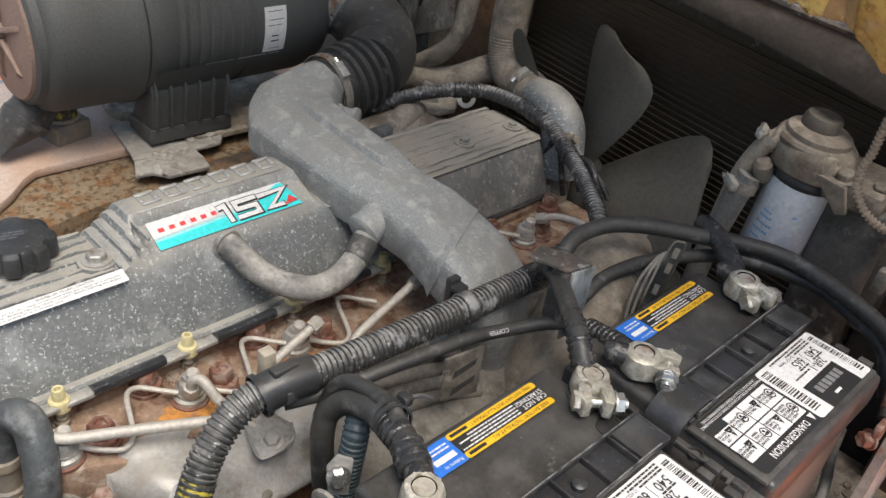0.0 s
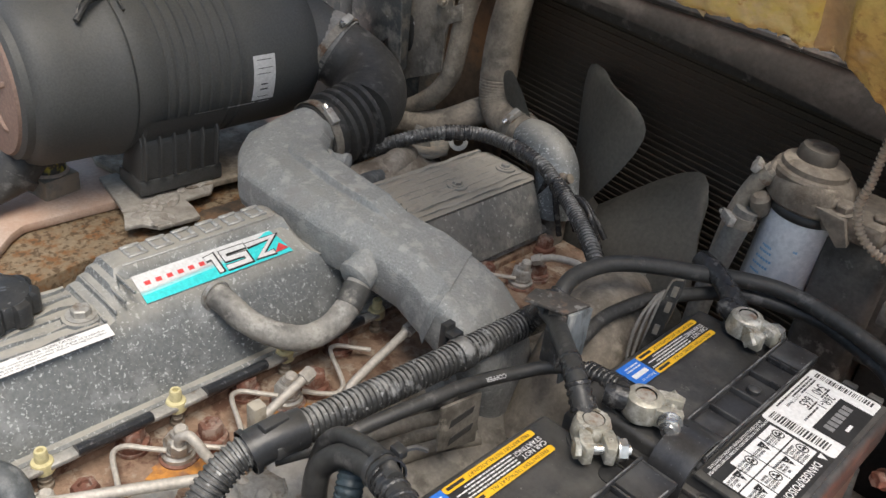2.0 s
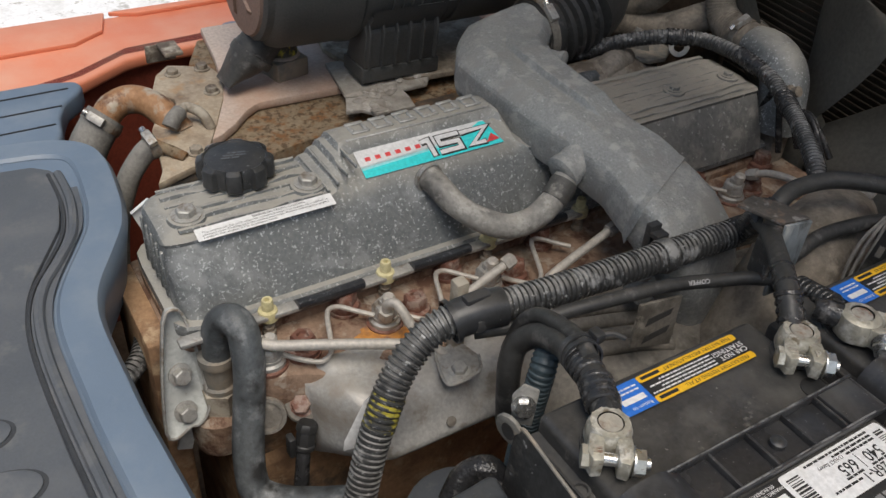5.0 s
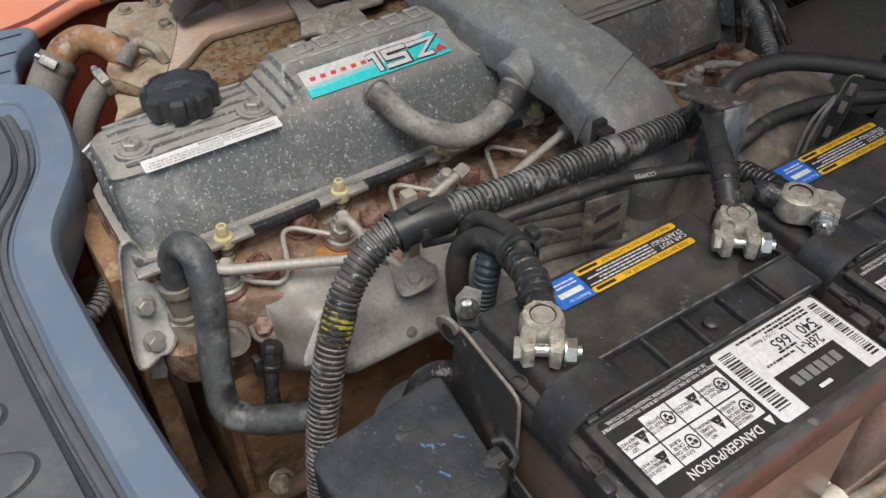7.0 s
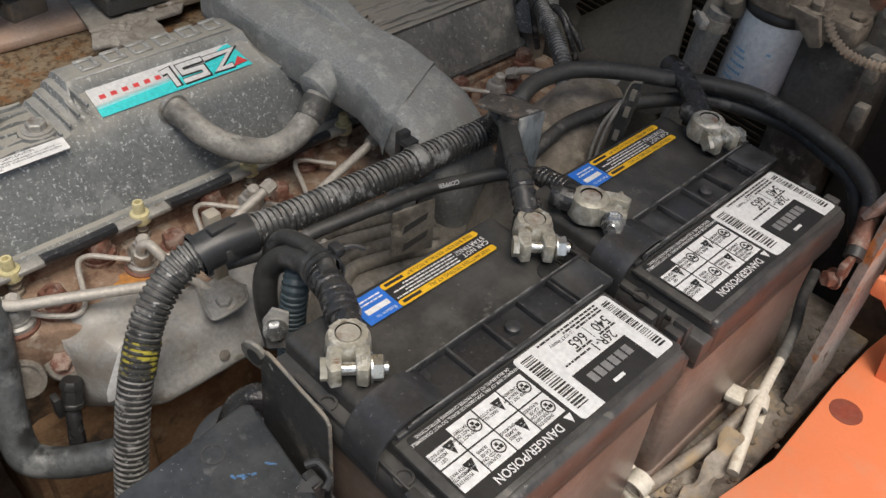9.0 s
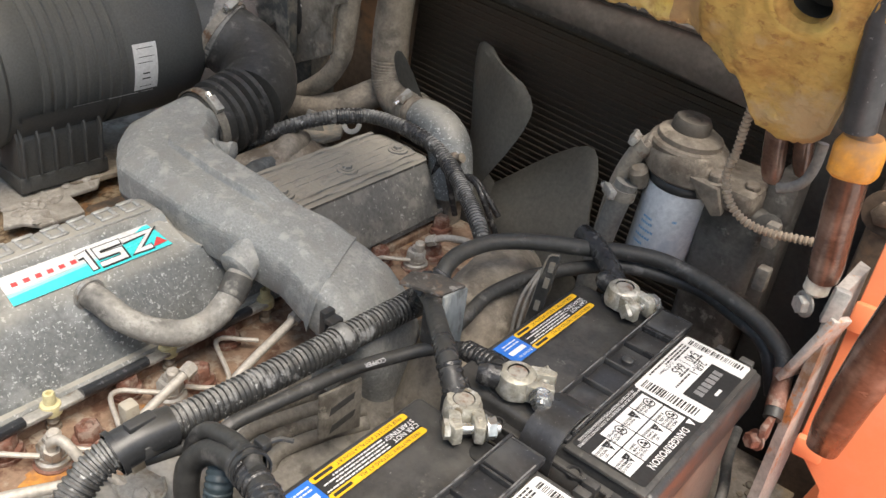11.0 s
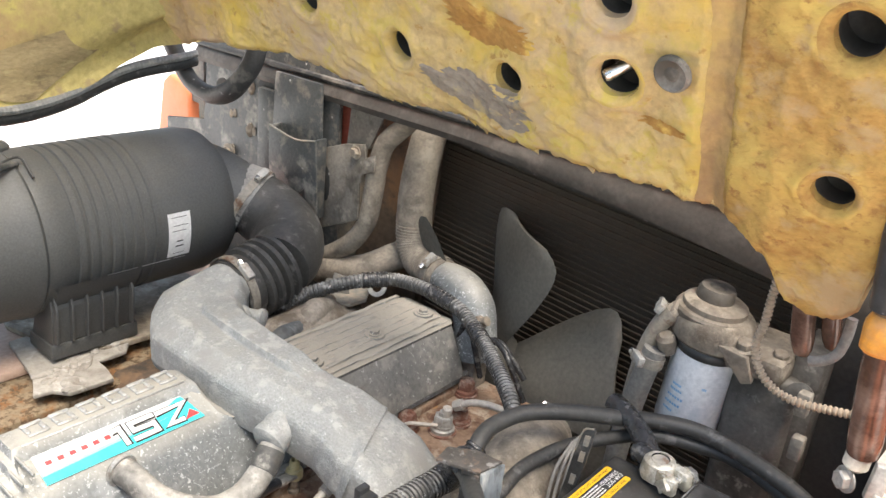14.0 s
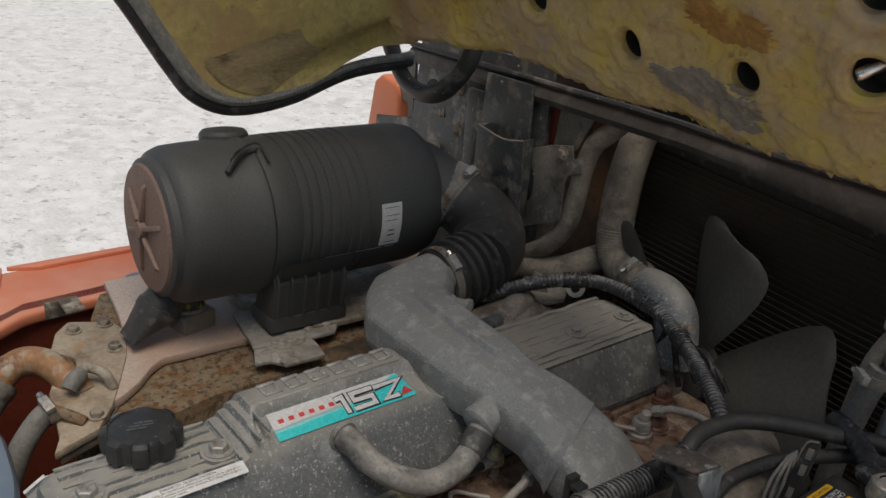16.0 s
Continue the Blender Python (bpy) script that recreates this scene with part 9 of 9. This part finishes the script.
def right_corner():
    t = thing("gas_strut", (0.085, 0.345, 0.90), "black and brown hood lift strut with an orange bracket", "strut")
    part("rod", tube([(0.068, 0.30, 1.24), (0.080, 0.32, 1.15), (0.0875, 0.333, 1.06)], 0.0125, 16, 5), M_BLACKPL, t, "black upper tube")
    part("collar", roughen(loft([superellipse((0.0935 - 0.0005 * k, 0.340, z + 0.010), (1, 0.2, 0), (0, 1, 0), w, w, 28, 0.8) for k, (z, w) in enumerate(((1.014, 0.029), (1.017, 0.034), (1.034, 0.035), (1.038, 0.033), (1.044, 0.026)))]), 0.0006, 60), M_ORANGEPL, t, "orange plastic collar")
    part("cylinder", tube([(0.0925, 0.338, 1.03), (0.0945, 0.345, 0.99), (0.0975, 0.354, 0.945), (0.0985, 0.356, 0.930)], [0.0130, 0.0130, 0.0130, 0.0115], 20, 5), M_STRUT, t, "rust-brown cylinder with glossy streaks")
    part("end_ball", lathe([(0.006, -0.004), (0.010, 0), (0.010, 0.012), (0.006, 0.016)], (0.0965, 0.356, 0.918), (0.05, 0, 1), 16), M_NYLON, t)
    b = thing("strut_bracket", (0.105, 0.36, 0.86), "galvanised strut bracket on the side frame", "bracket")
    part("plate", prism([(0, 0), (0.03, 0.004), (0.034, 0.07), (0.010, 0.075)], 0.006, basis((0.4, 0.9, 0), (0.3, 0, 1), (0.095, 0.335, 0.84)), 0.0015), M_ORANGEWORN, b)
    part("bolt", hexhead((0.094, 0.352, 0.905), (-0.6, -0.8, 0), 0.008, 0.008, 0.011), M_STEEL, b)
    l = thing("hood_lug", (0.04, 0.34, 1.0), "brown rounded hood hinge lug with a pale wire", "hinge")
    for x, wd, zb in ((0.027, 0.0205, 0.975), (0.047, 0.015, 0.990)):
        rows = [superellipse((x + d, 0.388, zb + z), (1, 0, 0), (0, 1, 0), wd * w, 0.016 * w, 26, 0.85) for d, z, w in ((-0.010, 0.075, 1.0), (-0.006, 0.040, 1.0), (-0.002, 0.016, 0.98), (0, 0.007, 0.86), (0.001, 0.001, 0.6), (0.0015, -0.001, 0.25))]
        part("lug", roughen(loft(rows), 0.001, 40), M_STRUT, l)
    part("wire", tube([(0.040, 0.368, 0.982), (0.050, 0.368, 0.987), (0.058, 0.369, 0.996), (0.061, 0.370, 1.010), (0.061, 0.371, 1.028)], 0.0042, 12, 6), M_HOSE, l)
    cable("hood_conduit", [(-0.008, 0.405, 1.05), (-0.010, 0.402, 1.015), (-0.010, 0.400, 0.985), (-0.012, 0.398, 0.963), (-0.002, 0.396, 0.942), (0.016, 0.396, 0.930), (0.038, 0.397, 0.928), (0.060, 0.398, 0.932), (0.10, 0.40, 0.94)], 0.0041, "tan ribbed conduit curving below the hood", M_TANCOND, (0.0042, 0.0012), "conduit")
    c = thing("terminal_strip", (0.02, 0.45, 0.86), "small cream plastic connectors on the wall", "connector")
    for x, z in ((0.030, 0.905), (0.035, 0.86)):
        part("connector", box(x - 0.006, x + 0.006, 0.435, 0.447, z - 0.012, z + 0.012, 0.002), M_CASTGREY, c)
    # Backing sheet in the same painted cavity shade.
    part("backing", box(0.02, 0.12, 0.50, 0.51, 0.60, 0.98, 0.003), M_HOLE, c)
    w = thing("rear_post", (0.15, 0.45, 0.6), "dark brown post behind the strut", "post", kind="structure")
    part("post", box(0.10, 0.30, 0.44, 0.56, 0.30, 1.02, 0.006), M_FLOOR, w)
    part("post_bolt", hexhead((0.112, 0.438, 0.965), (0, -1, 0), 0.011, 0.01, 0.02), M_FLOOR, w)
    d = thing("lower_hose", (-0.15, 0.32, 0.77), "dusty tan lower coolant hose behind the battery", "coolant hose")
    part("hose", tube([(-0.200, 0.385, 0.775), (-0.182, 0.345, 0.792), (-0.168, 0.305, 0.796), (-0.158, 0.265, 0.785), (-0.150, 0.225, 0.755), (-0.145, 0.19, 0.71)], [0.030, 0.036, 0.042, 0.044, 0.042, 0.04], 24, 6, wob=0.04), M_TANHOSE, d)
    tie("clip", (-0.195, 0.374, 0.780), (0.4, -0.9, 0.3), 0.032, d, M_STEEL, (0.3, 0, 1))
    for k in range(4):
        cable("thin_wire", [(-0.120, 0.300 + 0.004 * k, 0.852), (-0.118 + 0.004 * k, 0.272 + 0.004 * k, 0.836), (-0.112 + 0.003 * k, 0.256 + 0.004 * k, 0.806), (-0.104, 0.258, 0.776)], 0.0016, "thin pale wire looped round the hose", M_HOSE, cat="wire", group="wires round the hose", seg=7)
    cable("brown_cable", [(-0.137, 0.190, 0.822), (-0.138, 0.217, 0.830), (-0.140, 0.246, 0.836), (-0.135, 0.274, 0.840), (-0.125, 0.304, 0.843), (-0.101, 0.344, 0.846), (-0.075, 0.372, 0.848), (-0.043, 0.389, 0.847), (-0.006, 0.397, 0.846), (0.035, 0.390, 0.842), (0.072, 0.378, 0.834), (0.094, 0.365, 0.80)], 0.0066, "dark brown cable beside the battery", M_RUBBER)


M_ORANGEPL = surf("orange_plastic", (0.62, 0.24, 0.02), (0.72, 0.32, 0.04), 12, 0.5, 0, 0.1, 200, spots=[((0.40, 0.20, 0.08), 16, 0.3, 0.08)])
M_TANCOND = surf("tan_conduit", (0.30, 0.235, 0.17), (0.42, 0.34, 0.25), 30, 0.6, 0, 0.1, 260)
right_corner()


def tray_clutter():
    for (x, y, a) in ((0.108, 0.248, 15), (0.088, 0.105, -8)):
        t = thing("pipe_clip", (x, y, 0.655), "cream plastic pipe clip beside the battery", "clip", "pipe clips on the tray")
        m = Matrix.Translation((x, y, 0.668)) @ Matrix.Rotation(radians(a), 4, "Z")
        part("ring", put(lathe([(0.0072, -0.007), (0.0100, -0.007), (0.0104, 0), (0.0100, 0.007), (0.0072, 0.007)], (0, 0, 0.018), (-0.15, 0.95, 0.25), 24, caps=False), m), M_NYLON, t)
        part("clip_arm", put(box(-0.026, -0.010, -0.008, 0.010, 0.012, 0.019, 0.002), m), M_NYLON, t)
        part("clip_foot", put(box(-0.012, 0.012, -0.008, 0.008, -0.016, 0.006, 0.002), m), M_NYLON, t)
    cable("white_tube", [(0.131, 0.176, 0.679), (0.120, 0.210, 0.686), (0.111, 0.238, 0.691), (0.104, 0.270, 0.695), (0.0990, 0.297, 0.697)], [0.0050, 0.0052, 0.0050, 0.0047, 0.0045], "dirty white plastic tube with a mark", M_NYLON, cat="tube")
    cable("grey_tube", [(0.0990, 0.296, 0.697), (0.0945, 0.318, 0.698), (0.088, 0.342, 0.702), (0.078, 0.366, 0.712), (0.07, 0.40, 0.72)], 0.0052, "grey hose joined to the white tube", M_HOSE, cat="tube")
    cable("clear_hose", [(0.088, 0.12, 0.661), (0.094, 0.16, 0.662), (0.101, 0.20, 0.668), (0.106, 0.235, 0.684)], 0.0060, "dusty clear drain hose on the tray", M_TRAY, cat="hose")
    cable("tray_conduit", [(0.098, 0.10, 0.668), (0.112, 0.118, 0.668), (0.126, 0.108, 0.662), (0.134, 0.08, 0.655)], 0.007, "black ribbed conduit on the tray", M_LOOM, (0.004, 0.0012))
    rib = [Vector(p) for p in ((0.112, 0.205, 0.690), (0.116, 0.185, 0.680), (0.118, 0.165, 0.667), (0.117, 0.145, 0.659), (0.113, 0.12, 0.656))]
    rows = []
    for k, p in enumerate(smooth_path(rib, 4)):
        s = Vector((0.0075 + 0.002 * math.sin(k * 1.3), 0.002, 0.004 * math.sin(k * 0.9)))
        rows.append([p - s, p - s * 0.3 + Vector((0, 0, 0.0015)), p + s * 0.4 - Vector((0, 0, 0.001)), p + s, p + s - Vector((0, 0, 0.0012)), p - s - Vector((0, 0, 0.0012))])
    solo("tape_strip", loft(rows), M_TRAY, (0.115, 0.16, 0.655), "crumpled dusty strip of tape by the white tube", "tape")
    rng = random.Random(12)
    for k in range(20):
        x, y = rng.uniform(0.092, 0.148), rng.uniform(0.14, 0.42)
        r = rng.uniform(0.0015, 0.0048)
        bm = bmesh.new()
        bmesh.ops.create_icosphere(bm, subdivisions=2, radius=r)
        put(bm, Matrix.Translation((x, y, 0.651 + r * 0.3)) @ Matrix.Diagonal((1, 1.2, 0.6, 1)))
        t = solo("dirt_clod", roughen(bm, r * 0.5, 70), M_DIRTMETAL, (x, y, 0.651), "dry lump of dirt on the tray edge", "dirt", group="dirt lumps on the tray")


tray_clutter()
